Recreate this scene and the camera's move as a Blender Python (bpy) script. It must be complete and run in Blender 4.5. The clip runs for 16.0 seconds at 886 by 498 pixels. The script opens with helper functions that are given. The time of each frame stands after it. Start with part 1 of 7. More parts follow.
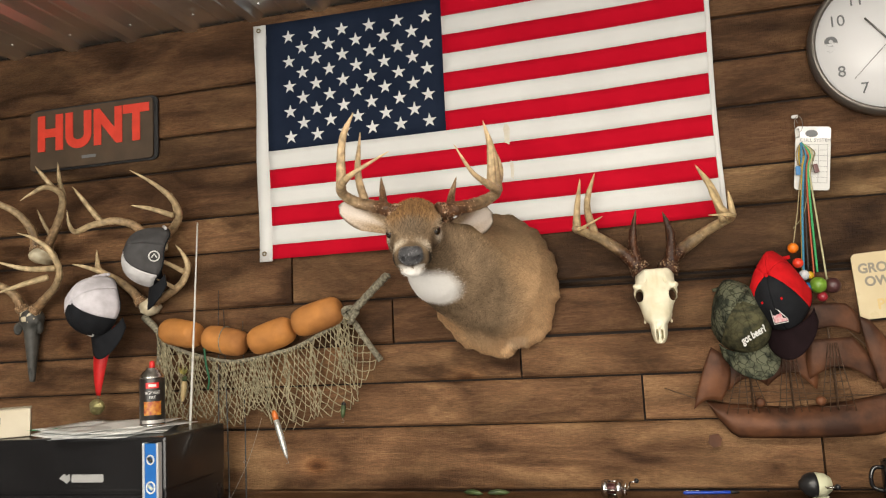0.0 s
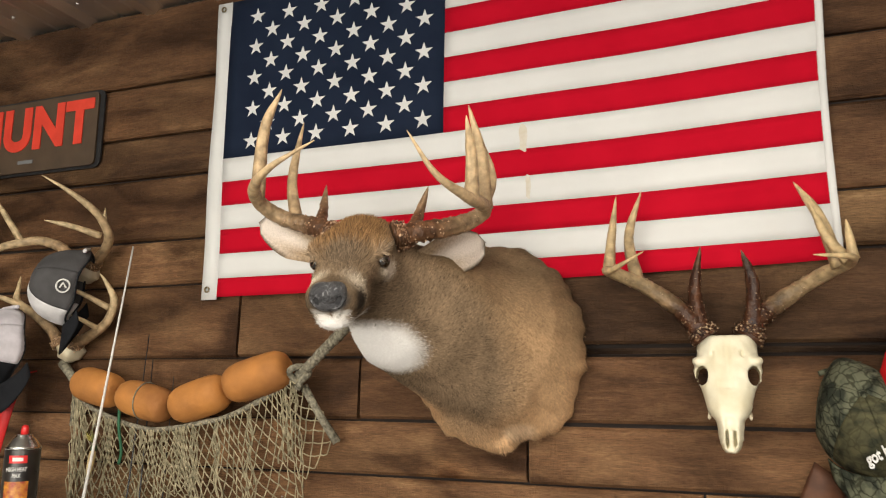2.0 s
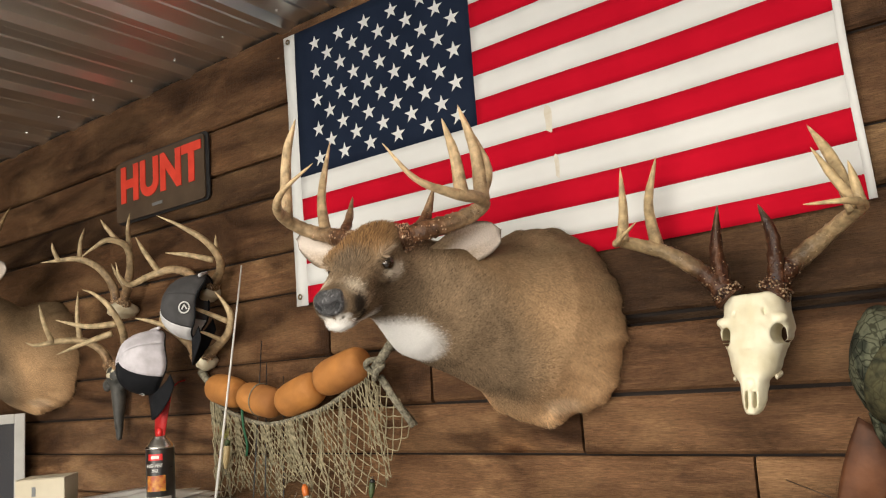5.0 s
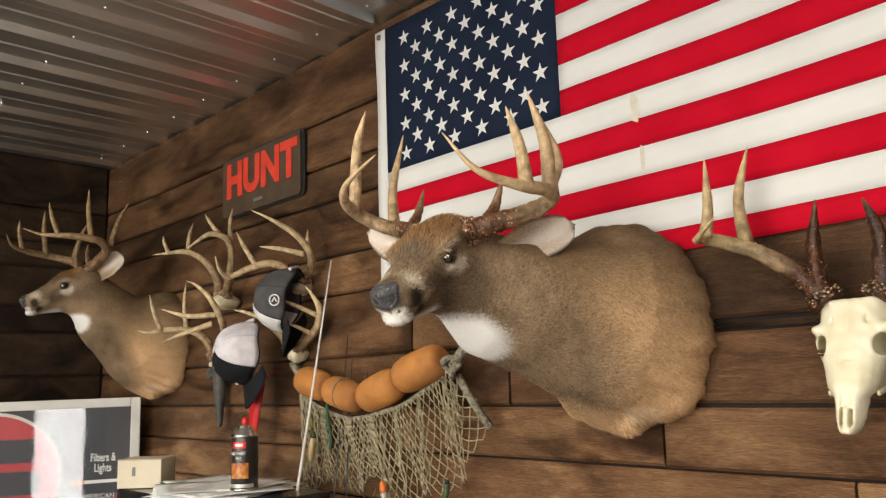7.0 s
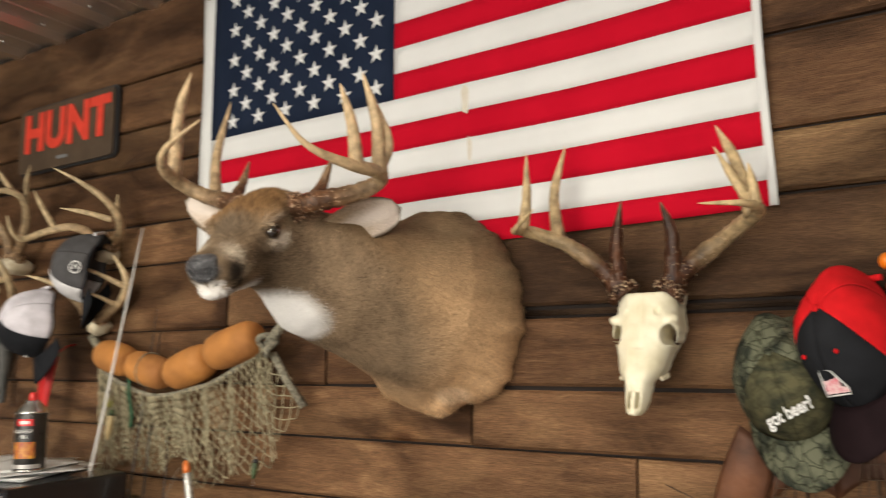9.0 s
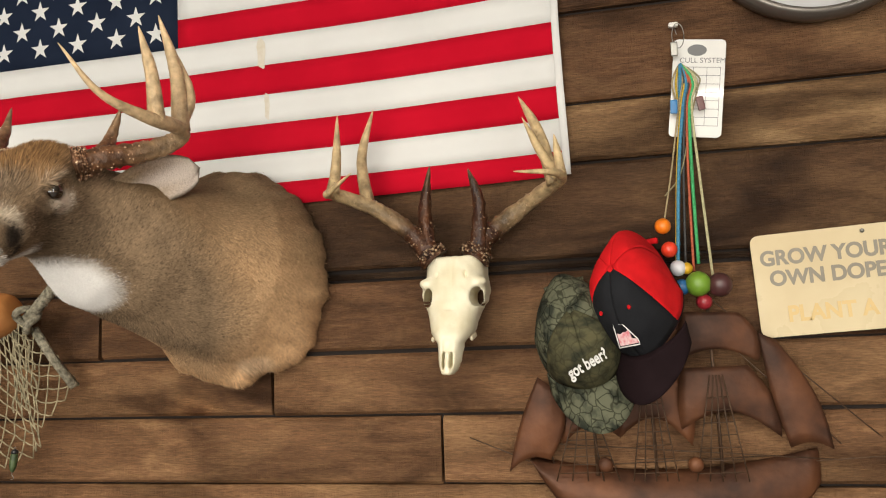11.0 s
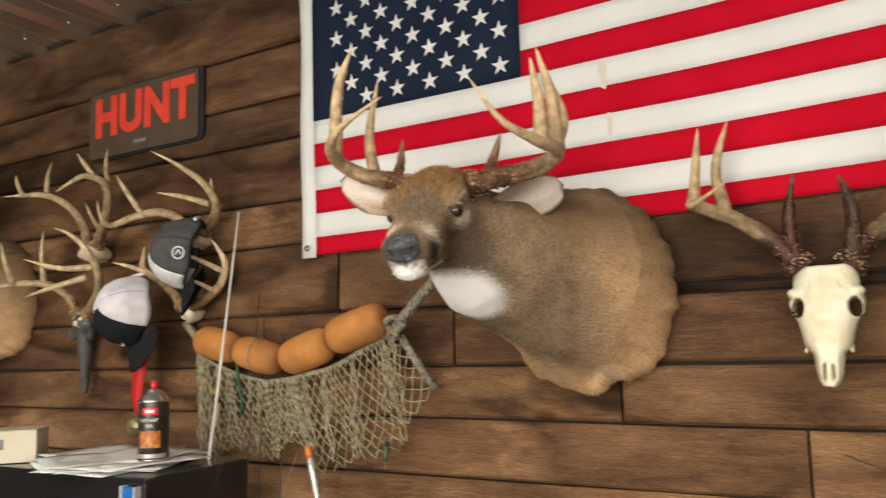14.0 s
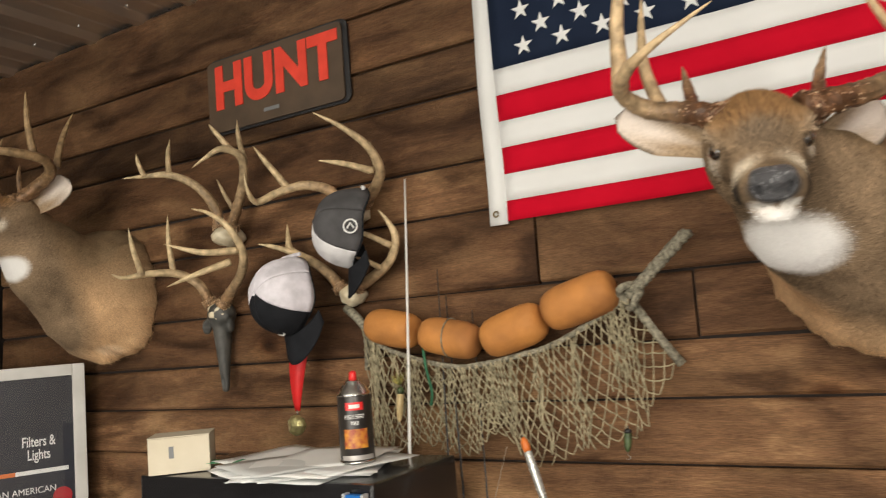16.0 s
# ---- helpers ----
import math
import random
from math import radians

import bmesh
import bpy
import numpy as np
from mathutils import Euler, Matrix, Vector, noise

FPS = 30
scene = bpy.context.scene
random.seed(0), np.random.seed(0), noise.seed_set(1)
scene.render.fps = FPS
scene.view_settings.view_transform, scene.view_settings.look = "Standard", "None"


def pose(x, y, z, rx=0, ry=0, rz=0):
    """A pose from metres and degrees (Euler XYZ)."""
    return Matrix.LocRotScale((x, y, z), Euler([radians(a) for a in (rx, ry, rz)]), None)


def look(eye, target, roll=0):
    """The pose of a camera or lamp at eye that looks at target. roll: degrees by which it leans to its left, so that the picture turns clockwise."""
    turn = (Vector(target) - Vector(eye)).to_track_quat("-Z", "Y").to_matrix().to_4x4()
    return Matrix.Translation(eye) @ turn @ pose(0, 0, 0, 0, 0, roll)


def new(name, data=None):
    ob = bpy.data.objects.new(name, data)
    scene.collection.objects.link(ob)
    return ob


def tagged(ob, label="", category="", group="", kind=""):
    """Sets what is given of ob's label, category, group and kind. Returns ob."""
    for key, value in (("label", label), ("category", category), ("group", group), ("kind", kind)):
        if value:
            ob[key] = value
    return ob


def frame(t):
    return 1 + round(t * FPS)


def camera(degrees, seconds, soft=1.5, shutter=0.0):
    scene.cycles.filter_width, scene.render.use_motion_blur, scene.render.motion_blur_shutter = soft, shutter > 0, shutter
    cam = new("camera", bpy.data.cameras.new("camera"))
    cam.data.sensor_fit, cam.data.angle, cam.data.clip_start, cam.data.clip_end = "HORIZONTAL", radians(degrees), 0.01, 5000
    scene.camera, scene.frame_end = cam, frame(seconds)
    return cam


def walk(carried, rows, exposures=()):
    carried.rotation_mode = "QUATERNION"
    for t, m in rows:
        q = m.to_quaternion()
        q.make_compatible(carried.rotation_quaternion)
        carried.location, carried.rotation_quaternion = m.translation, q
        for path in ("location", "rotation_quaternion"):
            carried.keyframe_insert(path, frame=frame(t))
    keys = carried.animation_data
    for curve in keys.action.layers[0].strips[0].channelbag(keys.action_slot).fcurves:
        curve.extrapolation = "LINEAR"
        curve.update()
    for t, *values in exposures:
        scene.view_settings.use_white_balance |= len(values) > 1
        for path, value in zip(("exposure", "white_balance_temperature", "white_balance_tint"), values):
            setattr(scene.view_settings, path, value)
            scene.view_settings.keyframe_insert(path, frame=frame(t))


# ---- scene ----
cam = camera(60.0, 16.0, 1.1, 0.4)
METRES, EYE, TILT, LEAN, TURN = 2.15, 1.55, 1.24, 1.66, 13.94
ROWS = [
    (0.0, 0.0, 0.0, 0.0, 0.12, 5.05, 1.31),
    (0.5, 0.0281, 0.0561, -0.0006, 0.48, 5.13, 3.19),
    (1.0, 0.0893, 0.146, 0.0092, 2.94, 5.67, 3.54),
    (1.5, 0.1022, 0.2317, 0.0175, 6.33, 7.25, 1.56),
    (2.0, 0.1038, 0.2912, 0.0186, 6.68, 8.85, -1.9),
    (2.5, 0.1477, 0.3082, 0.0196, 10.97, 9.01, -2.03),
    (3.0, 0.1785, 0.2993, 0.0149, 15.95, 8.78, -0.48),
    (3.5, 0.1843, 0.2872, 0.0123, 17.42, 8.42, 0.1),
    (6.0, 0.316, 0.3422, 0.0296, 31.04, 8.9, 6.32),
    (6.5, 0.3051, 0.3353, 0.0267, 32.33, 8.78, 4.39),
    (7.0, 0.2943, 0.3318, 0.0224, 31.36, 7.62, 1.31),
    (7.5, 0.2962, 0.3304, 0.0206, 28.76, 6.85, -0.48),
    (8.0, 0.2985, 0.329, 0.0205, 26.64, 6.77, -1.07),
    (8.5, 0.2991, 0.3297, 0.0194, 24.99, 6.54, -1.05),
    (9.0, 0.2922, 0.3301, 0.0205, 17.78, 6.22, -0.65),
    (9.5, 0.2686, 0.3319, 0.0188, 6.62, 5.77, -0.62),
    (10.0, 0.2505, 0.3294, 0.0219, 0.95, 4.73, 0.25),
    (12.5, 0.2328, 0.3248, 0.0229, -0.84, 2.92, 1.99),
    (13.0, 0.2214, 0.3184, 0.022, 1.81, 3.16, 0.93),
    (13.5, 0.184, 0.305, 0.0191, 8.69, 3.67, -0.18),
    (14.0, 0.1386, 0.2912, 0.0167, 16.0, 4.98, 0.56),
    (14.5, 0.113, 0.2912, 0.0141, 18.12, 4.97, 0.26),
    (15.0, 0.0622, 0.2959, 0.0103, 17.52, 3.99, 1.35),
    (15.5, -0.0123, 0.3091, 0.0152, 16.58, 4.29, 3.81),
    (16.0, -0.0912, 0.3376, 0.0085, 16.63, 4.07, 3.31),
]
STAND = pose(0, 0, EYE, TILT, LEAN, TURN)
PLACES = [(t, STAND @ pose(METRES * x, METRES * y, METRES * z, 90 + pitch, roll, yaw)) for t, x, y, z, yaw, pitch, roll in ROWS]
PLACES += [(5.8, look((0.478, 0.839, 1.617), (-0.828, 2.316, 1.955), -7.7)), (10.2, look((0.337, 0.814, 1.602), (-0.122, 2.751, 1.791), -1.6))]
walk(cam, sorted(PLACES, key=lambda place: place[0]))

# ---- light ----
world = bpy.data.worlds.new("sky")
scene.world = world
world.use_nodes = True
_n = world.node_tree.nodes
_sky = _n.new("ShaderNodeTexSky")
_sky.sky_type, _sky.sun_disc = "NISHITA", False
_sky.sun_elevation, _sky.sun_rotation = radians(50), radians(150)
world.node_tree.links.new(_sky.outputs[0], _n["Background"].inputs[0])
_n["Background"].inputs[1].default_value = 0.12

WALL, WEST, EAST, SOUTH, FLOOR, CEIL = 2.19, -3.05, 3.4, -3.2, 0.12, 2.585


def area(name, m, sx, sy, power, colour):
    l = bpy.data.lights.new(name, "AREA")
    l.shape, l.size, l.size_y, l.energy, l.color = "RECTANGLE", sx, sy, power, colour
    ob = new(name, l)
    ob.matrix_world = m
    return ob


# daylight lamps at the unseen big door behind the camera and at the unseen glazed east door; two shop tubes added under
# the ceiling
area("door_daylight", look((-0.7, SOUTH + 0.05, 1.35), (-0.7, 2.0, 1.5)), 3.4, 2.1, 165, (1.0, 0.94, 0.84))
area("door_glass_daylight", look((EAST - 0.05, -2.70, 1.15), (-1.5, 1.0, 1.5)), 0.55, 1.85, 38, (1.0, 0.98, 0.95))

# unseen tube lamps, added to brighten wall and papers from above
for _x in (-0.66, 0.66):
    area("added_tube_light", look((_x, 0.05, 2.485), (_x, 0.05, 0)), 1.2, 0.10, 36, (1.0, 0.90, 0.76))

# ---- helpers for building ----
def mat(name, colour=(0.5, 0.5, 0.5), rough=0.6, metal=0.0, dark=None, scale=20.0, stretch=(1, 1, 1), bump=0.0, bscale=120.0, spec=0.5, rand=0.0, sheen=0.0, coat=0.0, detail=6.0, lo=0.35, hi=0.65, space="Object", bstretch=None):
    """A noise-varied surface: colour mottled towards dark, a second finer grain in the relief, per-object shift rand."""
    m = bpy.data.materials.new(name)
    m.use_nodes = True
    nt = m.node_tree
    N, L = nt.nodes, nt.links
    b = N["Principled BSDF"]
    b.inputs["Roughness"].default_value, b.inputs["Metallic"].default_value = rough, metal
    b.inputs["Specular IOR Level"].default_value = spec
    b.inputs["Coat Weight"].default_value = coat
    if sheen:
        b.inputs["Sheen Weight"].default_value = sheen
        b.inputs["Sheen Roughness"].default_value = 0.5
    b.inputs["Base Color"].default_value = (*colour, 1)
    tc = N.new("ShaderNodeTexCoord")
    mp = N.new("ShaderNodeMapping")
    mp.inputs["Scale"].default_value = stretch
    src = tc.outputs[space]
    if rand:
        oi = N.new("ShaderNodeObjectInfo")
        ad = N.new("ShaderNodeVectorMath")
        ad.operation = "MULTIPLY_ADD"
        co = N.new("ShaderNodeCombineXYZ")
        for i in range(3):
            L.new(oi.outputs["Random"], co.inputs[i])
        ad.inputs[1].default_value = (37, 53, 71)
        L.new(co.outputs[0], ad.inputs[0])
        L.new(src, ad.inputs[2])
        src = ad.outputs[0]
    L.new(src, mp.inputs[0])
    if dark is not None:
        nz = N.new("ShaderNodeTexNoise")
        nz.inputs["Scale"].default_value, nz.inputs["Detail"].default_value = scale, detail
        L.new(mp.outputs[0], nz.inputs["Vector"])
        rp = N.new("ShaderNodeValToRGB")
        rp.color_ramp.elements[0].position, rp.color_ramp.elements[1].position = lo, hi
        rp.color_ramp.elements[0].color, rp.color_ramp.elements[1].color = (*dark, 1), (*colour, 1)
        L.new(nz.outputs[0], rp.inputs[0])
        L.new(rp.outputs[0], b.inputs["Base Color"])
        rr = N.new("ShaderNodeMapRange")
        rr.inputs["To Min"].default_value, rr.inputs["To Max"].default_value = min(1, rough + 0.12), max(0.02, rough - 0.1)
        L.new(nz.outputs[0], rr.inputs[0])
        L.new(rr.outputs[0], b.inputs["Roughness"])
    if bump:
        n2 = N.new("ShaderNodeTexNoise")
        n2.inputs["Scale"].default_value, n2.inputs["Detail"].default_value = bscale, 4
        if bstretch:
            mp2 = N.new("ShaderNodeMapping")
            mp2.inputs["Scale"].default_value = bstretch
            L.new(src, mp2.inputs[0])
            L.new(mp2.outputs[0], n2.inputs["Vector"])
        else:
            L.new(mp.outputs[0], n2.inputs["Vector"])
        bp = N.new("ShaderNodeBump")
        bp.inputs["Strength"].default_value, bp.inputs["Distance"].default_value = bump, 0.004
        L.new(n2.outputs[0], bp.inputs["Height"])
        L.new(bp.outputs[0], b.inputs["Normal"])
    return m


def smooth(me, on=True):
    me.polygons.foreach_set("use_smooth", [on] * len(me.polygons))


def raw(name, verts, faces, material, parent=None, label="", flat=False, m=None):
    me = bpy.data.meshes.new(name)
    me.from_pydata([tuple(v) for v in verts], [], faces)
    me.update()
    smooth(me, not flat)
    for x in (material if isinstance(material, (list, tuple)) else [material]):
        me.materials.append(x)
    ob = new(name, me)
    if parent is not None:
        ob.parent = parent
    if label:
        ob["label"] = label
    if m is not None:
        ob.matrix_basis = m
    return ob


def part(name, bm, material, parent=None, label="", flat=True, m=None):
    me = bpy.data.meshes.new(name)
    bm.to_mesh(me)
    bm.free()
    smooth(me, not flat)
    me.materials.append(material)
    ob = new(name, me)
    if parent is not None:
        ob.parent = parent
    if label:
        ob["label"] = label
    if m is not None:
        ob.matrix_basis = m
    return ob


def box_bm(x0, x1, y0, y1, z0, z1, bevel=0.0, seg=2, bm=None):
    bm = bm or bmesh.new()
    r = bmesh.ops.create_cube(bm, size=1.0, matrix=Matrix.Translation(((x0 + x1) / 2, (y0 + y1) / 2, (z0 + z1) / 2)) @ Matrix.Diagonal((x1 - x0, y1 - y0, z1 - z0, 1)))
    if bevel:
        es = list({e for v in r["verts"] for e in v.link_edges})
        bmesh.ops.bevel(bm, geom=es, offset=bevel, segments=seg, affect="EDGES", profile=0.7)
    return bm


def box(name, x0, x1, y0, y1, z0, z1, material, parent=None, label="", bevel=0.002, m=None, seg=2):
    return part(name, box_bm(x0, x1, y0, y1, z0, z1, bevel, seg), material, parent, label, True, m)


def empty(name, label, category, group="", at=(0, 0, 0), m=None):
    ob = new(name)
    ob.empty_display_size = 0.05
    ob.matrix_basis = m if m is not None else Matrix.Translation(at)
    return tagged(ob, label, category, group)


def spline(pts, n=8):
    """Catmull-Rom through points (any tuple length), n steps a stretch."""
    p = np.array(pts, float)
    if len(p) == 2:
        return np.array([p[0] + (p[1] - p[0]) * i / n for i in range(n + 1)])
    q = np.vstack([2 * p[0] - p[1], p, 2 * p[-1] - p[-2]])
    out = []
    for i in range(1, len(q) - 2):
        a, b, c, d = q[i - 1], q[i], q[i + 1], q[i + 2]
        for k in range(n):
            t = k / n
            out.append(0.5 * (2 * b + (c - a) * t + (2 * a - 5 * b + 4 * c - d) * t * t + (3 * b - a - 3 * c + d) * t ** 3))
    out.append(p[-1])
    return np.array(out)


def tube(path, radii, sides=8, wob=0.0, base=0, seed=0, flatten=1.0):
    """Vertices and faces of a tube along path; radii is a number or one per point; ends closed."""
    path = np.asarray(path, float)
    n = len(path)
    radii = np.full(n, radii) if np.isscalar(radii) else np.asarray(radii, float)
    rng = np.random.RandomState(seed)
    tang = np.gradient(path, axis=0)
    tang /= np.linalg.norm(tang, axis=1)[:, None] + 1e-9
    up = np.array([0.31, 0.2, 0.93])
    if abs(up @ tang[0]) > 0.9:
        up = np.array([0.9, 0.3, 0.1])
    V, F = [], []
    u = np.cross(tang[0], up)
    for i in range(n):
        u = u - tang[i] * (u @ tang[i])
        u /= np.linalg.norm(u) + 1e-9
        w = np.cross(tang[i], u)
        for k in range(sides):
            a = 2 * math.pi * k / sides
            r = radii[i] * (1 + wob * (rng.rand() - 0.5))
            V.append(path[i] + r * (math.cos(a) * u + flatten * math.sin(a) * w))
    for i in range(n - 1):
        for k in range(sides):
            a, b = base + i * sides + k, base + i * sides + (k + 1) % sides
            F.append((a, b, b + sides, a + sides))
    F.append(tuple(base + k for k in reversed(range(sides))))
    F.append(tuple(base + (n - 1) * sides + k for k in range(sides)))
    return V, F


def tubes(name, items, material, parent=None, label="", sides=8, wob=0.0):
    """Several tubes (path, radii) in one mesh."""
    V, F = [], []
    for i, (p, r) in enumerate(items):
        v, f = tube(p, r, sides, wob, len(V), i)
        V += v
        F += f
    return raw(name, V, F, material, parent, label)


def lathe(name, prof, material, parent=None, label="", seg=24, m=None, flat=False, caps=True):
    """Turned about z from (radius, z) pairs."""
    V, F = [], []
    for r, z in prof:
        for k in range(seg):
            a = 2 * math.pi * k / seg
            V.append((r * math.cos(a), r * math.sin(a), z))
    for i in range(len(prof) - 1):
        for k in range(seg):
            a, b = i * seg + k, i * seg + (k + 1) % seg
            F.append((a, b, b + seg, a + seg))
    if caps:
        F.append(tuple(reversed(range(seg))))
        F.append(tuple((len(prof) - 1) * seg + k for k in range(seg)))
    return raw(name, V, F, material, parent, label, flat, m)


def ball(name, r, material, parent=None, label="", m=None, sub=3, squash=(1, 1, 1)):
    bm = bmesh.new()
    bmesh.ops.create_icosphere(bm, subdivisions=sub, radius=r, matrix=Matrix.Diagonal((*squash, 1)))
    return part(name, bm, material, parent, label, False, m)


def outline(name, pts, depth, material, parent=None, label="", m=None, bevel=0.0):
    """A flat shape in x, z given by its outline, depth thick towards -y."""
    bm = bmesh.new()
    f = bm.faces.new([bm.verts.new((x, 0, z)) for x, z in pts])
    r = bmesh.ops.extrude_face_region(bm, geom=[f])
    bmesh.ops.translate(bm, vec=(0, -depth, 0), verts=[v for v in r["geom"] if isinstance(v, bmesh.types.BMVert)])
    bmesh.ops.recalc_face_normals(bm, faces=bm.faces)
    return part(name, bm, material, parent, label, True, m)


def words(name, text, size, material, parent, m, depth=0.0008, squeeze=1.0, bold=0.0, space=1.0):
    cu = bpy.data.curves.new(name, "FONT")
    cu.body, cu.size, cu.extrude, cu.align_x, cu.align_y = text, size, depth, "CENTER", "CENTER"
    cu.offset, cu.space_character = bold, space
    tmp = new("tmp", cu)
    me = bpy.data.meshes.new_from_object(tmp.evaluated_get(bpy.context.evaluated_depsgraph_get()))
    bpy.data.objects.remove(tmp)
    me.materials.clear()
    me.materials.append(material)
    ob = new(name, me)
    ob.parent = parent
    ob.matrix_basis = m @ pose(0, 0, 0, 90) @ Matrix.Diagonal((squeeze, 1, 1, 1))
    return ob


def rounded(w, h, r, n=5):
    pts = []
    for cx, cz, a0 in ((w / 2 - r, h / 2 - r, 0), (-w / 2 + r, h / 2 - r, 90), (-w / 2 + r, -h / 2 + r, 180), (w / 2 - r, -h / 2 + r, 270)):
        for k in range(n + 1):
            a = radians(a0 + 90 * k / n)
            pts.append((cx + r * math.cos(a), cz + r * math.sin(a)))
    return pts


def surface(f, lo, hi, step):
    """Surface nets: the skin of f(x, y, z) = 0 on a grid."""
    ax = [np.arange(a, b + step, step) for a, b in zip(lo, hi)]
    X, Y, Z = np.meshgrid(*ax, indexing="ij")
    D = f(X, Y, Z)
    S = D < 0
    c = np.zeros(tuple(s - 1 for s in D.shape), int)
    for i in (0, 1):
        for j in (0, 1):
            for k in (0, 1):
                c += S[i:S.shape[0] - 1 + i, j:S.shape[1] - 1 + j, k:S.shape[2] - 1 + k]
    act = (c > 0) & (c < 8)
    idx = -np.ones(act.shape, int)
    cells = np.argwhere(act)
    idx[act] = np.arange(len(cells))
    acc, cnt = np.zeros((len(cells), 3)), np.zeros(len(cells))
    corners = [(i, j, k) for i in (0, 1) for j in (0, 1) for k in (0, 1)]
    for a in corners:
        for axis in range(3):
            if a[axis]:
                continue
            b = list(a)
            b[axis] = 1
            da = D[tuple((cells + a).T)]
            db = D[tuple((cells + b).T)]
            hitm = (da < 0) != (db < 0)
            t = np.where(hitm, da / np.where(da == db, 1, da - db), 0)
            p = np.array(a, float) + np.outer(t, np.array(b) - np.array(a))
            acc[hitm] += p[hitm]
            cnt += hitm
    V = np.array(lo) + step * (cells + acc / cnt[:, None])
    F = []
    for axis in range(3):
        u, v = (axis + 1) % 3, (axis + 2) % 3
        d = np.zeros(3, int)
        d[axis] = 1
        s0 = S[tuple(slice(0, S.shape[i] - d[i]) for i in range(3))]
        s1 = S[tuple(slice(d[i], S.shape[i]) for i in range(3))]
        e = np.argwhere(s0 != s1)
        e = e[(e[:, u] > 0) & (e[:, v] > 0) & (e[:, u] < S.shape[u] - 1) & (e[:, v] < S.shape[v] - 1)]
        du, dv = np.zeros(3, int), np.zeros(3, int)
        du[u], dv[v] = 1, 1
        q = np.stack([idx[tuple((e - du - dv).T)], idx[tuple((e - dv).T)], idx[tuple(e.T)], idx[tuple((e - du).T)]], 1)
        flip = ~s0[tuple(e.T)]
        q[flip] = q[flip][:, ::-1]
        F += [tuple(int(i) for i in r) for r in q if (r >= 0).all()]
    return V, F


def smin(a, b, k):
    h = np.clip(0.5 + 0.5 * (b - a) / k, 0, 1)
    return b * (1 - h) + a * h - k * h * (1 - h)


def ell(P, c, r, rot=None):
    q = P - np.array(c)
    if rot is not None:
        q = q @ np.array(rot)
    k0 = np.linalg.norm(q / np.array(r), axis=-1)
    k1 = np.linalg.norm(q / np.array(r) ** 2, axis=-1)
    return k0 * (k0 - 1) / np.maximum(k1, 1e-9)


def cone(P, a, b, ra, rb):
    a, b = np.array(a), np.array(b)
    ab = b - a
    t = np.clip(((P - a) @ ab) / (ab @ ab), 0, 1)
    return np.linalg.norm(P - a - t[..., None] * ab, axis=-1) - (ra + (rb - ra) * t)


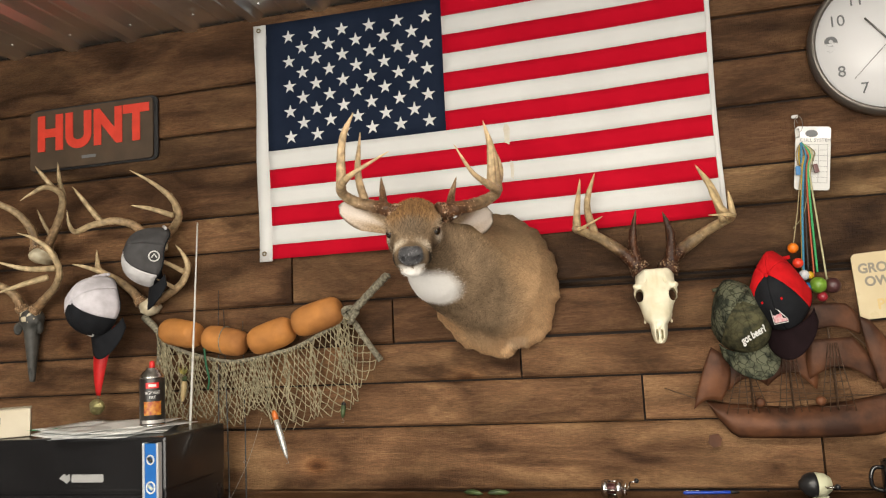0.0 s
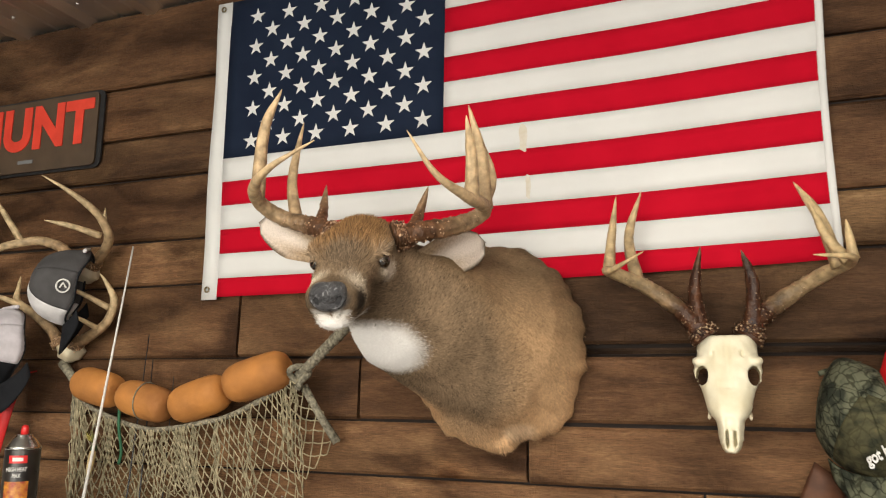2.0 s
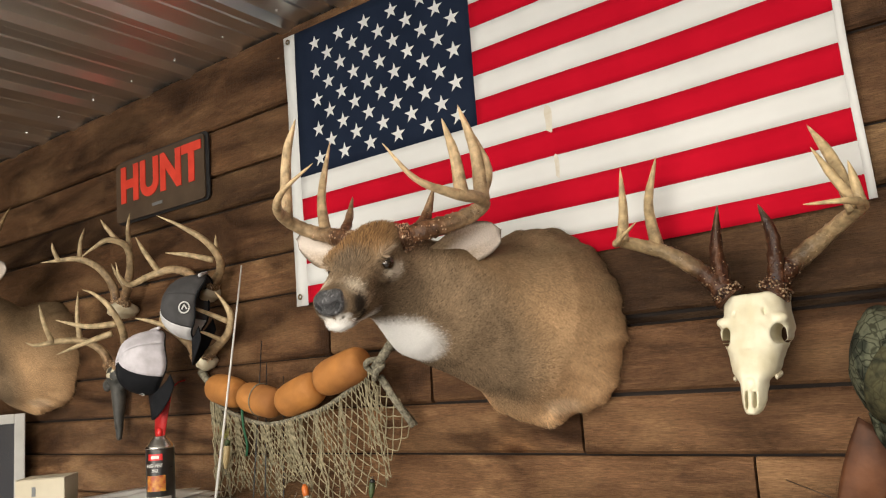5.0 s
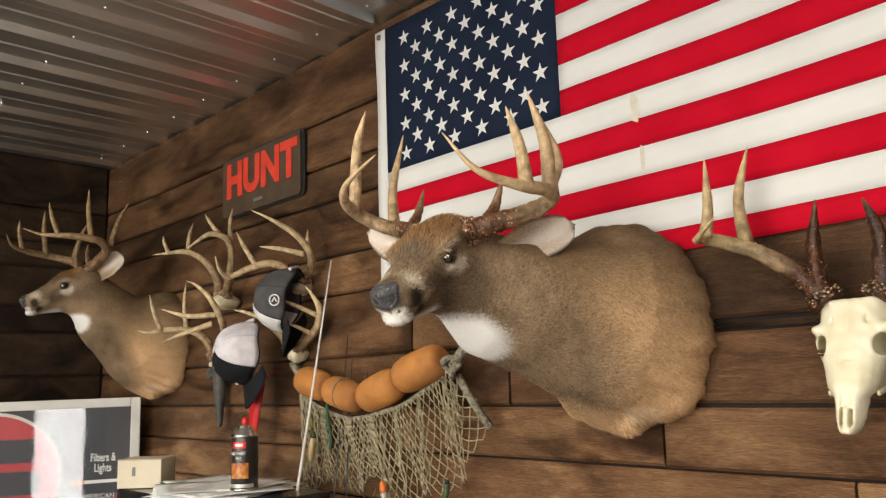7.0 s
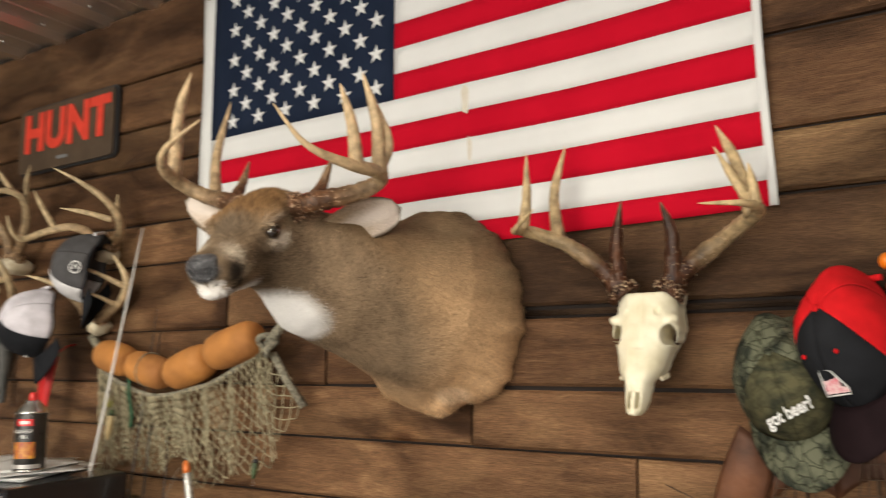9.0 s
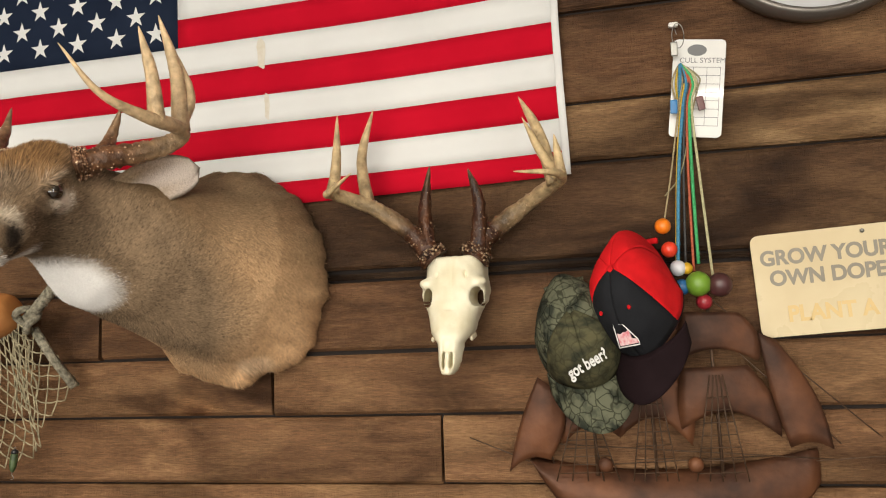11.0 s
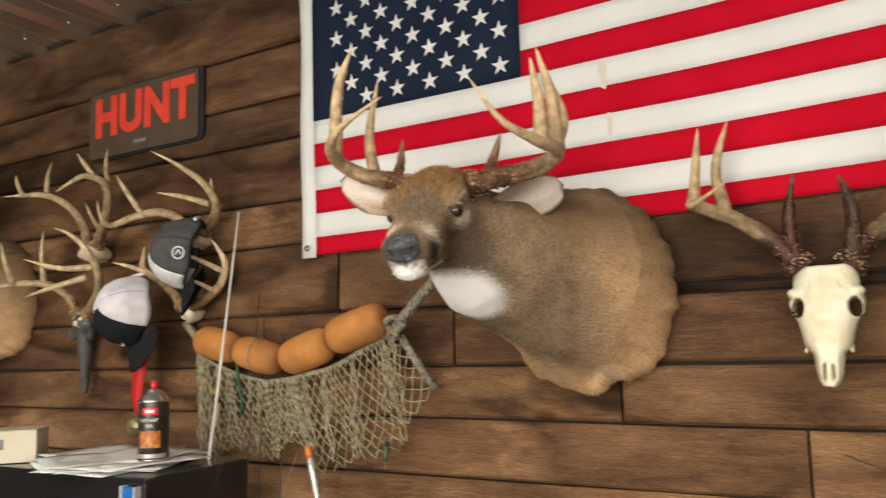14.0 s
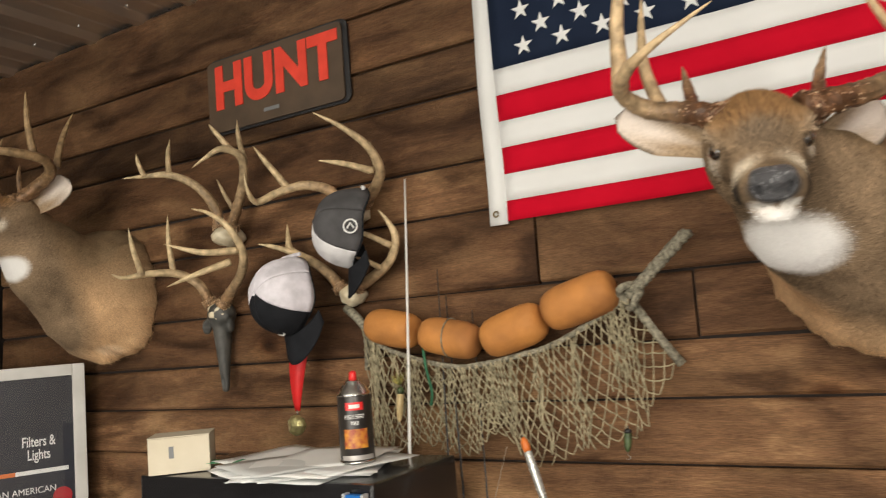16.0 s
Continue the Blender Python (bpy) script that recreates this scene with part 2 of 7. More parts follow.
# ---- materials ----
def timber(name, base, deep, pale):
    """Stained rough board: long grain, dark blotches, a few pale worn clouds and knots, saw marks in the relief."""
    m = bpy.data.materials.new(name)
    m.use_nodes = True
    N, L = m.node_tree.nodes, m.node_tree.links
    b = N["Principled BSDF"]
    b.inputs["Specular IOR Level"].default_value = 0.16
    tc, oi = N.new("ShaderNodeTexCoord"), N.new("ShaderNodeObjectInfo")
    co, ad = N.new("ShaderNodeCombineXYZ"), N.new("ShaderNodeVectorMath")
    ad.operation, ad.inputs[1].default_value = "MULTIPLY_ADD", (37, 53, 71)
    for i in range(3):
        L.new(oi.outputs["Random"], co.inputs[i])
    L.new(co.outputs[0], ad.inputs[0])
    L.new(tc.outputs["Object"], ad.inputs[2])

    def tex(scale, stretch, detail=6.0, dist=0.0, kind="ShaderNodeTexNoise"):
        mp, n = N.new("ShaderNodeMapping"), N.new(kind)
        mp.inputs["Scale"].default_value = stretch
        L.new(ad.outputs[0], mp.inputs[0])
        L.new(mp.outputs[0], n.inputs["Vector"])
        n.inputs["Scale"].default_value = scale
        if kind == "ShaderNodeTexNoise":
            n.inputs["Detail"].default_value, n.inputs["Distortion"].default_value = detail, dist
        return n.outputs[0]

    def ramp(src, stops):
        r = N.new("ShaderNodeValToRGB")
        els = r.color_ramp.elements
        while len(els) < len(stops):
            els.new(0.5)
        for e, (p, c) in zip(els, stops):
            e.position, e.color = p, (*c, 1)
        L.new(src, r.inputs[0])
        return r.outputs[0]

    def mix(fac, a, c, mode="MIX"):
        x = N.new("ShaderNodeMix")
        x.data_type, x.blend_type = "RGBA", mode
        if isinstance(fac, float):
            x.inputs[0].default_value = fac
        else:
            L.new(fac, x.inputs[0])
        L.new(a, x.inputs[6])
        if isinstance(c, tuple):
            x.inputs[7].default_value = (*c, 1)
        else:
            L.new(c, x.inputs[7])
        return x.outputs[2]

    soft = tuple(0.45 * x + 0.55 * y for x, y in zip(deep, base))
    grain = ramp(tex(5.0, (2.2, 12, 17), 8, 0.9), [(0.28, soft), (0.52, base), (0.75, tuple(0.5 * (x + y) for x, y in zip(base, pale)))])
    cloud = ramp(tex(2.6, (1.5, 2.4, 3.4), 5, 0.6), [(0.50, (0, 0, 0)), (0.72, (1, 1, 1))])
    col = mix(cloud, grain, pale)
    blotch = ramp(tex(2.0, (1.3, 2, 4.2), 6, 0.9), [(0.34, (0.25, 0.215, 0.19)), (0.60, (1, 1, 1))])
    col = mix(1.0, col, blotch, "MULTIPLY")
    knot = ramp(tex(2.3, (1, 1, 1.6), kind="ShaderNodeTexVoronoi"), [(0.02, (0.35, 0.26, 0.2)), (0.06, (0.85, 0.70, 0.55)), (0.10, (1.35, 1.30, 1.22)), (0.19, (1, 1, 1))])
    col = mix(1.0, col, knot, "MULTIPLY")
    fine = ramp(tex(30.0, (2.2, 18, 26), 6, 0.3), [(0.32, (0.66, 0.64, 0.62)), (0.68, (1.2, 1.2, 1.2))])
    col = mix(1.0, col, fine, "MULTIPLY")
    L.new(col, b.inputs["Base Color"])
    mr = N.new("ShaderNodeMapRange")
    mr.inputs["To Min"].default_value, mr.inputs["To Max"].default_value = 0.42, 0.72
    L.new(tex(6.0, (1, 3, 5)), mr.inputs[0])
    L.new(mr.outputs[0], b.inputs["Roughness"])
    saw, sc = tex(26.0, (8, 1, 1.2), 3, 0.5), tex(18.0, (1.5, 24, 34), 4)
    sm = N.new("ShaderNodeMath")
    L.new(saw, sm.inputs[0])
    L.new(sc, sm.inputs[1])
    bp = N.new("ShaderNodeBump")
    bp.inputs["Strength"].default_value, bp.inputs["Distance"].default_value = 0.8, 0.003
    L.new(sm.outputs[0], bp.inputs["Height"])
    L.new(bp.outputs[0], b.inputs["Normal"])
    return m


WOOD = [timber("wood_dark", (0.098, 0.052, 0.026), (0.035, 0.018, 0.010), (0.17, 0.098, 0.048)),
        timber("wood_mid", (0.138, 0.070, 0.034), (0.055, 0.027, 0.014), (0.225, 0.128, 0.063)),
        timber("wood_warm", (0.212, 0.112, 0.055), (0.088, 0.044, 0.022), (0.35, 0.207, 0.102)),
        timber("wood_light", (0.235, 0.140, 0.068), (0.095, 0.050, 0.025), (0.36, 0.235, 0.12)),
        # near-black for one thin strip, and west wall with corner shade in its colour
        timber("wood_black_strip_and_shade", (0.050, 0.030, 0.018), (0.024, 0.014, 0.009), (0.085, 0.052, 0.03))]
SEAM = mat("seam_dark", (0.02, 0.013, 0.01), 0.9)
STEEL = mat("galvanised_steel", (0.92, 0.92, 0.89), 0.36, 1.0, dark=(0.76, 0.76, 0.74), scale=2.5, bump=0.12, bscale=30)
WHITE_CLOTH = mat("white_cloth", (0.71, 0.715, 0.705), 0.9, dark=(0.66, 0.665, 0.655), scale=6, bump=0.15, bscale=900, spec=0.15)
RED_CLOTH = mat("red_cloth", (0.50, 0.004, 0.020), 0.9, dark=(0.44, 0.003, 0.017), scale=8, bump=0.15, bscale=900, spec=0.1)
BLUE_CLOTH = mat("navy_cloth", (0.012, 0.02, 0.042), 0.8, dark=(0.009, 0.015, 0.033), scale=9, bump=0.15, bscale=900, spec=0.12)
PLASTER = mat("plain_board", (0.35, 0.30, 0.25), 0.8, dark=(0.28, 0.24, 0.2), scale=4)
CONCRETE = mat("concrete", (0.28, 0.27, 0.26), 0.7, dark=(0.2, 0.19, 0.18), scale=3, bump=0.2)

# ---- structure ----
tagged(box("floor", WEST - 0.2, EAST + 0.2, SOUTH - 0.2, WALL + 0.2, FLOOR - 0.1, FLOOR, CONCRETE, bevel=0), "grey concrete workshop floor", "floor", kind="structure")
wall_n = tagged(box("wall_north", WEST - 0.2, EAST + 0.2, WALL + 0.012, WALL + 0.15, FLOOR, CEIL + 0.2, SEAM, bevel=0), "dark-stained rough wooden board wall", "wall", kind="structure")
wall_w = tagged(box("wall_west", WEST - 0.16, WEST - 0.012, SOUTH - 0.2, WALL + 0.012, FLOOR, CEIL + 0.2, SEAM, bevel=0), "dark-stained wooden board side wall, corner shade in its colour", "wall", kind="structure")
# east wall with a door opening, south wall with a wide door opening
bm = box_bm(EAST, EAST + 0.15, SOUTH - 0.2, -3.0, FLOOR, CEIL + 0.2)
box_bm(EAST, EAST + 0.15, -2.1, WALL + 0.012, FLOOR, CEIL + 0.2, bm=bm)
box_bm(EAST, EAST + 0.15, -3.0, -2.1, 2.12, CEIL + 0.2, bm=bm)
tagged(part("wall_east", bm, PLASTER), "plain board wall with a door opening", "wall", kind="structure")
bm = box_bm(WEST - 0.2, -2.5, SOUTH - 0.15, SOUTH, FLOOR, CEIL + 0.2)
box_bm(1.1, EAST, SOUTH - 0.15, SOUTH, FLOOR, CEIL + 0.2, bm=bm)
box_bm(-2.5, 1.1, SOUTH - 0.15, SOUTH, 2.42, CEIL + 0.2, bm=bm)
tagged(part("wall_south", bm, PLASTER), "plain board wall with a wide open door", "wall", kind="structure")
GROUND = mat("ground_outside", (0.16, 0.19, 0.09), 0.9, dark=(0.09, 0.1, 0.05), scale=0.8)
tagged(box("ground", -60, 60, -60, 60, FLOOR - 0.14, FLOOR - 0.105, GROUND, bevel=0), "grass ground outside the workshop", "ground", kind="structure")


def ceiling():
    """Ribbed steel sheet, ribs across the north wall, nine inches apart."""
    prof, x, pitch = [], WEST - 0.1, 0.229
    while x < EAST + 0.1:
        for dx, dz in ((0, 0), (0.072, 0), (0.076, 0.004), (0.088, 0.004), (0.092, 0), (0.135, 0), (0.139, 0.004), (0.151, 0.004), (0.155, 0), (0.158, 0), (0.176, -0.019), (0.208, -0.019)):
            prof.append((x + dx, dz))
        x += pitch
    ys = np.linspace(SOUTH - 0.1, WALL + 0.01, 9)
    V, F, n = [], [], len(prof)
    for y in ys:
        for px, pz in prof:
            V.append((px, y, CEIL + 0.019 + pz + 0.0012 * math.sin(3 * y + 5 * px)))
    for j in range(len(ys) - 1):
        for i in range(n - 1):
            a = j * n + i
            F.append((a, a + 1, a + 1 + n, a + n))
    # screws in rows
    xs = WEST - 0.1 + 0.03
    while xs < EAST:
        for y in (WALL - 0.10, WALL - 0.62, WALL - 1.22, WALL - 1.83):
            b = len(V)
            for k in range(6):
                V.append((xs + 0.0045 * math.cos(k * 1.047), y + 0.0045 * math.sin(k * 1.047), CEIL + 0.014))
            for k in range(6):
                V.append((xs + 0.003 * math.cos(k * 1.047), y + 0.003 * math.sin(k * 1.047), CEIL + 0.009))
            F += [(b + k, b + (k + 1) % 6, b + 6 + (k + 1) % 6, b + 6 + k) for k in range(6)] + [tuple(b + 6 + k for k in range(6))]
        xs += 0.229
    ob = raw("ceiling", V, F, STEEL, flat=True)
    return tagged(ob, "ribbed galvanised steel sheet ceiling with screws", "ceiling", kind="structure")


ceiling()
tagged(box("roof_deck", WEST - 0.2, EAST + 0.2, SOUTH - 0.2, WALL + 0.2, CEIL + 0.06, CEIL + 0.12, SEAM, bevel=0), "dark deck over the steel ceiling", "ceiling", kind="structure")


def boards(parent, courses, x0, x1, breaks, place, seed, tone):
    """Courses of rough boards: each board its own mesh, a little proud or sunk, lower edge proud."""
    rng = random.Random(seed)
    for ci, (z0, z1) in enumerate(courses):
        xs = [x0] + sorted(breaks.get(ci, [])) + [x1]
        for a, b in zip(xs[:-1], xs[1:]):
            d0, d1 = rng.uniform(0, 0.004), rng.uniform(0.005, 0.010)
            t = WOOD[tone(ci, a, b, rng)]
            g, e = 0.0026, 0.006
            n = max(2, int((b - a) / 0.25))
            V, F = [], []
            w0, w1 = rng.uniform(0, 6), rng.uniform(0, 6)
            for i in range(n + 1):
                x = a + g + (b - a - 2 * g) * i / n
                zt = z1 - g + 0.0016 * math.sin(2.3 * x + w0)
                zb = z0 + g + 0.0016 * math.sin(2.3 * x + w1)
                yb = 0.0012 * math.sin(4 * x + w0)
                for y, z in ((0.012, zt), (-d0 + yb + e, zt), (-d0 + yb, zt - e), (-d1 + yb, zb + e), (-d1 + yb + e, zb), (0.012, zb)):
                    V.append(place(x, y, z))
            for i in range(n):
                for k in range(5):
                    F.append((i * 6 + k, i * 6 + k + 1, i * 6 + k + 7, i * 6 + k + 6))
            F += [tuple(range(6))[::-1], tuple(n * 6 + k for k in range(6))]
            raw("board", V, F, t, parent, flat=True)


# ---- flag ----
def flag():
    FX, FZ, FW, FH = -1.078, 1.806, 1.336, 0.755
    top = empty("american_flag", "red, white and blue cotton flag nailed on the board wall", "flag", at=(FX, WALL - 0.014, FZ))

    def hang(u, v):
        """Point of the cloth: u along the fly, v up the hoist, with slight waves."""
        x = u * FW + 0.003 * math.sin(7 * v + 2 * u) * u
        z = v * FH + (0.0045 - 0.004 * v + 0.009 * u) * u + 0.014 * u ** 4 * (1 - v) + 0.0035 * math.sin(8 * u + 3) * u * (1 - v)
        y = -0.006 - 0.006 * math.sin(6 * u + 2.6 * v) * (0.3 + u) - 0.004 * math.sin(17 * u - 3 * v) * u * (1 - 0.5 * v)
        return (x, y, z)

    def patch(name, u0, u1, v0, v1, material, nu, nv, off=0.0):
        V, F = [], []
        for j in range(nv + 1):
            for i in range(nu + 1):
                p = hang(u0 + (u1 - u0) * i / nu, v0 + (v1 - v0) * j / nv)
                V.append((p[0], p[1] - off, p[2]))
        for j in range(nv):
            for i in range(nu):
                a = j * (nu + 1) + i
                F.append((a, a + 1, a + nu + 2, a + nu + 1))
        ob = raw(name, V, F, material, top)
        md = ob.modifiers.new("thick", "SOLIDIFY")
        md.thickness, md.offset = 0.0012, 1.0
        return ob

    cu = 0.431
    for s in range(13):
        v0, v1 = max(0, s - 0.25) / 12.75, (s + 0.75) / 12.75
        m = RED_CLOTH if s % 2 == 0 else WHITE_CLOTH
        if s < 6:
            patch("stripe", 0, 1, v0, v1, m, 44, 3)
        else:
            patch("stripe", cu, 1, v0, v1, m, 26, 3)
    patch("canton", 0, cu, 5.75 / 12.75, 1, BLUE_CLOTH, 18, 14)
    patch("fly_hem", 0.991, 1.001, 0, 1, WHITE_CLOTH, 2, 40, 0.0008)
    star = []
    for k in range(10):
        r = 0.0232 if k % 2 == 0 else 0.0232 * 0.382
        a = radians(90 + 36 * k)
        star.append((r * math.cos(a), r * math.sin(a)))
    for row in range(9):
        for col in range(6 if row % 2 == 0 else 5):
            u = cu * (0.137 + 0.0778 * (2 * col + row % 2))
            v = 1 - (7 / 12.75) * (0.127 + 0.098 * row)
            p = hang(u, v)
            V = [(p[0] + a, p[1] - 0.0026, p[2] + b) for a, b in star] + [(p[0], p[1] - 0.0030, p[2])]
            raw("star", V, [(k, (k + 1) % 10, 10) for k in range(10)], WHITE_CLOTH, top, flat=True)
    # canvas heading with two brass grommets
    V, F = [], []
    for j in range(13):
        z = FH * j / 12
        for dx in (-0.040, -0.020, 0.003):
            V.append((dx + 0.002 * math.sin(5 * z * 3), -0.0085 - 0.001 * math.sin(9 * z), z - (0.006 if j == 0 else 0)))
    for j in range(12):
        for i in range(2):
            a = j * 3 + i
            F.append((a, a + 1, a + 4, a + 3))
    hd = raw("heading", V, F, WHITE_CLOTH, top, "white canvas heading")
    md = hd.modifiers.new("thick", "SOLIDIFY")
    md.thickness = 0.003
    brass = mat("brass_grommet", (0.25, 0.2, 0.12), 0.35, 1.0)
    for z in (0.018, FH - 0.018):
        tubes("grommet", [([(-0.022 + 0.006 * math.cos(a), -0.0125, z + 0.006 * math.sin(a)) for a in np.linspace(0, 6.0, 12)], 0.002)], brass, top, "brass grommet")
    # old water stains on the second white stripe from the canton
    stain = mat("stain_tan", (0.60, 0.55, 0.45), 0.9, spec=0.1, dark=(0.67, 0.64, 0.58), scale=70)
    for u, v, w, h in ((0.566, 0.405, 0.0085, 0.030), (0.572, 0.262, 0.0050, 0.026)):
        V = []
        for k in range(18):
            a = k * 2 * math.pi / 18
            cx, cz = [math.copysign(abs(q_) ** 0.55, q_) for q_ in (math.cos(a), math.sin(a))]
            p = hang(u, v)
            V.append((p[0] + w * cx * (1 + 0.18 * math.sin(5 * a + u * 90)), p[1] - 0.0019, p[2] + h * cz * (1 + 0.1 * math.sin(4 * a))))
        raw("stain", V, [tuple(range(18))[::-1]], stain, top, "faint tan water stain")


flag()

# ---- antlers and mounts ----
def tinted(name, rough, bump, bscale, attr="tint", spec=0.4, sheen=0.0, grain=0.25, gscale=60.0, stretch=(1, 1, 1), pale=0.15):
    """A surface whose natural colouring is stored on its points, broken up by a fine grain."""
    m = mat(name, (0.5, 0.5, 0.5), rough, bump=bump, bscale=bscale, spec=spec, sheen=sheen)
    N, L = m.node_tree.nodes, m.node_tree.links
    at = N.new("ShaderNodeAttribute")
    at.attribute_name = attr
    nz = N.new("ShaderNodeTexNoise")
    nz.inputs["Scale"].default_value, nz.inputs["Detail"].default_value = gscale, 6
    tc = N.new("ShaderNodeTexCoord")
    mp = N.new("ShaderNodeMapping")
    mp.inputs["Scale"].default_value = stretch
    L.new(tc.outputs["Object"], mp.inputs[0])
    L.new(mp.outputs[0], nz.inputs["Vector"])
    mr = N.new("ShaderNodeMapRange")
    mr.inputs["From Min"].default_value, mr.inputs["From Max"].default_value = 0.3, 0.7
    mr.inputs["To Min"].default_value, mr.inputs["To Max"].default_value = 1 - grain, 1 + grain
    L.new(nz.outputs[0], mr.inputs[0])
    soft = N.new("ShaderNodeMapRange")
    soft.inputs["From Min"].default_value, soft.inputs["From Max"].default_value = 0.3, 0.62
    soft.inputs["To Min"].default_value, soft.inputs["To Max"].default_value = 1.0, pale
    L.new(at.outputs["Fac"], soft.inputs[0])
    one = N.new("ShaderNodeMath")
    one.operation = "SUBTRACT"
    one.inputs[1].default_value = 1.0
    L.new(mr.outputs[0], one.inputs[0])
    fade = N.new("ShaderNodeMath")
    fade.operation = "MULTIPLY_ADD"
    fade.inputs[2].default_value = 1.0
    L.new(one.outputs[0], fade.inputs[0])
    L.new(soft.outputs[0], fade.inputs[1])
    mx = N.new("ShaderNodeVectorMath")
    mx.operation = "SCALE"
    L.new(at.outputs["Color"], mx.inputs[0])
    L.new(fade.outputs[0], mx.inputs["Scale"])
    L.new(mx.outputs[0], N["Principled BSDF"].inputs["Base Color"])
    return m


def paint(me, cols):
    a = me.color_attributes.new("tint", "FLOAT_COLOR", "POINT")
    c = np.ones((len(me.vertices), 4), np.float32)
    c[:, :3] = cols
    a.data.foreach_set("color", c.ravel())


ANTLER = tinted("antler", 0.42, 0.8, 120, spec=0.3, grain=0.42, gscale=60, pale=0.6)
COAT = tinted("deer_coat", 0.85, 0.5, 400, spec=0.08, grain=0.26, gscale=260)
HAIR = tinted("deer_hair", 0.75, 0.0, 400, spec=0.14, grain=0.18, gscale=75)
BONE = mat("bleached_bone", (0.78, 0.74, 0.58), 0.5, dark=(0.66, 0.60, 0.42), scale=22, bump=0.25, bscale=70)
BONE_OLD = mat("aged_bone", (0.72, 0.66, 0.50), 0.6, dark=(0.52, 0.43, 0.28), scale=22, bump=0.4, bscale=60)
BONE_GREY = mat("weathered_grey_skull", (0.085, 0.080, 0.070), 0.55, dark=(0.03, 0.03, 0.027), scale=20, bump=0.4, bscale=50)
EYE_GLASS = mat("glass_eye", (0.012, 0.007, 0.004), 0.04, spec=0.8, coat=1.0)
NOSE = mat("nose_leather", (0.060, 0.060, 0.064), 0.30, dark=(0.24, 0.24, 0.25), spec=0.4, scale=210, bump=1.0, bscale=420, lo=0.34, hi=0.42)


def antler(name, beam, tines, parent, label, dark=(0.115, 0.054, 0.026), light=(0.66, 0.49, 0.285), r0=0.0165, burr=True, dark_until=0.58, seed=0):
    """Main beam and tines as one grown mesh: thick, knobbed and brown at the burr, smooth and pale at the tips."""
    V, F, C = [], [], []
    rng = np.random.RandomState(seed)
    dark, light = np.array(dark), np.array(light)

    def add(pts, ra, rb, t0, t1, tip=True):
        p = spline(pts, 9)
        n = len(p)
        t = np.linspace(0, 1, n)
        r = ra + (rb - ra) * t
        if tip:
            r *= np.clip((1 - t) / 0.35, 0.0, 1) ** 0.6 * 0.92 + 0.08
        along = t0 + (t1 - t0) * t
        rough = np.clip(1 - along / max(dark_until, 0.01), 0, 1)
        sides = 14
        v, f = tube(p, r, sides, 0.0, len(V))
        v = np.array(v).reshape(n, sides, 3)
        cen = p[:, None, :]
        groove = np.repeat(rng.rand(1, sides), n, 0) * 0.7 + np.repeat(rng.rand(-(-n // 6), sides), 6, 0)[:n] * 0.5 - 0.6
        k = 1 + (rng.rand(n, sides, 1) - 0.5) * (0.06 + 0.30 * rough[:, None, None]) + groove[:, :, None] * (0.05 + 0.22 * rough[:, None, None])
        v = cen + (v - cen) * k
        V.extend(v.reshape(-1, 3).tolist())
        F.extend(f)
        w = np.clip((along - dark_until * 0.3) / (1.0 - dark_until * 0.3), 0, 1)[:, None, None] ** 0.8
        c = dark * (1 - w) + light * w
        c = c * (1 + 0.7 * (rng.rand(n, sides, 1) - 0.5) * rough[:, None, None] + groove[:, :, None] * (0.22 + 0.9 * rough[:, None, None]))
        c = np.clip(c, 0.008, 0.8)
        C.extend(np.broadcast_to(c, (n, sides, 3)).reshape(-1, 3).tolist())
        # pearling on the rough lower part
        for i in range(1, n - 1):
            for j in range(sides):
                if rng.rand() < 0.5 * rough[i]:
                    o = v[i, j] + (v[i, (j + 1) % sides] - v[i, j]) * rng.rand() + (v[i + 1, j] - v[i, j]) * rng.rand()
                    e = r[i] * (0.05 + 0.09 * rng.rand())
                    b = len(V)
                    V.extend((o + e * np.array(x)).tolist() for x in ((1, 0, 0), (-1, 0, 0), (0, 1, 0), (0, -1, 0), (0, 0, 1), (0, 0, -1)))
                    F.extend((b + x, b + y, b + z) for x, y, z in ((0, 2, 4), (2, 1, 4), (1, 3, 4), (3, 0, 4), (2, 0, 5), (1, 2, 5), (3, 1, 5), (0, 3, 5)))
                    tone = dark * 2.0 + (light * (1.0, 1.05, 1.25) - dark) * (0.8 * rng.rand() ** 1.5)
                    C.extend([tone.tolist()] * 6)

    add(beam, r0 * 1.15, r0 * 0.42, 0.0, 1.0)
    if burr:
        a, b = np.array(beam[0]), np.array(beam[1])
        d = (b - a) / np.linalg.norm(b - a)
        add([a - d * 0.006, a + d * 0.002, a + d * 0.008, a + d * 0.014], r0 * 1.55, r0 * 1.25, 0.0, 0.0, False)
    for base, tip, rr, t0, *mid in tines:
        base, tip = np.array(base), np.array(tip)
        m = np.array(mid[0]) if mid else (base + tip) / 2 + np.array([0, -0.006, 0.004])
        add([base, m, tip], rr, rr * 0.45, t0, min(1.0, t0 + (0.6 if t0 > 0.2 else 0.28)))
    ob = raw(name, V, F, ANTLER, parent, label)
    paint(ob.data, C)
    return ob


def basis(f, s):
    f = np.array(f, float) / np.linalg.norm(f)
    s = np.array(s, float) - f * (np.array(s) @ f)
    s /= np.linalg.norm(s)
    return s, f, np.cross(f, s)


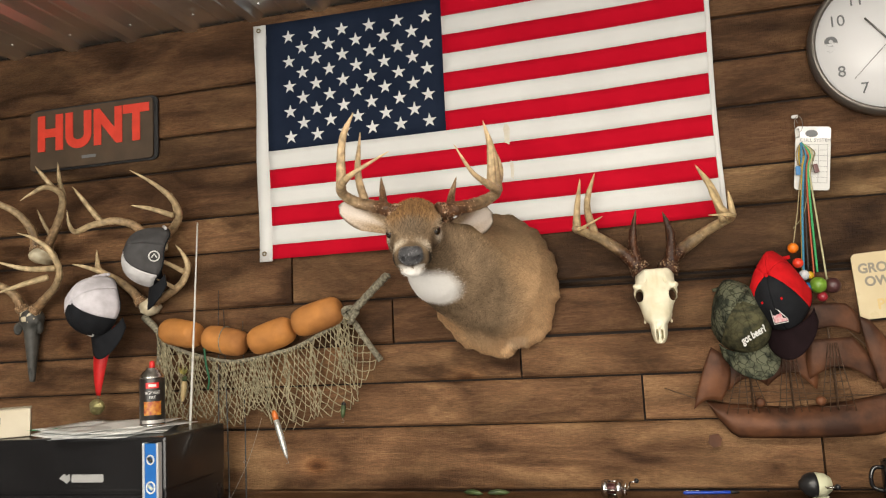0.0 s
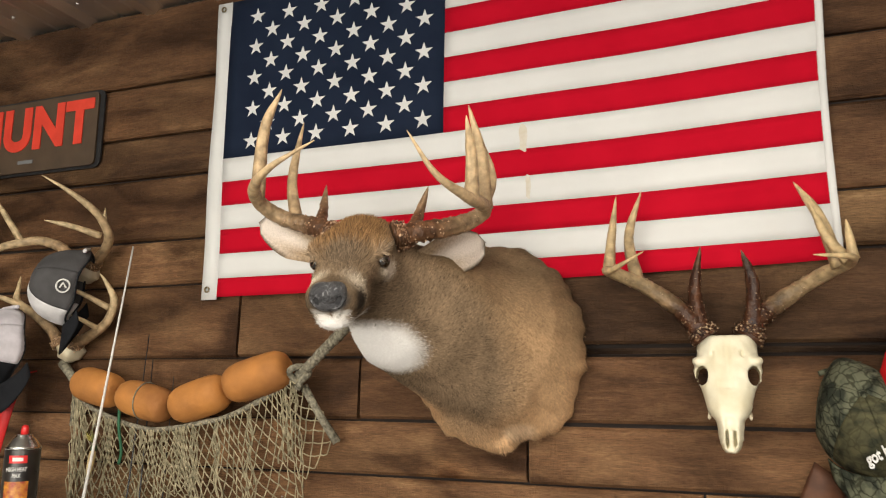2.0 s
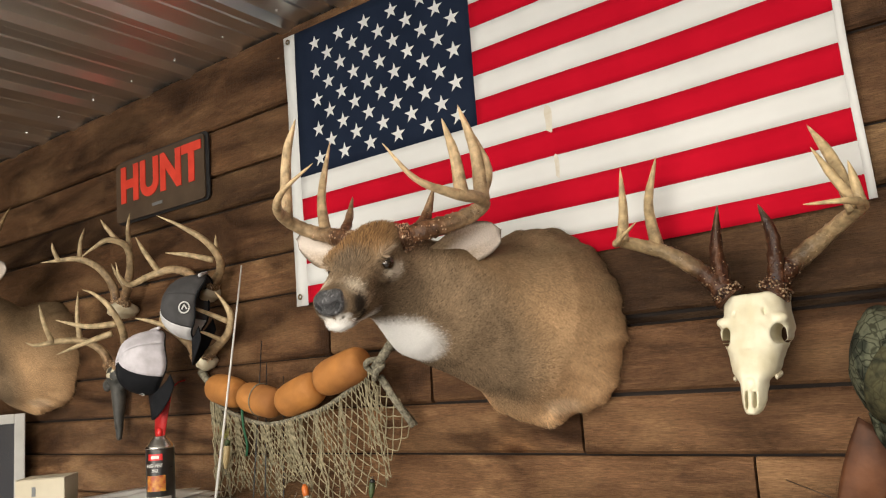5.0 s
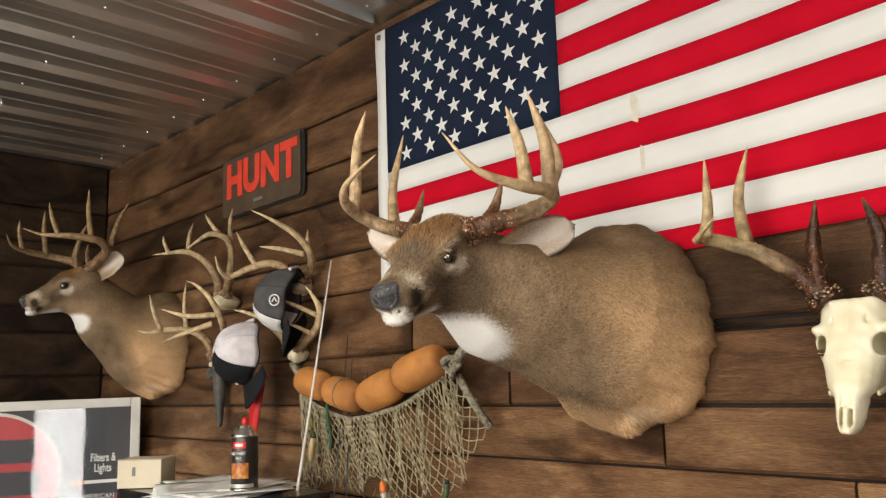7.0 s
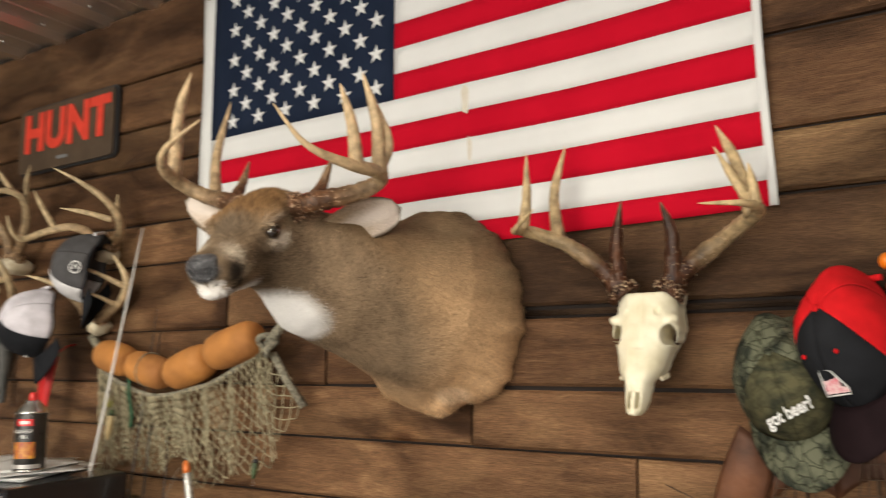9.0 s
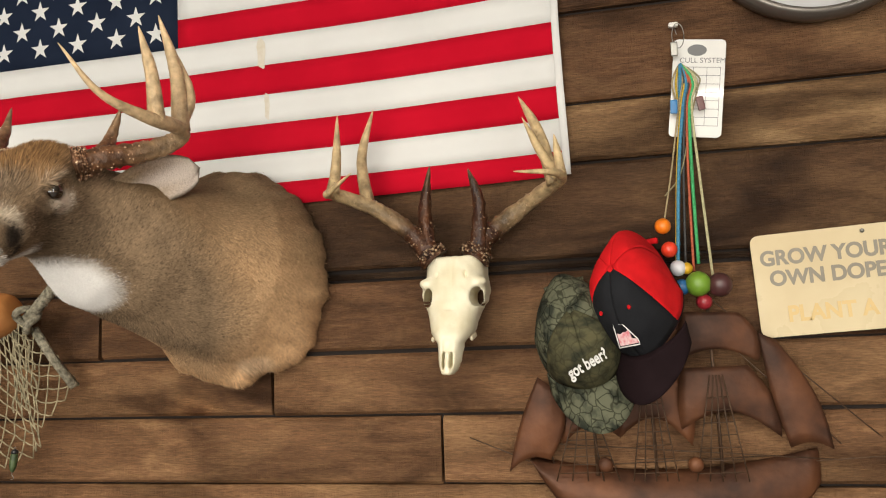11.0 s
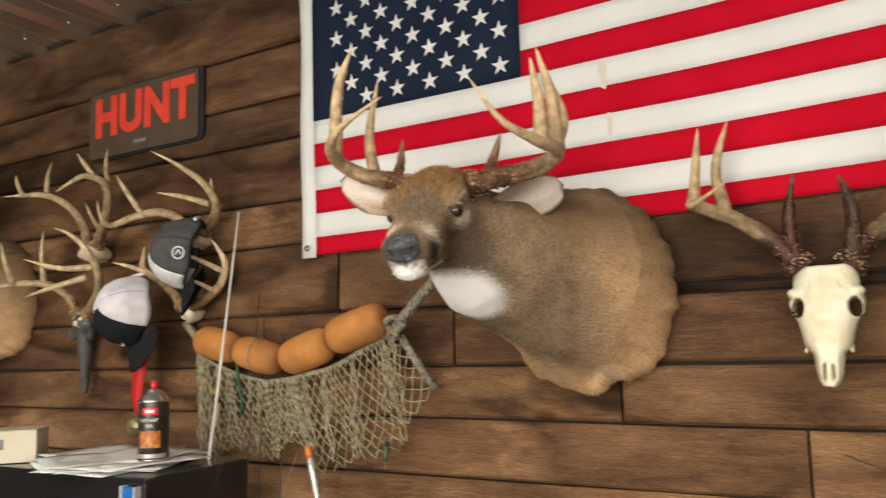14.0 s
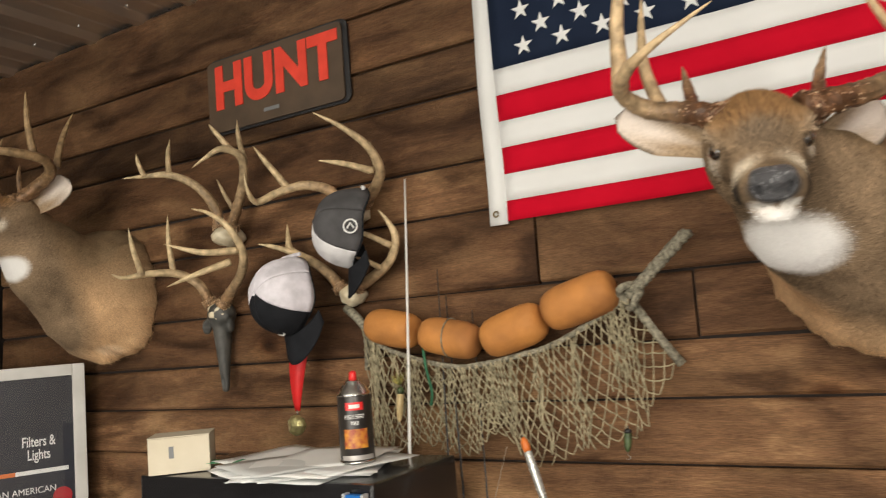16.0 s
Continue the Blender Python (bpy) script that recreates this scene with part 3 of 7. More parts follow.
def deer_mount(name, label, group, bx, bz, E, f, side, neck_mid, throat, ears, size=1.0, hairs=36000, seed=1, white=None, patch=1.0, yback=WALL - 0.006):
    """A shoulder mount: hide over a form, ears, glass eyes, nose; antlers are added by the caller. All in world metres about the root."""
    O = np.array([bx, WALL, bz])
    top = empty(name, label, "deer mount", group, at=tuple(O))
    E = np.array(E, float)
    s, f, u = basis(f, side)
    H = lambda a, b, c: E + (a * s + b * f + c * u) * size
    rot = np.stack([s, f, u], 1)

    def field(X, Y, Z):
        P = np.stack([X, Y, Z], -1)
        d = ell(P, (bx, WALL - 0.03, bz), (0.180, 0.125, 0.196))
        d = smin(d, cone(P, (bx + 0.09, WALL - 0.03, bz - 0.06), (bx + 0.106, WALL - 0.025, bz - 0.134), 0.075, 0.036), 0.04)
        d = smin(d, cone(P, (bx, WALL - 0.09, bz + 0.015), neck_mid, 0.160, 0.108), 0.05)
        d = smin(d, cone(P, neck_mid, H(0, -0.085, -0.03), 0.108, 0.066), 0.04)
        d = smin(d, cone(P, H(0, -0.03, -0.045), (bx, WALL - 0.10, bz - 0.065), 0.036, 0.100), 0.03)
        d = smin(d, cone(P, H(0, -0.025, -0.055), throat, 0.040, 0.070), 0.03)
        d = smin(d, cone(P, throat, (bx - 0.01, WALL - 0.13, bz - 0.03), 0.070, 0.115), 0.03)
        d = smin(d, cone(P, (bx - 0.03, WALL - 0.085, bz - 0.13), (bx + 0.022, WALL - 0.072, bz - 0.186), 0.062, 0.022), 0.035)
        d = np.maximum(d, -ell(P, (bx + 0.074, WALL - 0.06, bz - 0.200), (0.020, 0.06, 0.024)))
        ang = np.arctan2(P[..., 2] - bz, P[..., 0] - bx)
        near = np.clip((P[..., 1] - (WALL - 0.15)) / 0.10, 0, 1)
        d = d + near * (0.0028 * np.sin(ang * 13 + 1.0) + 0.0018 * np.sin(ang * 29)) + 0.0012 * np.sin(P[..., 0] * 95 + 2 * np.sin(P[..., 2] * 40)) * np.sin(P[..., 2] * 60)
        # the head in its own axes (side, forward, up), its muzzle broad and shallow
        Q = ((P - E) @ rot) / size
        Q[..., 0] = Q[..., 0] / (1 + 0.34 * np.clip(Q[..., 1] / 0.09, 0, 1))
        h = ell(Q, (0, -0.045, -0.004), (0.060, 0.078, 0.053))
        h = smin(h, cone(Q, (0, -0.015, -0.004), (0, 0.110, -0.008), 0.0485, 0.0270), 0.03)
        h = smin(h, cone(Q, (0, -0.05, -0.055), (0, 0.112, -0.034), 0.044, 0.0195), 0.02)
        h = smin(h, ell(Q, (0, 0.118, -0.004), (0.0275, 0.020, 0.0235)), 0.012)
        h = smin(h, ell(Q, (0, 0.116, -0.040), (0.0200, 0.026, 0.0145)), 0.008)
        for q in (-1, 1):
            h = smin(h, ell(Q, (q * 0.046, -0.008, 0.024), (0.020, 0.032, 0.013)), 0.010)
            h = smin(h, ell(Q, (q * 0.047, 0.006, -0.016), (0.013, 0.026, 0.009)), 0.012)
            h = smin(h, ell(Q, (q * 0.031, -0.045, -0.034), (0.032, 0.052, 0.045)), 0.02)
            h = smin(h, ell(Q, (q * 0.017, 0.098, -0.020), (0.015, 0.030, 0.016)), 0.010)
            h = np.maximum(h, -ell(Q, (q * 0.068, 0.005, 0.004), (0.0115, 0.0145, 0.0088)))
        h = np.maximum(h, -ell(Q, (0, 0.128, -0.0285), (0.030, 0.034, 0.0022)))
        h = h * size
        d = smin(d, h, 0.035)
        return np.maximum(d, P[..., 1] - yback)

    lo = (bx - 0.24, min(E[1] - 0.20, 1.5), bz - 0.25)
    hi = (bx + 0.24, yback + 0.02, max(bz + 0.24, E[2] + 0.10))
    lo = (min(lo[0], E[0] - 0.12), lo[1], lo[2])
    V, F = surface(field, lo, hi, 0.0062)
    # coat colours by place on the body
    q = (V - E) @ np.stack([s, f, u], 1) / size
    hgt = np.clip((V[:, 2] - (bz - 0.20)) / 0.36, 0, 1)[:, None]
    low, back = np.array((0.58, 0.37, 0.20)), np.array((0.190, 0.130, 0.074))
    nz = np.array([noise.noise(Vector(v) * 9) + 0.5 * noise.noise(Vector(v) * 30) for v in V])[:, None]
    w = np.clip((hgt - 0.29) * 1.6 + 0.40 * nz, 0, 1)
    col = low * (1 - w) + back * w

    def blend(mask, c):
        nonlocal col
        mask = np.clip(mask, 0, 1)[:, None]
        col = col * (1 - mask) + np.array(c) * mask

    head = np.clip((q[:, 1] + 0.12) / 0.05, 0, 1)
    spot = lambda c, rad: 1 - np.linalg.norm((q - np.array(c)) / np.array(rad), axis=1)
    blend(head, (0.215, 0.150, 0.092))
    blend(head * np.clip((q[:, 2] - 0.012) / 0.03, 0, 1) * np.clip(1.4 - q[:, 1] / 0.03, 0, 1), (0.235, 0.130, 0.055))
    blend(1.6 * spot((0, 0.040, 0.026), (0.036, 0.055, 0.028)), (0.150, 0.108, 0.070))
    for k in (-1, 1):
        blend(1.8 * spot((k * 0.050, 0.040, -0.020), (0.036, 0.046, 0.034)), (0.115, 0.080, 0.050))
        blend(1.1 * spot((k * 0.060, -0.030, -0.045), (0.040, 0.050, 0.040)), (0.150, 0.105, 0.066))
        blend(1.9 * spot((k * 0.062, 0.004, -0.014), (0.03, 0.028, 0.022)), (0.56, 0.49, 0.40))
        blend(1.3 * spot((k * 0.056, 0.002, 0.022), (0.03, 0.026, 0.012)), (0.42, 0.34, 0.25))
        blend(2.0 * spot((k * 0.030, 0.098, 0.004), (0.034, 0.024, 0.034)) * (0.75 + 0.6 * nz[:, 0]), (0.56, 0.48, 0.37))
        blend(1.6 * spot((k * 0.030, 0.088, -0.026), (0.026, 0.03, 0.016)), (0.48, 0.39, 0.27))
        blend(2.8 * spot((k * 0.034, 0.110, -0.016), (0.020, 0.017, 0.020)), (0.045, 0.036, 0.028))
        blend(2.8 * spot((k * 0.030, 0.104, -0.040), (0.018, 0.014, 0.012)), (0.04, 0.033, 0.027))
        blend(4 * spot((k * 0.056, 0.004, 0.004), (0.03, 0.0185, 0.0145)), (0.050, 0.034, 0.022))
    for k in (-1, 1):
        blend(3 * spot((k * 0.018, 0.134, -0.026), (0.016, 0.020, 0.008)), (0.66, 0.63, 0.58))
    dim = np.clip(1.6 - col.mean(axis=1, keepdims=True) * 4, 0, 1)
    col = np.clip(col * (1 + 0.55 * nz * dim), 0.01, 0.9)
    wt = np.array(white)
    blend(3.2 * (1 - np.linalg.norm((V - wt) / (0.098 * patch, 0.098 * patch, 0.062 * patch), axis=1) + 0.16 * nz[:, 0]), (0.78, 0.765, 0.74))
    blend(2.5 * (1 - np.linalg.norm((q - (0, 0.055, -0.058)) / (0.03, 0.065, 0.024), axis=1)), (0.74, 0.72, 0.68))
    blend(3 * (1 - np.linalg.norm((q - (0, 0.128, -0.044)) / (0.030, 0.034, 0.017), axis=1)), (0.76, 0.74, 0.71))
    blend(3.0 * (1 - np.linalg.norm((V - (bx + 0.06, WALL - 0.08, bz - 0.165)) / (0.04, 0.06, 0.022), axis=1)) * 0.8, (0.64, 0.45, 0.28))
    blend(3.5 * (1 - np.linalg.norm((q - (0, 0.142, -0.001)) / (0.040, 0.026, 0.025), axis=1)), (0.04, 0.04, 0.042))
    hide = raw("hide", V - O, F, COAT, top, "grey-brown deer hide with a white throat patch")
    paint(hide.data, col)
    # hair: short tufts lying along the body, away from the nose
    rng = np.random.RandomState(seed)
    tri = np.array([t for q4 in F for t in ((q4[0], q4[1], q4[2]), (q4[0], q4[2], q4[3]))])
    a, b, c = V[tri[:, 0]], V[tri[:, 1]], V[tri[:, 2]]
    nrm = np.cross(b - a, c - a)
    ar = np.linalg.norm(nrm, axis=1)
    nrm /= ar[:, None] + 1e-12
    pick = rng.choice(len(tri), hairs, p=ar / ar.sum())
    w1, w2 = rng.rand(hairs), rng.rand(hairs)
    flip = w1 + w2 > 1
    w1[flip], w2[flip] = 1 - w1[flip], 1 - w2[flip]
    P = a[pick] + (b - a)[pick] * w1[:, None] + (c - a)[pick] * w2[:, None]
    nn, cc = nrm[pick], col[tri[pick, 0]]
    qh = (P - E) @ np.stack([s, f, u], 1) / size
    keep = ~((qh[:, 1] > 0.112) & (np.abs(qh[:, 2]) < 0.026)) & (P[:, 1] < yback - 0.003) & (np.minimum(np.linalg.norm(qh - (0.06, 0.004, 0.004), axis=1), np.linalg.norm(qh - (-0.06, 0.004, 0.004), axis=1)) > 0.02)
    P, nn, cc, qh = P[keep], nn[keep], cc[keep], qh[keep]
    flow = np.where((qh[:, 1] > -0.11)[:, None], -f, np.array([0.10, 0.75, -0.62]))
    flow = flow + 0.35 * (rng.rand(len(P), 3) - 0.5)
    flow -= nn * np.sum(flow * nn, 1)[:, None]
    flow /= np.linalg.norm(flow, axis=1)[:, None] + 1e-9
    crown = (qh[:, 2] > 0.012) & (qh[:, 1] < 0.04)
    ln = np.where(qh[:, 1] > -0.10, np.where(crown, 0.0115, 0.0066), 0.0088) * (0.6 + 0.8 * rng.rand(len(P)))
    ragged = (P[:, 2] < bz - 0.165) & (rng.rand(len(P)) < 0.6) | (P[:, 1] > yback - 0.02) & (rng.rand(len(P)) < 0.5)
    ln = np.where(ragged, ln * 1.7, ln)
    torn = np.linalg.norm((P - np.array((bx + 0.055, WALL - 0.08, bz - 0.185))) / (0.035, 0.06, 0.022), axis=1) < 1
    ln = np.where(torn & (rng.rand(len(P)) < 0.5), 0.022, ln)
    tip = P + flow * ln[:, None] + nn * ln[:, None] * np.where(qh[:, 1] > -0.10, np.where(crown, 0.46, 0.26), 0.16)[:, None]
    sd = np.cross(flow, nn) * 0.00062
    n = len(P)
    HV = np.empty((3 * n, 3))
    HV[0::3], HV[1::3], HV[2::3] = P - sd - nn * 0.001, P + sd - nn * 0.001, tip
    me = bpy.data.meshes.new("fur")
    me.from_pydata(HV - O, [], np.arange(3 * n).reshape(-1, 3).tolist())
    smooth(me)
    me.materials.append(HAIR)
    lum = cc.mean(axis=1)
    amp = np.where(lum > 0.5, 0.07, np.where(qh[:, 1] > -0.10, 0.66, 0.50))
    clump = np.array([noise.noise(Vector((p[0] * 240, p[1] * 150, p[2] * 190))) for p in P])
    shade = 1.0 - amp + 2 * amp * rng.rand(n) + 0.40 * amp * clump
    paint(me, np.repeat(np.clip(cc * shade[:, None], 0, 0.85), 3, axis=0))
    fur = new("fur", me)
    fur.parent = top
    tagged(fur, "short dense deer hair", kind="stuff")
    for k in (-1, 1):
        ball("eye", 0.0135, EYE_GLASS, top, "dark glass eye", Matrix.Translation(H(k * 0.0525, 0.005, 0.004) - O))
    # nose pad with two nostrils
    bm = bmesh.new()
    bmesh.ops.create_uvsphere(bm, u_segments=24, v_segments=16, radius=1.0)
    for v in bm.verts:
        x, y, z = [math.copysign(abs(w_) ** 0.68, w_) for w_ in v.co]
        dent = 0.0
        for k in (-1, 1):
            dent += math.exp(-(((x - k * (0.60 + 0.18 * z)) / 0.17) ** 2 + ((z + 0.05) / 0.34) ** 2)) if y > 0 else 0
        y -= 0.8 * dent
        y -= 0.10 * math.exp(-(x / 0.07) ** 2) * (z < 0.2) * (y > 0)
        p = H(0, 0.126, 0.001) + (x * 0.0285 * (1 - 0.30 * (z < 0) * -z) * s + y * 0.0190 * f + (z * 0.0195 - 0.004 * max(0, y)) * u) * size - O
        v.co = p
    part("nose", bm, NOSE, top, "black leathery nose", False)
    # ears: cupped leaves
    for base, tip, facing, wd in ears:
        base, tip = np.array(base), np.array(tip)
        ax = tip - base
        L = np.linalg.norm(ax)
        ax /= L
        fc = np.array(facing, float)
        fc -= ax * (fc @ ax)
        fc /= np.linalg.norm(fc)
        wv = np.cross(ax, fc)
        EV, EF, EC = [], [], []
        nu, nv = 14, 10
        for side_ in (0, 1):
            for i in range(nu + 1):
                t = i / nu
                half = wd * min(1.0, 0.42 + 1.15 * t) * math.sqrt(max(0.0, 1 - max(0.0, (t - 0.5) / 0.5) ** 2.4)) + 0.001
                for j in range(nv + 1):
                    a = -1 + 2 * j / nv
                    curl = 0.55 * half * (a * a) * (1 - 0.6 * t) + 0.003 * math.sin(9 * t + 3 * a)
                    p = base + ax * L * t + wv * half * a * 0.95 + fc * (curl - 0.018 * (1 - t) - 0.004 * side_)
                    EV.append(p - O)
                    edge = abs(a) ** 3 + (t > 0.9)
                    if side_ == 0:
                        ww = min(1, max(0, (1.05 - abs(a) ** 4) * (-0.45 + 1.9 * t + 0.30 * math.sin(6 * a + 2))))
                        c0 = np.array((0.34, 0.245, 0.155)) * (1 - ww) + np.array((0.68, 0.60, 0.53)) * ww
                    else:
                        c0 = np.array((0.22, 0.15, 0.085))
                    if t > 0.96 or (abs(a) > 0.93 and t > 0.55):
                        c0 = np.array((0.10, 0.075, 0.05))
                    EC.append(c0)
        m_ = (nu + 1) * (nv + 1)
        for side_ in (0, 1):
            for i in range(nu):
                for j in range(nv):
                    k0 = side_ * m_ + i * (nv + 1) + j
                    qd = (k0, k0 + 1, k0 + nv + 2, k0 + nv + 1)
                    EF.append(qd if side_ else qd[::-1])
        for i in range(nu):
            for j in (0, nv):
                k0 = i * (nv + 1) + j
                EF.append((k0, k0 + nv + 1, k0 + nv + 1 + m_, k0 + m_))
        e = raw("ear", EV, EF, COAT, top, "cupped pale deer ear")
        paint(e.data, EC)
    return top, O


def shifted(O, beam, tines):
    O = np.array(O)
    return [tuple(np.array(p) - O) for p in beam], [(tuple(np.array(t[0]) - O), tuple(np.array(t[1]) - O), t[2], t[3], *[tuple(np.array(x) - O) for x in t[4:]]) for t in tines]


def rack(parent, O, label, beam, tines, **kw):
    b, t = shifted(O, beam, tines)
    return antler("antler", b, t, parent, label, **kw)


mount, O = deer_mount("deer_shoulder_mount", "whitetail buck shoulder mount with tall pale antlers, head turned out", "deer mounts", -0.385, 1.685,
                      (-0.4965, 1.7405, 1.7925), (0.175, -0.838, -0.518), (0.972, 0.230, 0.035), (-0.445, 1.955, 1.725), (-0.474, 1.876, 1.705),
                      [((-0.430, 1.832, 1.797), (-0.343, 1.968, 1.857), (0.50, -0.82, -0.05), 0.039), ((-0.562, 1.800, 1.810), (-0.699, 1.780, 1.882), (0.15, -0.92, -0.30), 0.035)],
                      white=(-0.492, 1.806, 1.654), patch=1.02, hairs=150000)
rack(mount, O, "brown-based ivory-tipped antler", [(-0.548, 1.778, 1.846), (-0.578, 1.780, 1.862), (-0.616, 1.786, 1.874), (-0.653, 1.780, 1.886), (-0.674, 1.741, 1.906), (-0.648, 1.687, 1.920), (-0.594, 1.652, 1.938), (-0.523, 1.658, 1.974)],
     [((-0.671, 1.729, 1.910), (-0.631, 1.727, 2.098), 0.0130, 0.55, (-0.664, 1.730, 2.030)), ((-0.630, 1.790, 1.878), (-0.657, 1.845, 2.082), 0.0120, 0.45, (-0.656, 1.812, 1.965)), ((-0.580, 1.778, 1.862), (-0.607, 1.849, 1.958), 0.012, 0.05, (-0.593, 1.815, 1.898))], seed=1)
rack(mount, O, "brown-based ivory-tipped antler", [(-0.440, 1.792, 1.842), (-0.400, 1.818, 1.853), (-0.360, 1.852, 1.866), (-0.323, 1.872, 1.886), (-0.308, 1.845, 1.896), (-0.314, 1.773, 1.896), (-0.339, 1.705, 1.916), (-0.370, 1.665, 1.975)],
     [((-0.313, 1.800, 1.892), (-0.303, 1.743, 2.017), 0.0130, 0.6, (-0.306, 1.777, 1.959)), ((-0.308, 1.855, 1.893), (-0.331, 1.836, 2.071), 0.0140, 0.5, (-0.314, 1.854, 1.985)), ((-0.311, 1.858, 1.905), (-0.315, 1.859, 2.016), 0.012, 0.5, (-0.301, 1.870, 1.950)), ((-0.418, 1.806, 1.850), (-0.410, 1.854, 1.940), 0.012, 0.05, (-0.424, 1.845, 1.888))], seed=2)

mount2, O = deer_mount("deer_shoulder_mount", "whitetail buck shoulder mount in profile, in the dark corner", "deer mounts", -2.42, 1.765,
                       (-2.435, 1.800, 1.960), (-0.10, -0.90, -0.40), (0.99, -0.10, 0.0), (-2.425, 1.985, 1.845), (-2.425, 1.935, 1.835),
                       [((-2.375, 1.885, 1.995), (-2.303, 1.956, 2.078), (0.70, -0.70, 0.1), 0.046), ((-2.495, 1.885, 1.995), (-2.60, 1.95, 2.07), (-0.85, -0.4, 0.1), 0.034)],
                       white=(-2.42, 1.862, 1.835), hairs=50000, seed=5, patch=0.62)
rack(mount2, O, "tan deer antler", [(-2.40, 1.862, 2.015), (-2.355, 1.885, 2.05), (-2.295, 1.895, 2.085), (-2.255, 1.85, 2.11), (-2.27, 1.76, 2.12), (-2.32, 1.69, 2.125), (-2.37, 1.64, 2.15)],
     [((-2.275, 1.90, 2.10), (-2.294, 1.969, 2.27), 0.011, 0.5), ((-2.262, 1.83, 2.115), (-2.279, 1.822, 2.294), 0.011, 0.5), ((-2.29, 1.73, 2.125), (-2.30, 1.70, 2.235), 0.009, 0.6), ((-2.385, 1.87, 2.03), (-2.385, 1.865, 2.12), 0.009, 0.1)], dark=(0.16, 0.09, 0.045), light=(0.34, 0.235, 0.12), seed=3)
rack(mount2, O, "tan deer antler", [(-2.475, 1.862, 2.015), (-2.52, 1.885, 2.05), (-2.58, 1.885, 2.08), (-2.625, 1.83, 2.10), (-2.615, 1.74, 2.11), (-2.57, 1.67, 2.12), (-2.51, 1.63, 2.15)],
     [((-2.60, 1.89, 2.09), (-2.59, 1.94, 2.25), 0.011, 0.5), ((-2.625, 1.80, 2.105), (-2.60, 1.78, 2.27), 0.011, 0.5), ((-2.60, 1.71, 2.115), (-2.58, 1.69, 2.22), 0.009, 0.6), ((-2.49, 1.87, 2.03), (-2.49, 1.865, 2.12), 0.009, 0.1)], dark=(0.16, 0.09, 0.045), light=(0.34, 0.235, 0.12), seed=4)


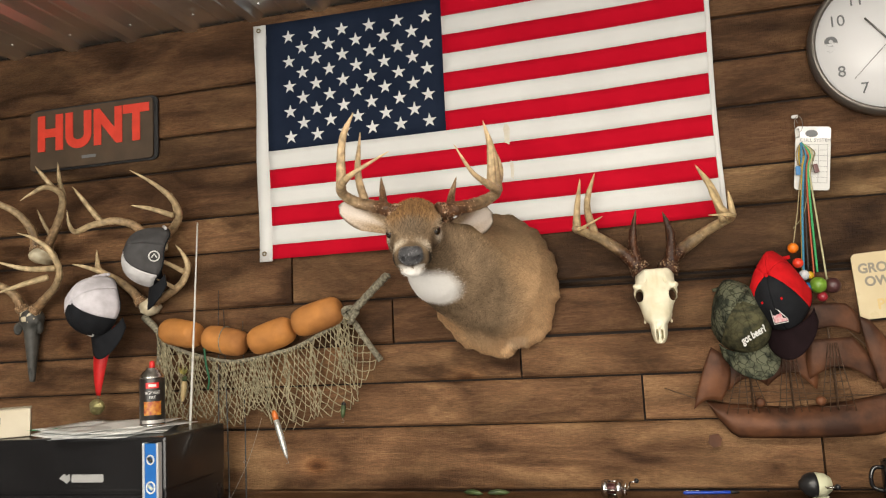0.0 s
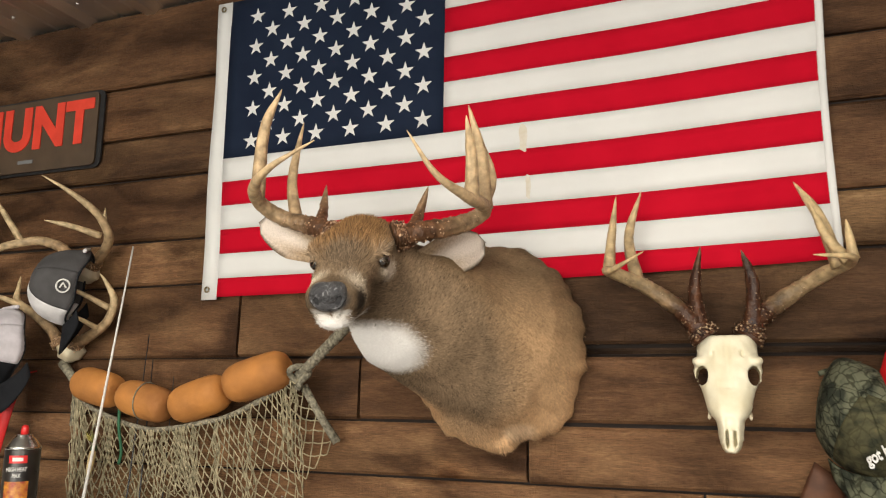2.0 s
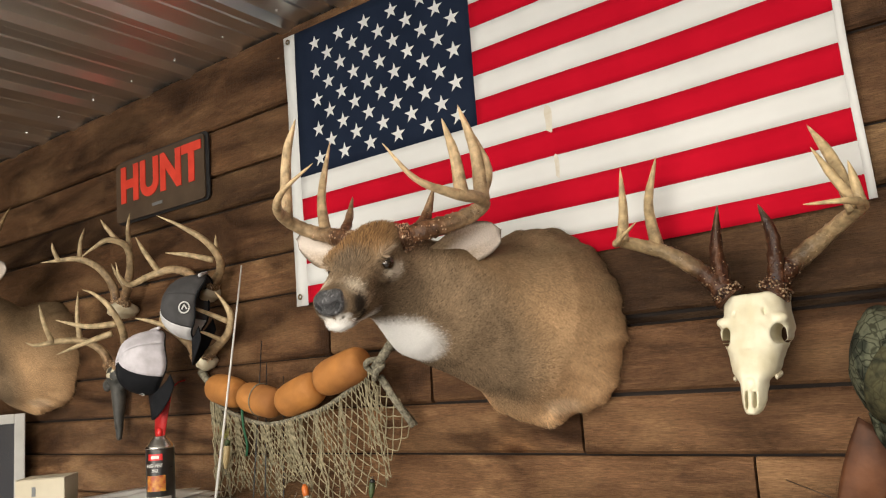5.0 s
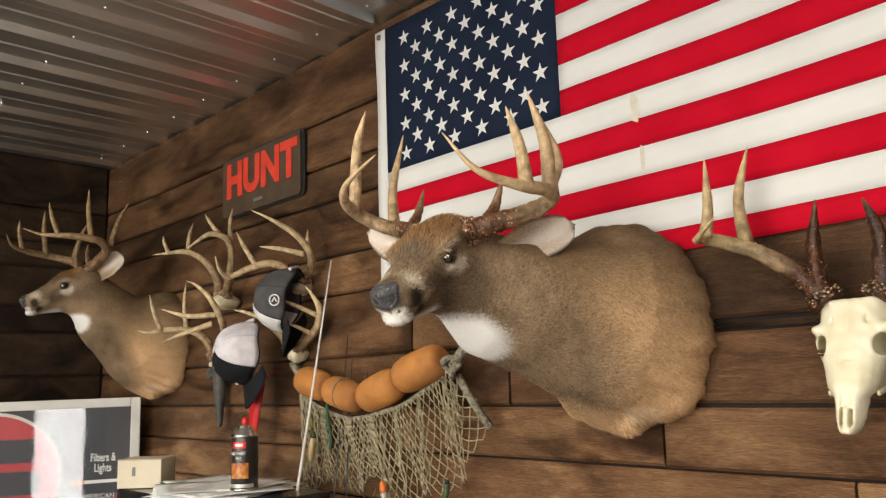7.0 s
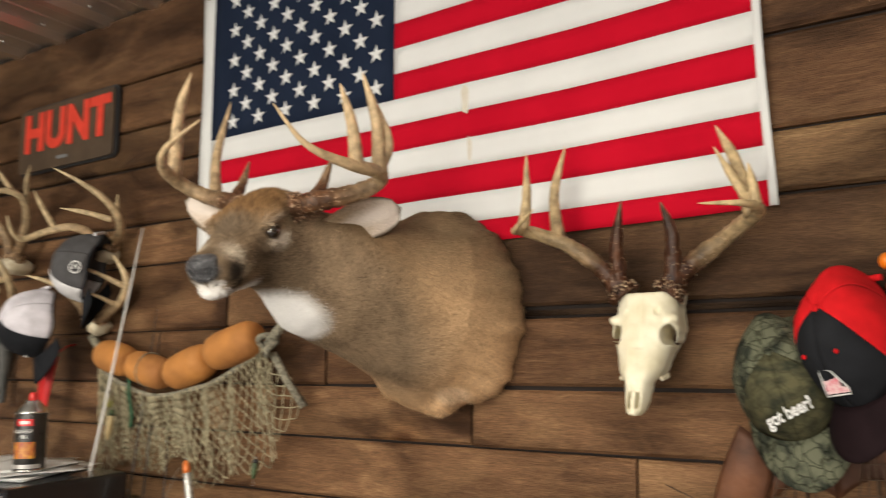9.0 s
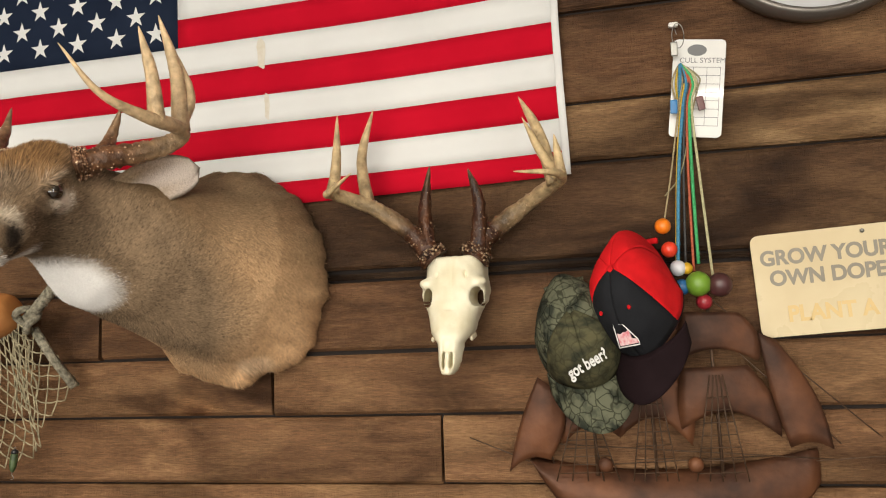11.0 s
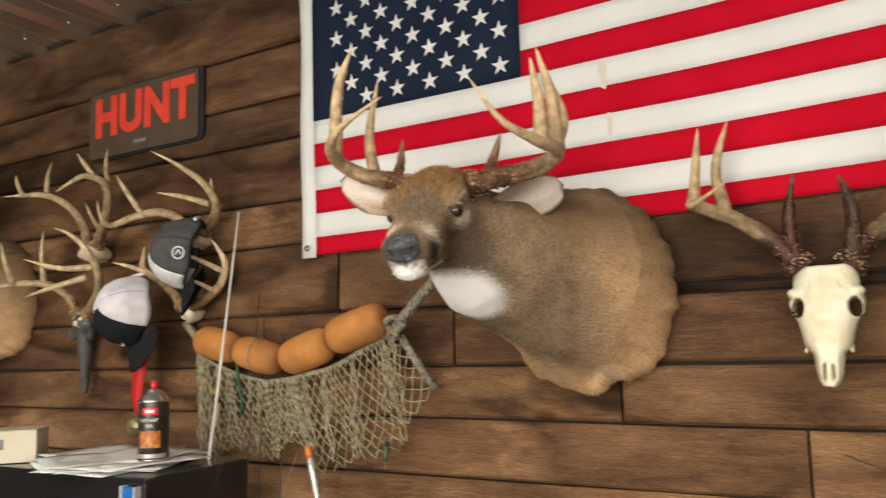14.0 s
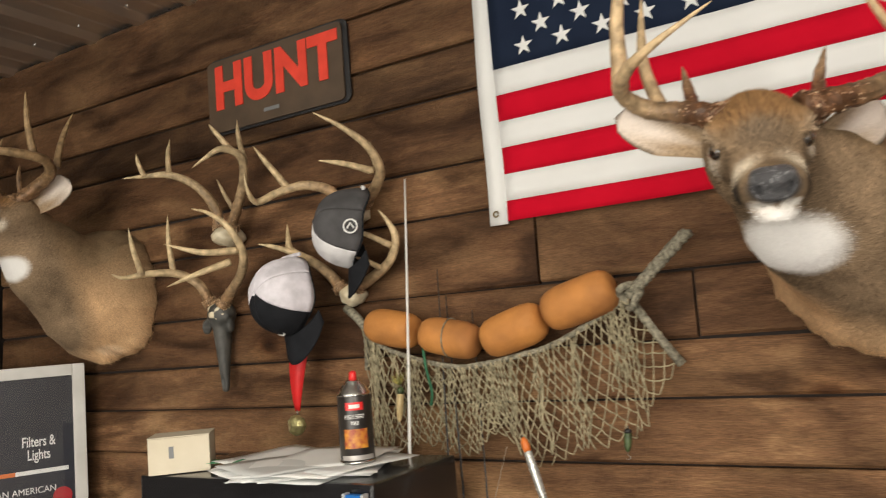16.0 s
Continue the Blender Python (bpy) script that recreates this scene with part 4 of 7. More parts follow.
# ---- bleached skull with antlers ----
def skull_mount():
    O = np.array((0.056, 2.10, 1.60))
    top = empty("skull_mount", "bleached deer skull with dark brown antlers hung on the wall", "deer skull", "skull mounts", at=tuple(O))

    def field(X, Y, Z):
        P = np.stack([X, Y, Z], -1)
        c = 0.056
        zs = (1.480, 1.498, 1.506, 1.520, 1.545, 1.553, 1.562, 1.585, 1.600, 1.612, 1.630, 1.645, 1.660, 1.690, 1.72)
        half = np.interp(P[..., 2], zs, (0.006, 0.013, 0.0175, 0.0205, 0.0225, 0.029, 0.035, 0.040, 0.045, 0.053, 0.0565, 0.054, 0.050, 0.051, 0.050))
        front = np.interp(P[..., 2], (1.48, 1.50, 1.55, 1.60, 1.64, 1.69, 1.72), (2.006, 2.008, 2.026, 2.052, 2.070, 2.088, 2.105))
        deep = np.interp(P[..., 2], (1.48, 1.505, 1.55, 1.556, 1.60, 1.69), (0.030, 0.034, 0.046, 0.075, 0.09, 0.095))
        ax = np.abs(P[..., 0] - c)
        face = front + 0.030 * np.clip(ax / half, 0, 1.2) ** 3.2 + 0.003 * np.exp(-(ax / 0.007) ** 2) * (P[..., 2] > 1.60)
        dx, dy, db, dt = (ax - half) * 0.8, (face - P[..., 1]) * 0.75, (P[..., 1] - front - deep) * 0.8, P[..., 2] - 1.692
        d = -smin(smin(smin(-dx, -dy, 0.006), -db, 0.008), np.minimum(-dt, (P[..., 2] - 1.497) * 0.9), 0.006)
        for k in (-1, 1):
            d = smin(d, ell(P, (c + k * 0.046, 2.092, 1.646), (0.012, 0.014, 0.009)), 0.008)
            d = np.maximum(d, -ell(P, (c + k * 0.0415, 2.11, 1.621), (0.0108, 0.09, 0.0175)))
            d = np.maximum(d, -ell(P, (c + k * 0.062, 2.110, 1.663), (0.013, 0.02, 0.012)))
            d = np.maximum(d, -ell(P, (c + k * 0.036, 2.055, 1.597), (0.005, 0.010, 0.010)))
            d = np.maximum(d, -ell(P, (c + k * 0.024, 2.076, 1.660), (0.0022, 0.012, 0.009)))
            d = np.maximum(d, -ell(P, (c + k * 0.050, 2.09, 1.578), (0.012, 0.05, 0.012)))
            d = np.maximum(d, -ell(P, (c + k * 0.0060, 2.010, 1.520), (0.0026, 0.04, 0.015)))
        d = np.maximum(d, -ell(P, (c, 2.016, 1.547), (0.0125, 0.017, 0.015)))
        d = d + 0.0006 * np.sin(P[..., 0] * 210 + P[..., 2] * 150) * np.sin(P[..., 2] * 120 + 4 * np.sin(P[..., 0] * 60)) 
        return d

    V, F = surface(field, (-0.02, 1.99, 1.48), (0.14, 2.19, 1.72), 0.0028)
    raw("skull", V - O, F, BONE, top, "bleached cream skull")
    for k in (-1, 1):
        for i in range(5):
            ball("tooth", 0.0042, BONE_OLD, top, "", Matrix.Translation(np.array((0.056 + k * 0.033, 2.102 - i * 0.0085, 1.556 - i * 0.001)) - O), 1, (0.8, 1, 1.25))
    dk = dict(dark=(0.055, 0.022, 0.010), light=(0.60, 0.45, 0.245), dark_until=0.72)
    rack(top, O, "dark-based deer antler", [(0.020, 2.104, 1.692), (-0.002, 2.104, 1.722), (-0.032, 2.104, 1.750), (-0.078, 2.094, 1.783), (-0.118, 2.069, 1.801), (-0.136, 2.034, 1.806), (-0.120, 1.979, 1.798), (-0.061, 1.926, 1.818)],
         [((-0.133, 2.036, 1.807), (-0.114, 2.018, 1.936), 0.0115, 0.6, (-0.129, 2.046, 1.860)), ((-0.089, 2.090, 1.790), (-0.079, 2.110, 1.966), 0.0125, 0.5, (-0.106, 2.116, 1.880)), ((0.014, 2.102, 1.704), (0.022, 2.104, 1.853), 0.0150, 0.0, (0.008, 2.112, 1.775))], seed=6, **dk)
    rack(top, O, "dark-based deer antler", [(0.094, 2.112, 1.692), (0.113, 2.122, 1.722), (0.140, 2.130, 1.745), (0.185, 2.122, 1.774), (0.228, 2.090, 1.796), (0.253, 2.041, 1.803), (0.243, 1.977, 1.802), (0.189, 1.936, 1.801)],
         [((0.240, 2.062, 1.798), (0.183, 2.110, 1.961), 0.0130, 0.55, (0.216, 2.080, 1.890)), ((0.250, 2.036, 1.803), (0.197, 2.022, 1.902), 0.0105, 0.65, (0.222, 2.048, 1.848)), ((0.254, 2.010, 1.803), (0.247, 2.005, 1.867), 0.009, 0.65, (0.251, 2.010, 1.835)), ((0.100, 2.112, 1.702), (0.090, 2.102, 1.842), 0.0150, 0.0, (0.106, 2.104, 1.780))], seed=7, **dk)


skull_mount()


def cap_mount(label, plate, beams, tone=1.0, skull=None, wide=0.035):
    """Antlers on a sawn skull plate against the boards."""
    O = np.array((plate[0], WALL - 0.004, plate[2]))
    top = empty("antler_mount", label, "antlers", "skull mounts", at=tuple(O))

    def field(X, Y, Z):
        P = np.stack([X, Y, Z], -1)
        d = ell(P, plate, (wide, max(0.03, WALL - plate[1] - 0.002), 0.026))
        for b, _ in beams:
            d = smin(d, cone(P, plate, b[0], 0.018, 0.013), 0.012)
        d = d + 0.003 * np.sin(P[..., 0] * 180) * np.sin(P[..., 2] * 210)
        return np.maximum(d, P[..., 1] - (WALL - 0.004))

    V, F = surface(field, (plate[0] - 0.08, plate[1] - 0.06, plate[2] - 0.06), (plate[0] + 0.08, WALL + 0.01, plate[2] + 0.09), 0.005)
    raw("skull_plate", V - O, F, BONE_OLD, top, "sawn bone skull plate")
    if skull:
        def g(X, Y, Z):
            P = np.stack([X, Y, Z], -1)
            d = cone(P, plate, skull, 0.029, 0.010)
            d = smin(d, ell(P, plate, (0.040, 0.036, 0.038)), 0.012)
            for k in (-1, 1):
                d = smin(d, ell(P, (plate[0] + k * 0.043, plate[1] - 0.014, plate[2] - 0.03), (0.012, 0.014, 0.022)), 0.008)
            for k in (-1, 1):
                d = np.maximum(d, -ell(P, (plate[0] + k * 0.032, plate[1] - 0.030, plate[2] - 0.03), (0.012, 0.022, 0.016)))
            d = np.maximum(d, -ell(P, (skull[0], skull[1] - 0.012, skull[2] + 0.02), (0.006, 0.012, 0.022)))
            return np.maximum(d, P[..., 1] - (WALL - 0.004))
        V, F = surface(g, (plate[0] - 0.07, plate[1] - 0.07, skull[2] - 0.03), (plate[0] + 0.07, WALL + 0.01, plate[2] + 0.07), 0.0055)
        raw("skull", V - O, F, BONE_GREY, top, "weathered dark grey skull")
    for i, (b, t) in enumerate(beams):
        rack(top, O, "pale tan antler", b, t, dark=(0.24 * tone, 0.145 * tone, 0.075 * tone), light=(0.62 * tone, 0.49 * tone, 0.29 * tone), r0=0.013, seed=int(plate[0] * -100) + i, dark_until=0.25)


cap_mount("wide tan antlers on a small skull plate", (-1.885, 2.135, 1.872), [
    ([(-1.865, 2.125, 1.895), (-1.825, 2.115, 1.95), (-1.785, 2.10, 2.01), (-1.762, 2.07, 2.06), (-1.775, 2.02, 2.075), (-1.80, 1.985, 2.05), (-1.819, 1.961, 2.026)],
     [((-1.765, 2.085, 2.05), (-1.819, 2.121, 2.179), 0.009, 0.5), ((-1.768, 2.05, 2.07), (-1.818, 2.021, 2.147), 0.009, 0.5), ((-1.84, 2.12, 1.93), (-1.862, 2.08, 2.02), 0.007, 0.3)]),
    ([(-1.905, 2.125, 1.895), (-1.915, 2.115, 1.96), (-1.955, 2.09, 2.02), (-2.02, 2.06, 2.055), (-2.075, 2.02, 2.055), (-2.11, 1.98, 2.05)],
     [((-2.03, 2.07, 2.05), (-2.067, 2.108, 2.173), 0.009, 0.5), ((-2.07, 2.02, 2.055), (-2.08, 2.004, 2.115), 0.008, 0.6)])], 0.88)
cap_mount("tan antlers on a weathered dark full skull", (-1.942, 2.150, 1.668), [
    ([(-1.915, 2.135, 1.70), (-1.86, 2.12, 1.735), (-1.79, 2.08, 1.765), (-1.738, 2.035, 1.81), (-1.745, 2.0, 1.87), (-1.79, 1.98, 1.91), (-1.844, 1.975, 1.929)],
     [((-1.745, 2.025, 1.815), (-1.862, 1.901, 1.838), 0.010, 0.6, (-1.79, 1.955, 1.812)), ((-1.775, 2.03, 1.79), (-1.862, 1.905, 1.735), 0.010, 0.6, (-1.82, 1.97, 1.765))]),
    ([(-1.965, 2.135, 1.70), (-1.985, 2.12, 1.75), (-2.02, 2.08, 1.785), (-2.06, 2.02, 1.79), (-2.09, 1.96, 1.78), (-2.10, 1.93, 1.79)],
     [((-2.03, 2.07, 1.785), (-2.051, 2.075, 1.953), 0.009, 0.5), ((-2.07, 2.0, 1.785), (-2.048, 1.946, 1.906), 0.009, 0.5)])], 1.0, (-1.935, 2.145, 1.470))
cap_mount("curved pale antlers on a skull plate behind a cap", (-1.470, 2.155, 1.878), [
    ([(-1.44, 2.145, 1.90), (-1.40, 2.14, 1.93), (-1.362, 2.11, 1.965), (-1.358, 2.06, 2.01), (-1.385, 2.00, 2.05), (-1.424, 1.953, 2.081)],
     [((-1.375, 2.10, 1.96), (-1.455, 2.00, 1.985), 0.009, 0.5), ((-1.37, 2.12, 1.95), (-1.40, 2.13, 2.04), 0.008, 0.5)]),
    ([(-1.50, 2.145, 1.90), (-1.54, 2.14, 1.945), (-1.60, 2.12, 1.965), (-1.655, 2.08, 1.95), (-1.675, 2.03, 1.925), (-1.665, 1.99, 1.945), (-1.66, 1.975, 1.985)],
     [((-1.635, 2.10, 1.96), (-1.731, 2.084, 2.084), 0.010, 0.5)])], 1.0)
cap_mount("small pale antlers on a skull plate", (-1.504, 2.165, 1.682), [
    ([(-1.48, 2.15, 1.70), (-1.43, 2.14, 1.715), (-1.375, 2.14, 1.75), (-1.346, 2.13, 1.80), (-1.352, 2.11, 1.84), (-1.367, 2.097, 1.867)],
     [((-1.36, 2.13, 1.785), (-1.435, 2.05, 1.835), 0.008, 0.5), ((-1.395, 2.135, 1.735), (-1.43, 2.08, 1.765), 0.007, 0.5)]),
    ([(-1.528, 2.15, 1.70), (-1.555, 2.145, 1.735), (-1.60, 2.13, 1.775), (-1.665, 2.13, 1.81), (-1.69, 2.15, 1.85), (-1.704, 2.165, 1.884)],
     [((-1.65, 2.13, 1.80), (-1.72, 2.07, 1.83), 0.008, 0.5)])], 1.05)

# ---- added shop lights under the ceiling, out of view ----
TUBE = bpy.data.materials.new("added_lamp_tube")
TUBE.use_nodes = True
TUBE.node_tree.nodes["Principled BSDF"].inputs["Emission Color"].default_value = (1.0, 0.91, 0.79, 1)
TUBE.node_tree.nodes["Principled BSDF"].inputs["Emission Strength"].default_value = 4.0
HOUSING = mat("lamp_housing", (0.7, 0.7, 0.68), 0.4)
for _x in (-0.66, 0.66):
    lamp = empty("added_shop_light", "white tube shop light added out of view under the steel ceiling", "ceiling light", "shop lights", at=(_x, 0.05, CEIL))
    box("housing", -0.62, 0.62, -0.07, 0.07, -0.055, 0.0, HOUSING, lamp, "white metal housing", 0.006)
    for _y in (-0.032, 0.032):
        tubes("tube", [([(-0.6, _y, -0.07), (0.6, _y, -0.07)], 0.013)], TUBE, lamp, "glowing tube of the added lamp", 10)

# ---- sign, clock, notice plates ----
BLACK = mat("black_plastic", (0.014, 0.014, 0.015), 0.35, dark=(0.02, 0.02, 0.021), scale=30, bump=0.05)
WHITE = mat("white_paint", (0.72, 0.71, 0.68), 0.45, dark=(0.64, 0.63, 0.6), scale=14)
RED_PAINT = mat("red_orange_paint", (0.74, 0.055, 0.028), 0.5, dark=(0.62, 0.042, 0.02), scale=18)
GREY_INK = mat("grey_ink", (0.16, 0.165, 0.17), 0.6)
CHROME = mat("chrome", (0.72, 0.72, 0.72), 0.18, 1.0)
DULL_METAL = mat("dull_metal", (0.32, 0.31, 0.29), 0.4, 1.0, dark=(0.2, 0.2, 0.19), scale=30)

sign = empty("hunt_sign", "brown metal sign reading HUNT in red-orange block letters", "sign", at=(-1.728, WALL - 0.012, 2.276))
brown_sign = mat("sign_brown", (0.085, 0.055, 0.032), 0.5, dark=(0.06, 0.038, 0.022), scale=12, bump=0.1)
outline("backing", rounded(0.492, 0.218, 0.022), 0.005, BLACK, sign, "black rounded backing", Matrix.Translation((0.006, 0, 0)))
outline("panel", rounded(0.478, 0.204, 0.014), 0.005, brown_sign, sign, "brown painted panel", Matrix.Translation((-0.002, -0.006, 0.0)))
words("lettering", "HUNT", 0.160, RED_PAINT, sign, pose(0.004, -0.0125, 0.016), 0.0012, 0.93, 0.0078, 1.06)
box("small_print", -0.035, 0.02, -0.0122, -0.0108, -0.078, -0.068, GREY_INK, sign, "tiny unreadable print", 0)


def clock():
    top = empty("wall_clock", "round white wall clock with grey numerals and dark rim", "clock", at=(0.690, WALL - 0.012, 2.243))
    R = 0.192
    face = mat("clock_face", (0.78, 0.78, 0.79), 0.35, dark=(0.74, 0.74, 0.75), scale=5)
    rimm = mat("clock_rim", (0.16, 0.145, 0.13), 0.3, 0.6)
    t = pose(0, 0, 0, 90)
    lathe("rim", [(R - 0.012, 0.0), (R, 0.004), (R + 0.002, 0.022), (R - 0.003, 0.040), (R - 0.012, 0.043), (R - 0.016, 0.034)], rimm, top, "dark brushed rim", 64, t, caps=False)
    lathe("face", [(0.001, 0.027), (R - 0.014, 0.027), (R - 0.014, 0.030), (0.001, 0.031)], face, top, "white dial", 64, t)
    for h in range(1, 13):
        a = radians(90 - 30 * h)
        big = h == 9
        words("numeral", str(h), 0.058 if big else 0.042, GREY_INK, top, pose(0.137 * math.cos(a), -0.0318, 0.137 * math.sin(a) + (0.006 if big else 0)), 0.0006, 1.15 if big else 1.0, 0.0016 if big else 0.0)
    for k, (ang, ln, w) in enumerate(((128, 0.085, 0.005), (35, 0.12, 0.004), (225, 0.13, 0.0014))):
        a = radians(ang)
        tubes("pointer", [([(0, -0.036 - 0.001 * k, 0), (ln * math.cos(a), -0.036 - 0.001 * k, ln * math.sin(a))], w / 2)], DULL_METAL, top, "thin metal pointer", 6)
    return top


clock()


def plate_grow():
    top = empty("garden_sign", "cream tin sign with grey and orange slogan lettering", "sign", m=pose(0.726, WALL - 0.012, 1.623, 0, -3, 0))
    cream = mat("cream_tin", (0.66, 0.56, 0.36), 0.28, dark=(0.58, 0.47, 0.28), scale=7, coat=0.3)
    orange = mat("faded_orange_ink", (0.64, 0.47, 0.21), 0.4)
    bar = mat("faded_grey_ink", (0.24, 0.215, 0.17), 0.45)
    outline("plate", rounded(0.345, 0.170, 0.014), 0.004, cream, top, "cream enamel plate")
    for txt, z, s, m_ in (("GROW YOUR", 0.044, 0.034, bar), ("OWN DOPE", 0.010, 0.034, bar), ("PLANT A", -0.050, 0.036, orange)):
        words("lettering", txt, s, m_, top, pose(-0.060 if txt != "PLANT A" else -0.060, -0.0046, z), 0.0003, 0.95, 0.0012)
    ball("nail", 0.004, DULL_METAL, top, "", Matrix.Translation((0.0, -0.006, 0.075)), 1)


plate_grow()


def cull_set():
    top = empty("cull_tags", "white cull card with coloured cords and floats on a clip", "fishing tags", m=pose(0.452, WALL - 0.010, 2.076))
    card = mat("laminated_card", (0.70, 0.70, 0.68), 0.25, dark=(0.64, 0.64, 0.62), scale=9, coat=0.4)
    pin = outline("pin", rounded(0.016, 0.008, 0.003), 0.006, WHITE, top, "white push pin", Matrix.Translation((0, -0.004, 0.0)))
    c = pose(0.032, -0.010, -0.117, 0, 7, 0)
    outline("card", rounded(0.086, 0.170, 0.008), 0.002, card, top, "laminated white card", c)
    words("lettering", "CULL SYSTEM", 0.0125, GREY_INK, top, c @ pose(0.006, -0.0024, 0.048), 0.0002)
    outline("logo", [(0.016 * math.cos(a), 0.010 * math.sin(a)) for a in np.linspace(0, 2 * math.pi, 24)[:-1]], 0.0004, GREY_INK, top, "dark oval emblem", c @ Matrix.Translation((-0.004, -0.0022, 0.066)))
    bm = bmesh.new()
    for i in range(8):
        box_bm(-0.030, 0.036, -0.0026, -0.0022, 0.036 - i * 0.0145, 0.0368 - i * 0.0145, bm=bm)
    for x in (-0.030, -0.008, 0.014, 0.036):
        box_bm(x - 0.0004, x + 0.0004, -0.0026, -0.0022, -0.0655, 0.0365, bm=bm)
    tagged(part("ruled_table", bm, GREY_INK, top, "printed table lines", True, c), "printed table lines", kind="stuff")
    ring = [(0.006 + 0.010 * math.cos(a), -0.014, -0.022 + 0.022 * math.sin(a)) for a in np.linspace(0, 2 * math.pi, 20)]
    tubes("wire_ring", [(ring, 0.0008), ([(0, -0.006, 0), (0.002, -0.012, -0.01), (0.004, -0.014, -0.02)], 0.0008)], DULL_METAL, top, "thin steel wire ring", 5)
    cols = [("tan", (0.42, 0.33, 0.18), -0.040, -0.352, 0.0016), ("yellow", (0.62, 0.42, 0.03), -0.024, -0.425, 0.0018), ("blue", (0.05, 0.25, 0.42), -0.022, -0.432, 0.0032), ("dark", (0.05, 0.05, 0.05), -0.008, -0.415, 0.0022), ("rust", (0.50, 0.11, 0.05), 0.004, -0.43, 0.0024), ("green", (0.05, 0.42, 0.14), 0.012, -0.418, 0.0030), ("cream", (0.55, 0.52, 0.30), 0.034, -0.440, 0.0026), ("olive", (0.30, 0.27, 0.15), -0.034, -0.30, 0.0014)]
    cords = {}
    for i, (nm, c0, x1, z1, r) in enumerate(cols):
        m_ = mat("cord_" + nm, c0, 0.6, dark=tuple(x * 0.65 for x in c0), scale=260, bump=0.4, bscale=500)
        cords[nm] = c0
        x0 = -0.006 + 0.0035 * i
        loop = [(x0, -0.020, -0.135), (x0 - 0.004 + 0.003 * i, -0.026, -0.105), (0.006, -0.020, -0.075), (x0 + 0.012, -0.026, -0.11), (x0 + 0.004, -0.022, -0.150), (x0 + (x1 - x0) * 0.45, -0.022 - 0.002 * (i % 3), -0.26), (x1, -0.018 - 0.003 * (i % 3), z1)]
        tubes("cord", [(spline(loop, 7), r)], m_, top, nm + " braided cord", 6)
    clip_b = mat("clip_blue", (0.02, 0.17, 0.42), 0.4)
    clip_m = mat("clip_maroon", (0.13, 0.05, 0.05), 0.4)
    for m_, x, rz in ((clip_b, -0.004, 8), (clip_m, 0.010, -30), (DULL_METAL, -0.004, -4)):
        z = -0.150 if m_ is not DULL_METAL else -0.05
        box("clip", -0.006, 0.006, -0.034, -0.026, z - 0.012, z + 0.012, m_, top, "small plastic clip", 0.003, pose(x, 0, 0, 0, rz * 0.3, 0))
    for nm, c0, x, z, r in (("orange", (0.80, 0.20, 0.01), -0.042, -0.352, 0.0135), ("red", (0.72, 0.05, 0.02), -0.034, -0.392, 0.0135), ("white", (0.62, 0.62, 0.66), -0.022, -0.424, 0.0135), ("blue", (0.02, 0.12, 0.30), -0.018, -0.456, 0.0135), ("green", (0.16, 0.30, 0.03), 0.008, -0.452, 0.021), ("maroon", (0.075, 0.028, 0.028), 0.042, -0.455, 0.020), ("dark_red", (0.30, 0.02, 0.03), 0.016, -0.482, 0.013), ("yellow", (0.62, 0.36, 0.02), -0.008, -0.425, 0.010)):
        ball("float_ball", r, mat("ball_" + nm, c0, 0.35, dark=tuple(x * 0.8 for x in c0), scale=40), top, nm.replace("_", " ") + " plastic float ball", pose(x, -0.024 - r * 0.6, z), 3)


cull_set()


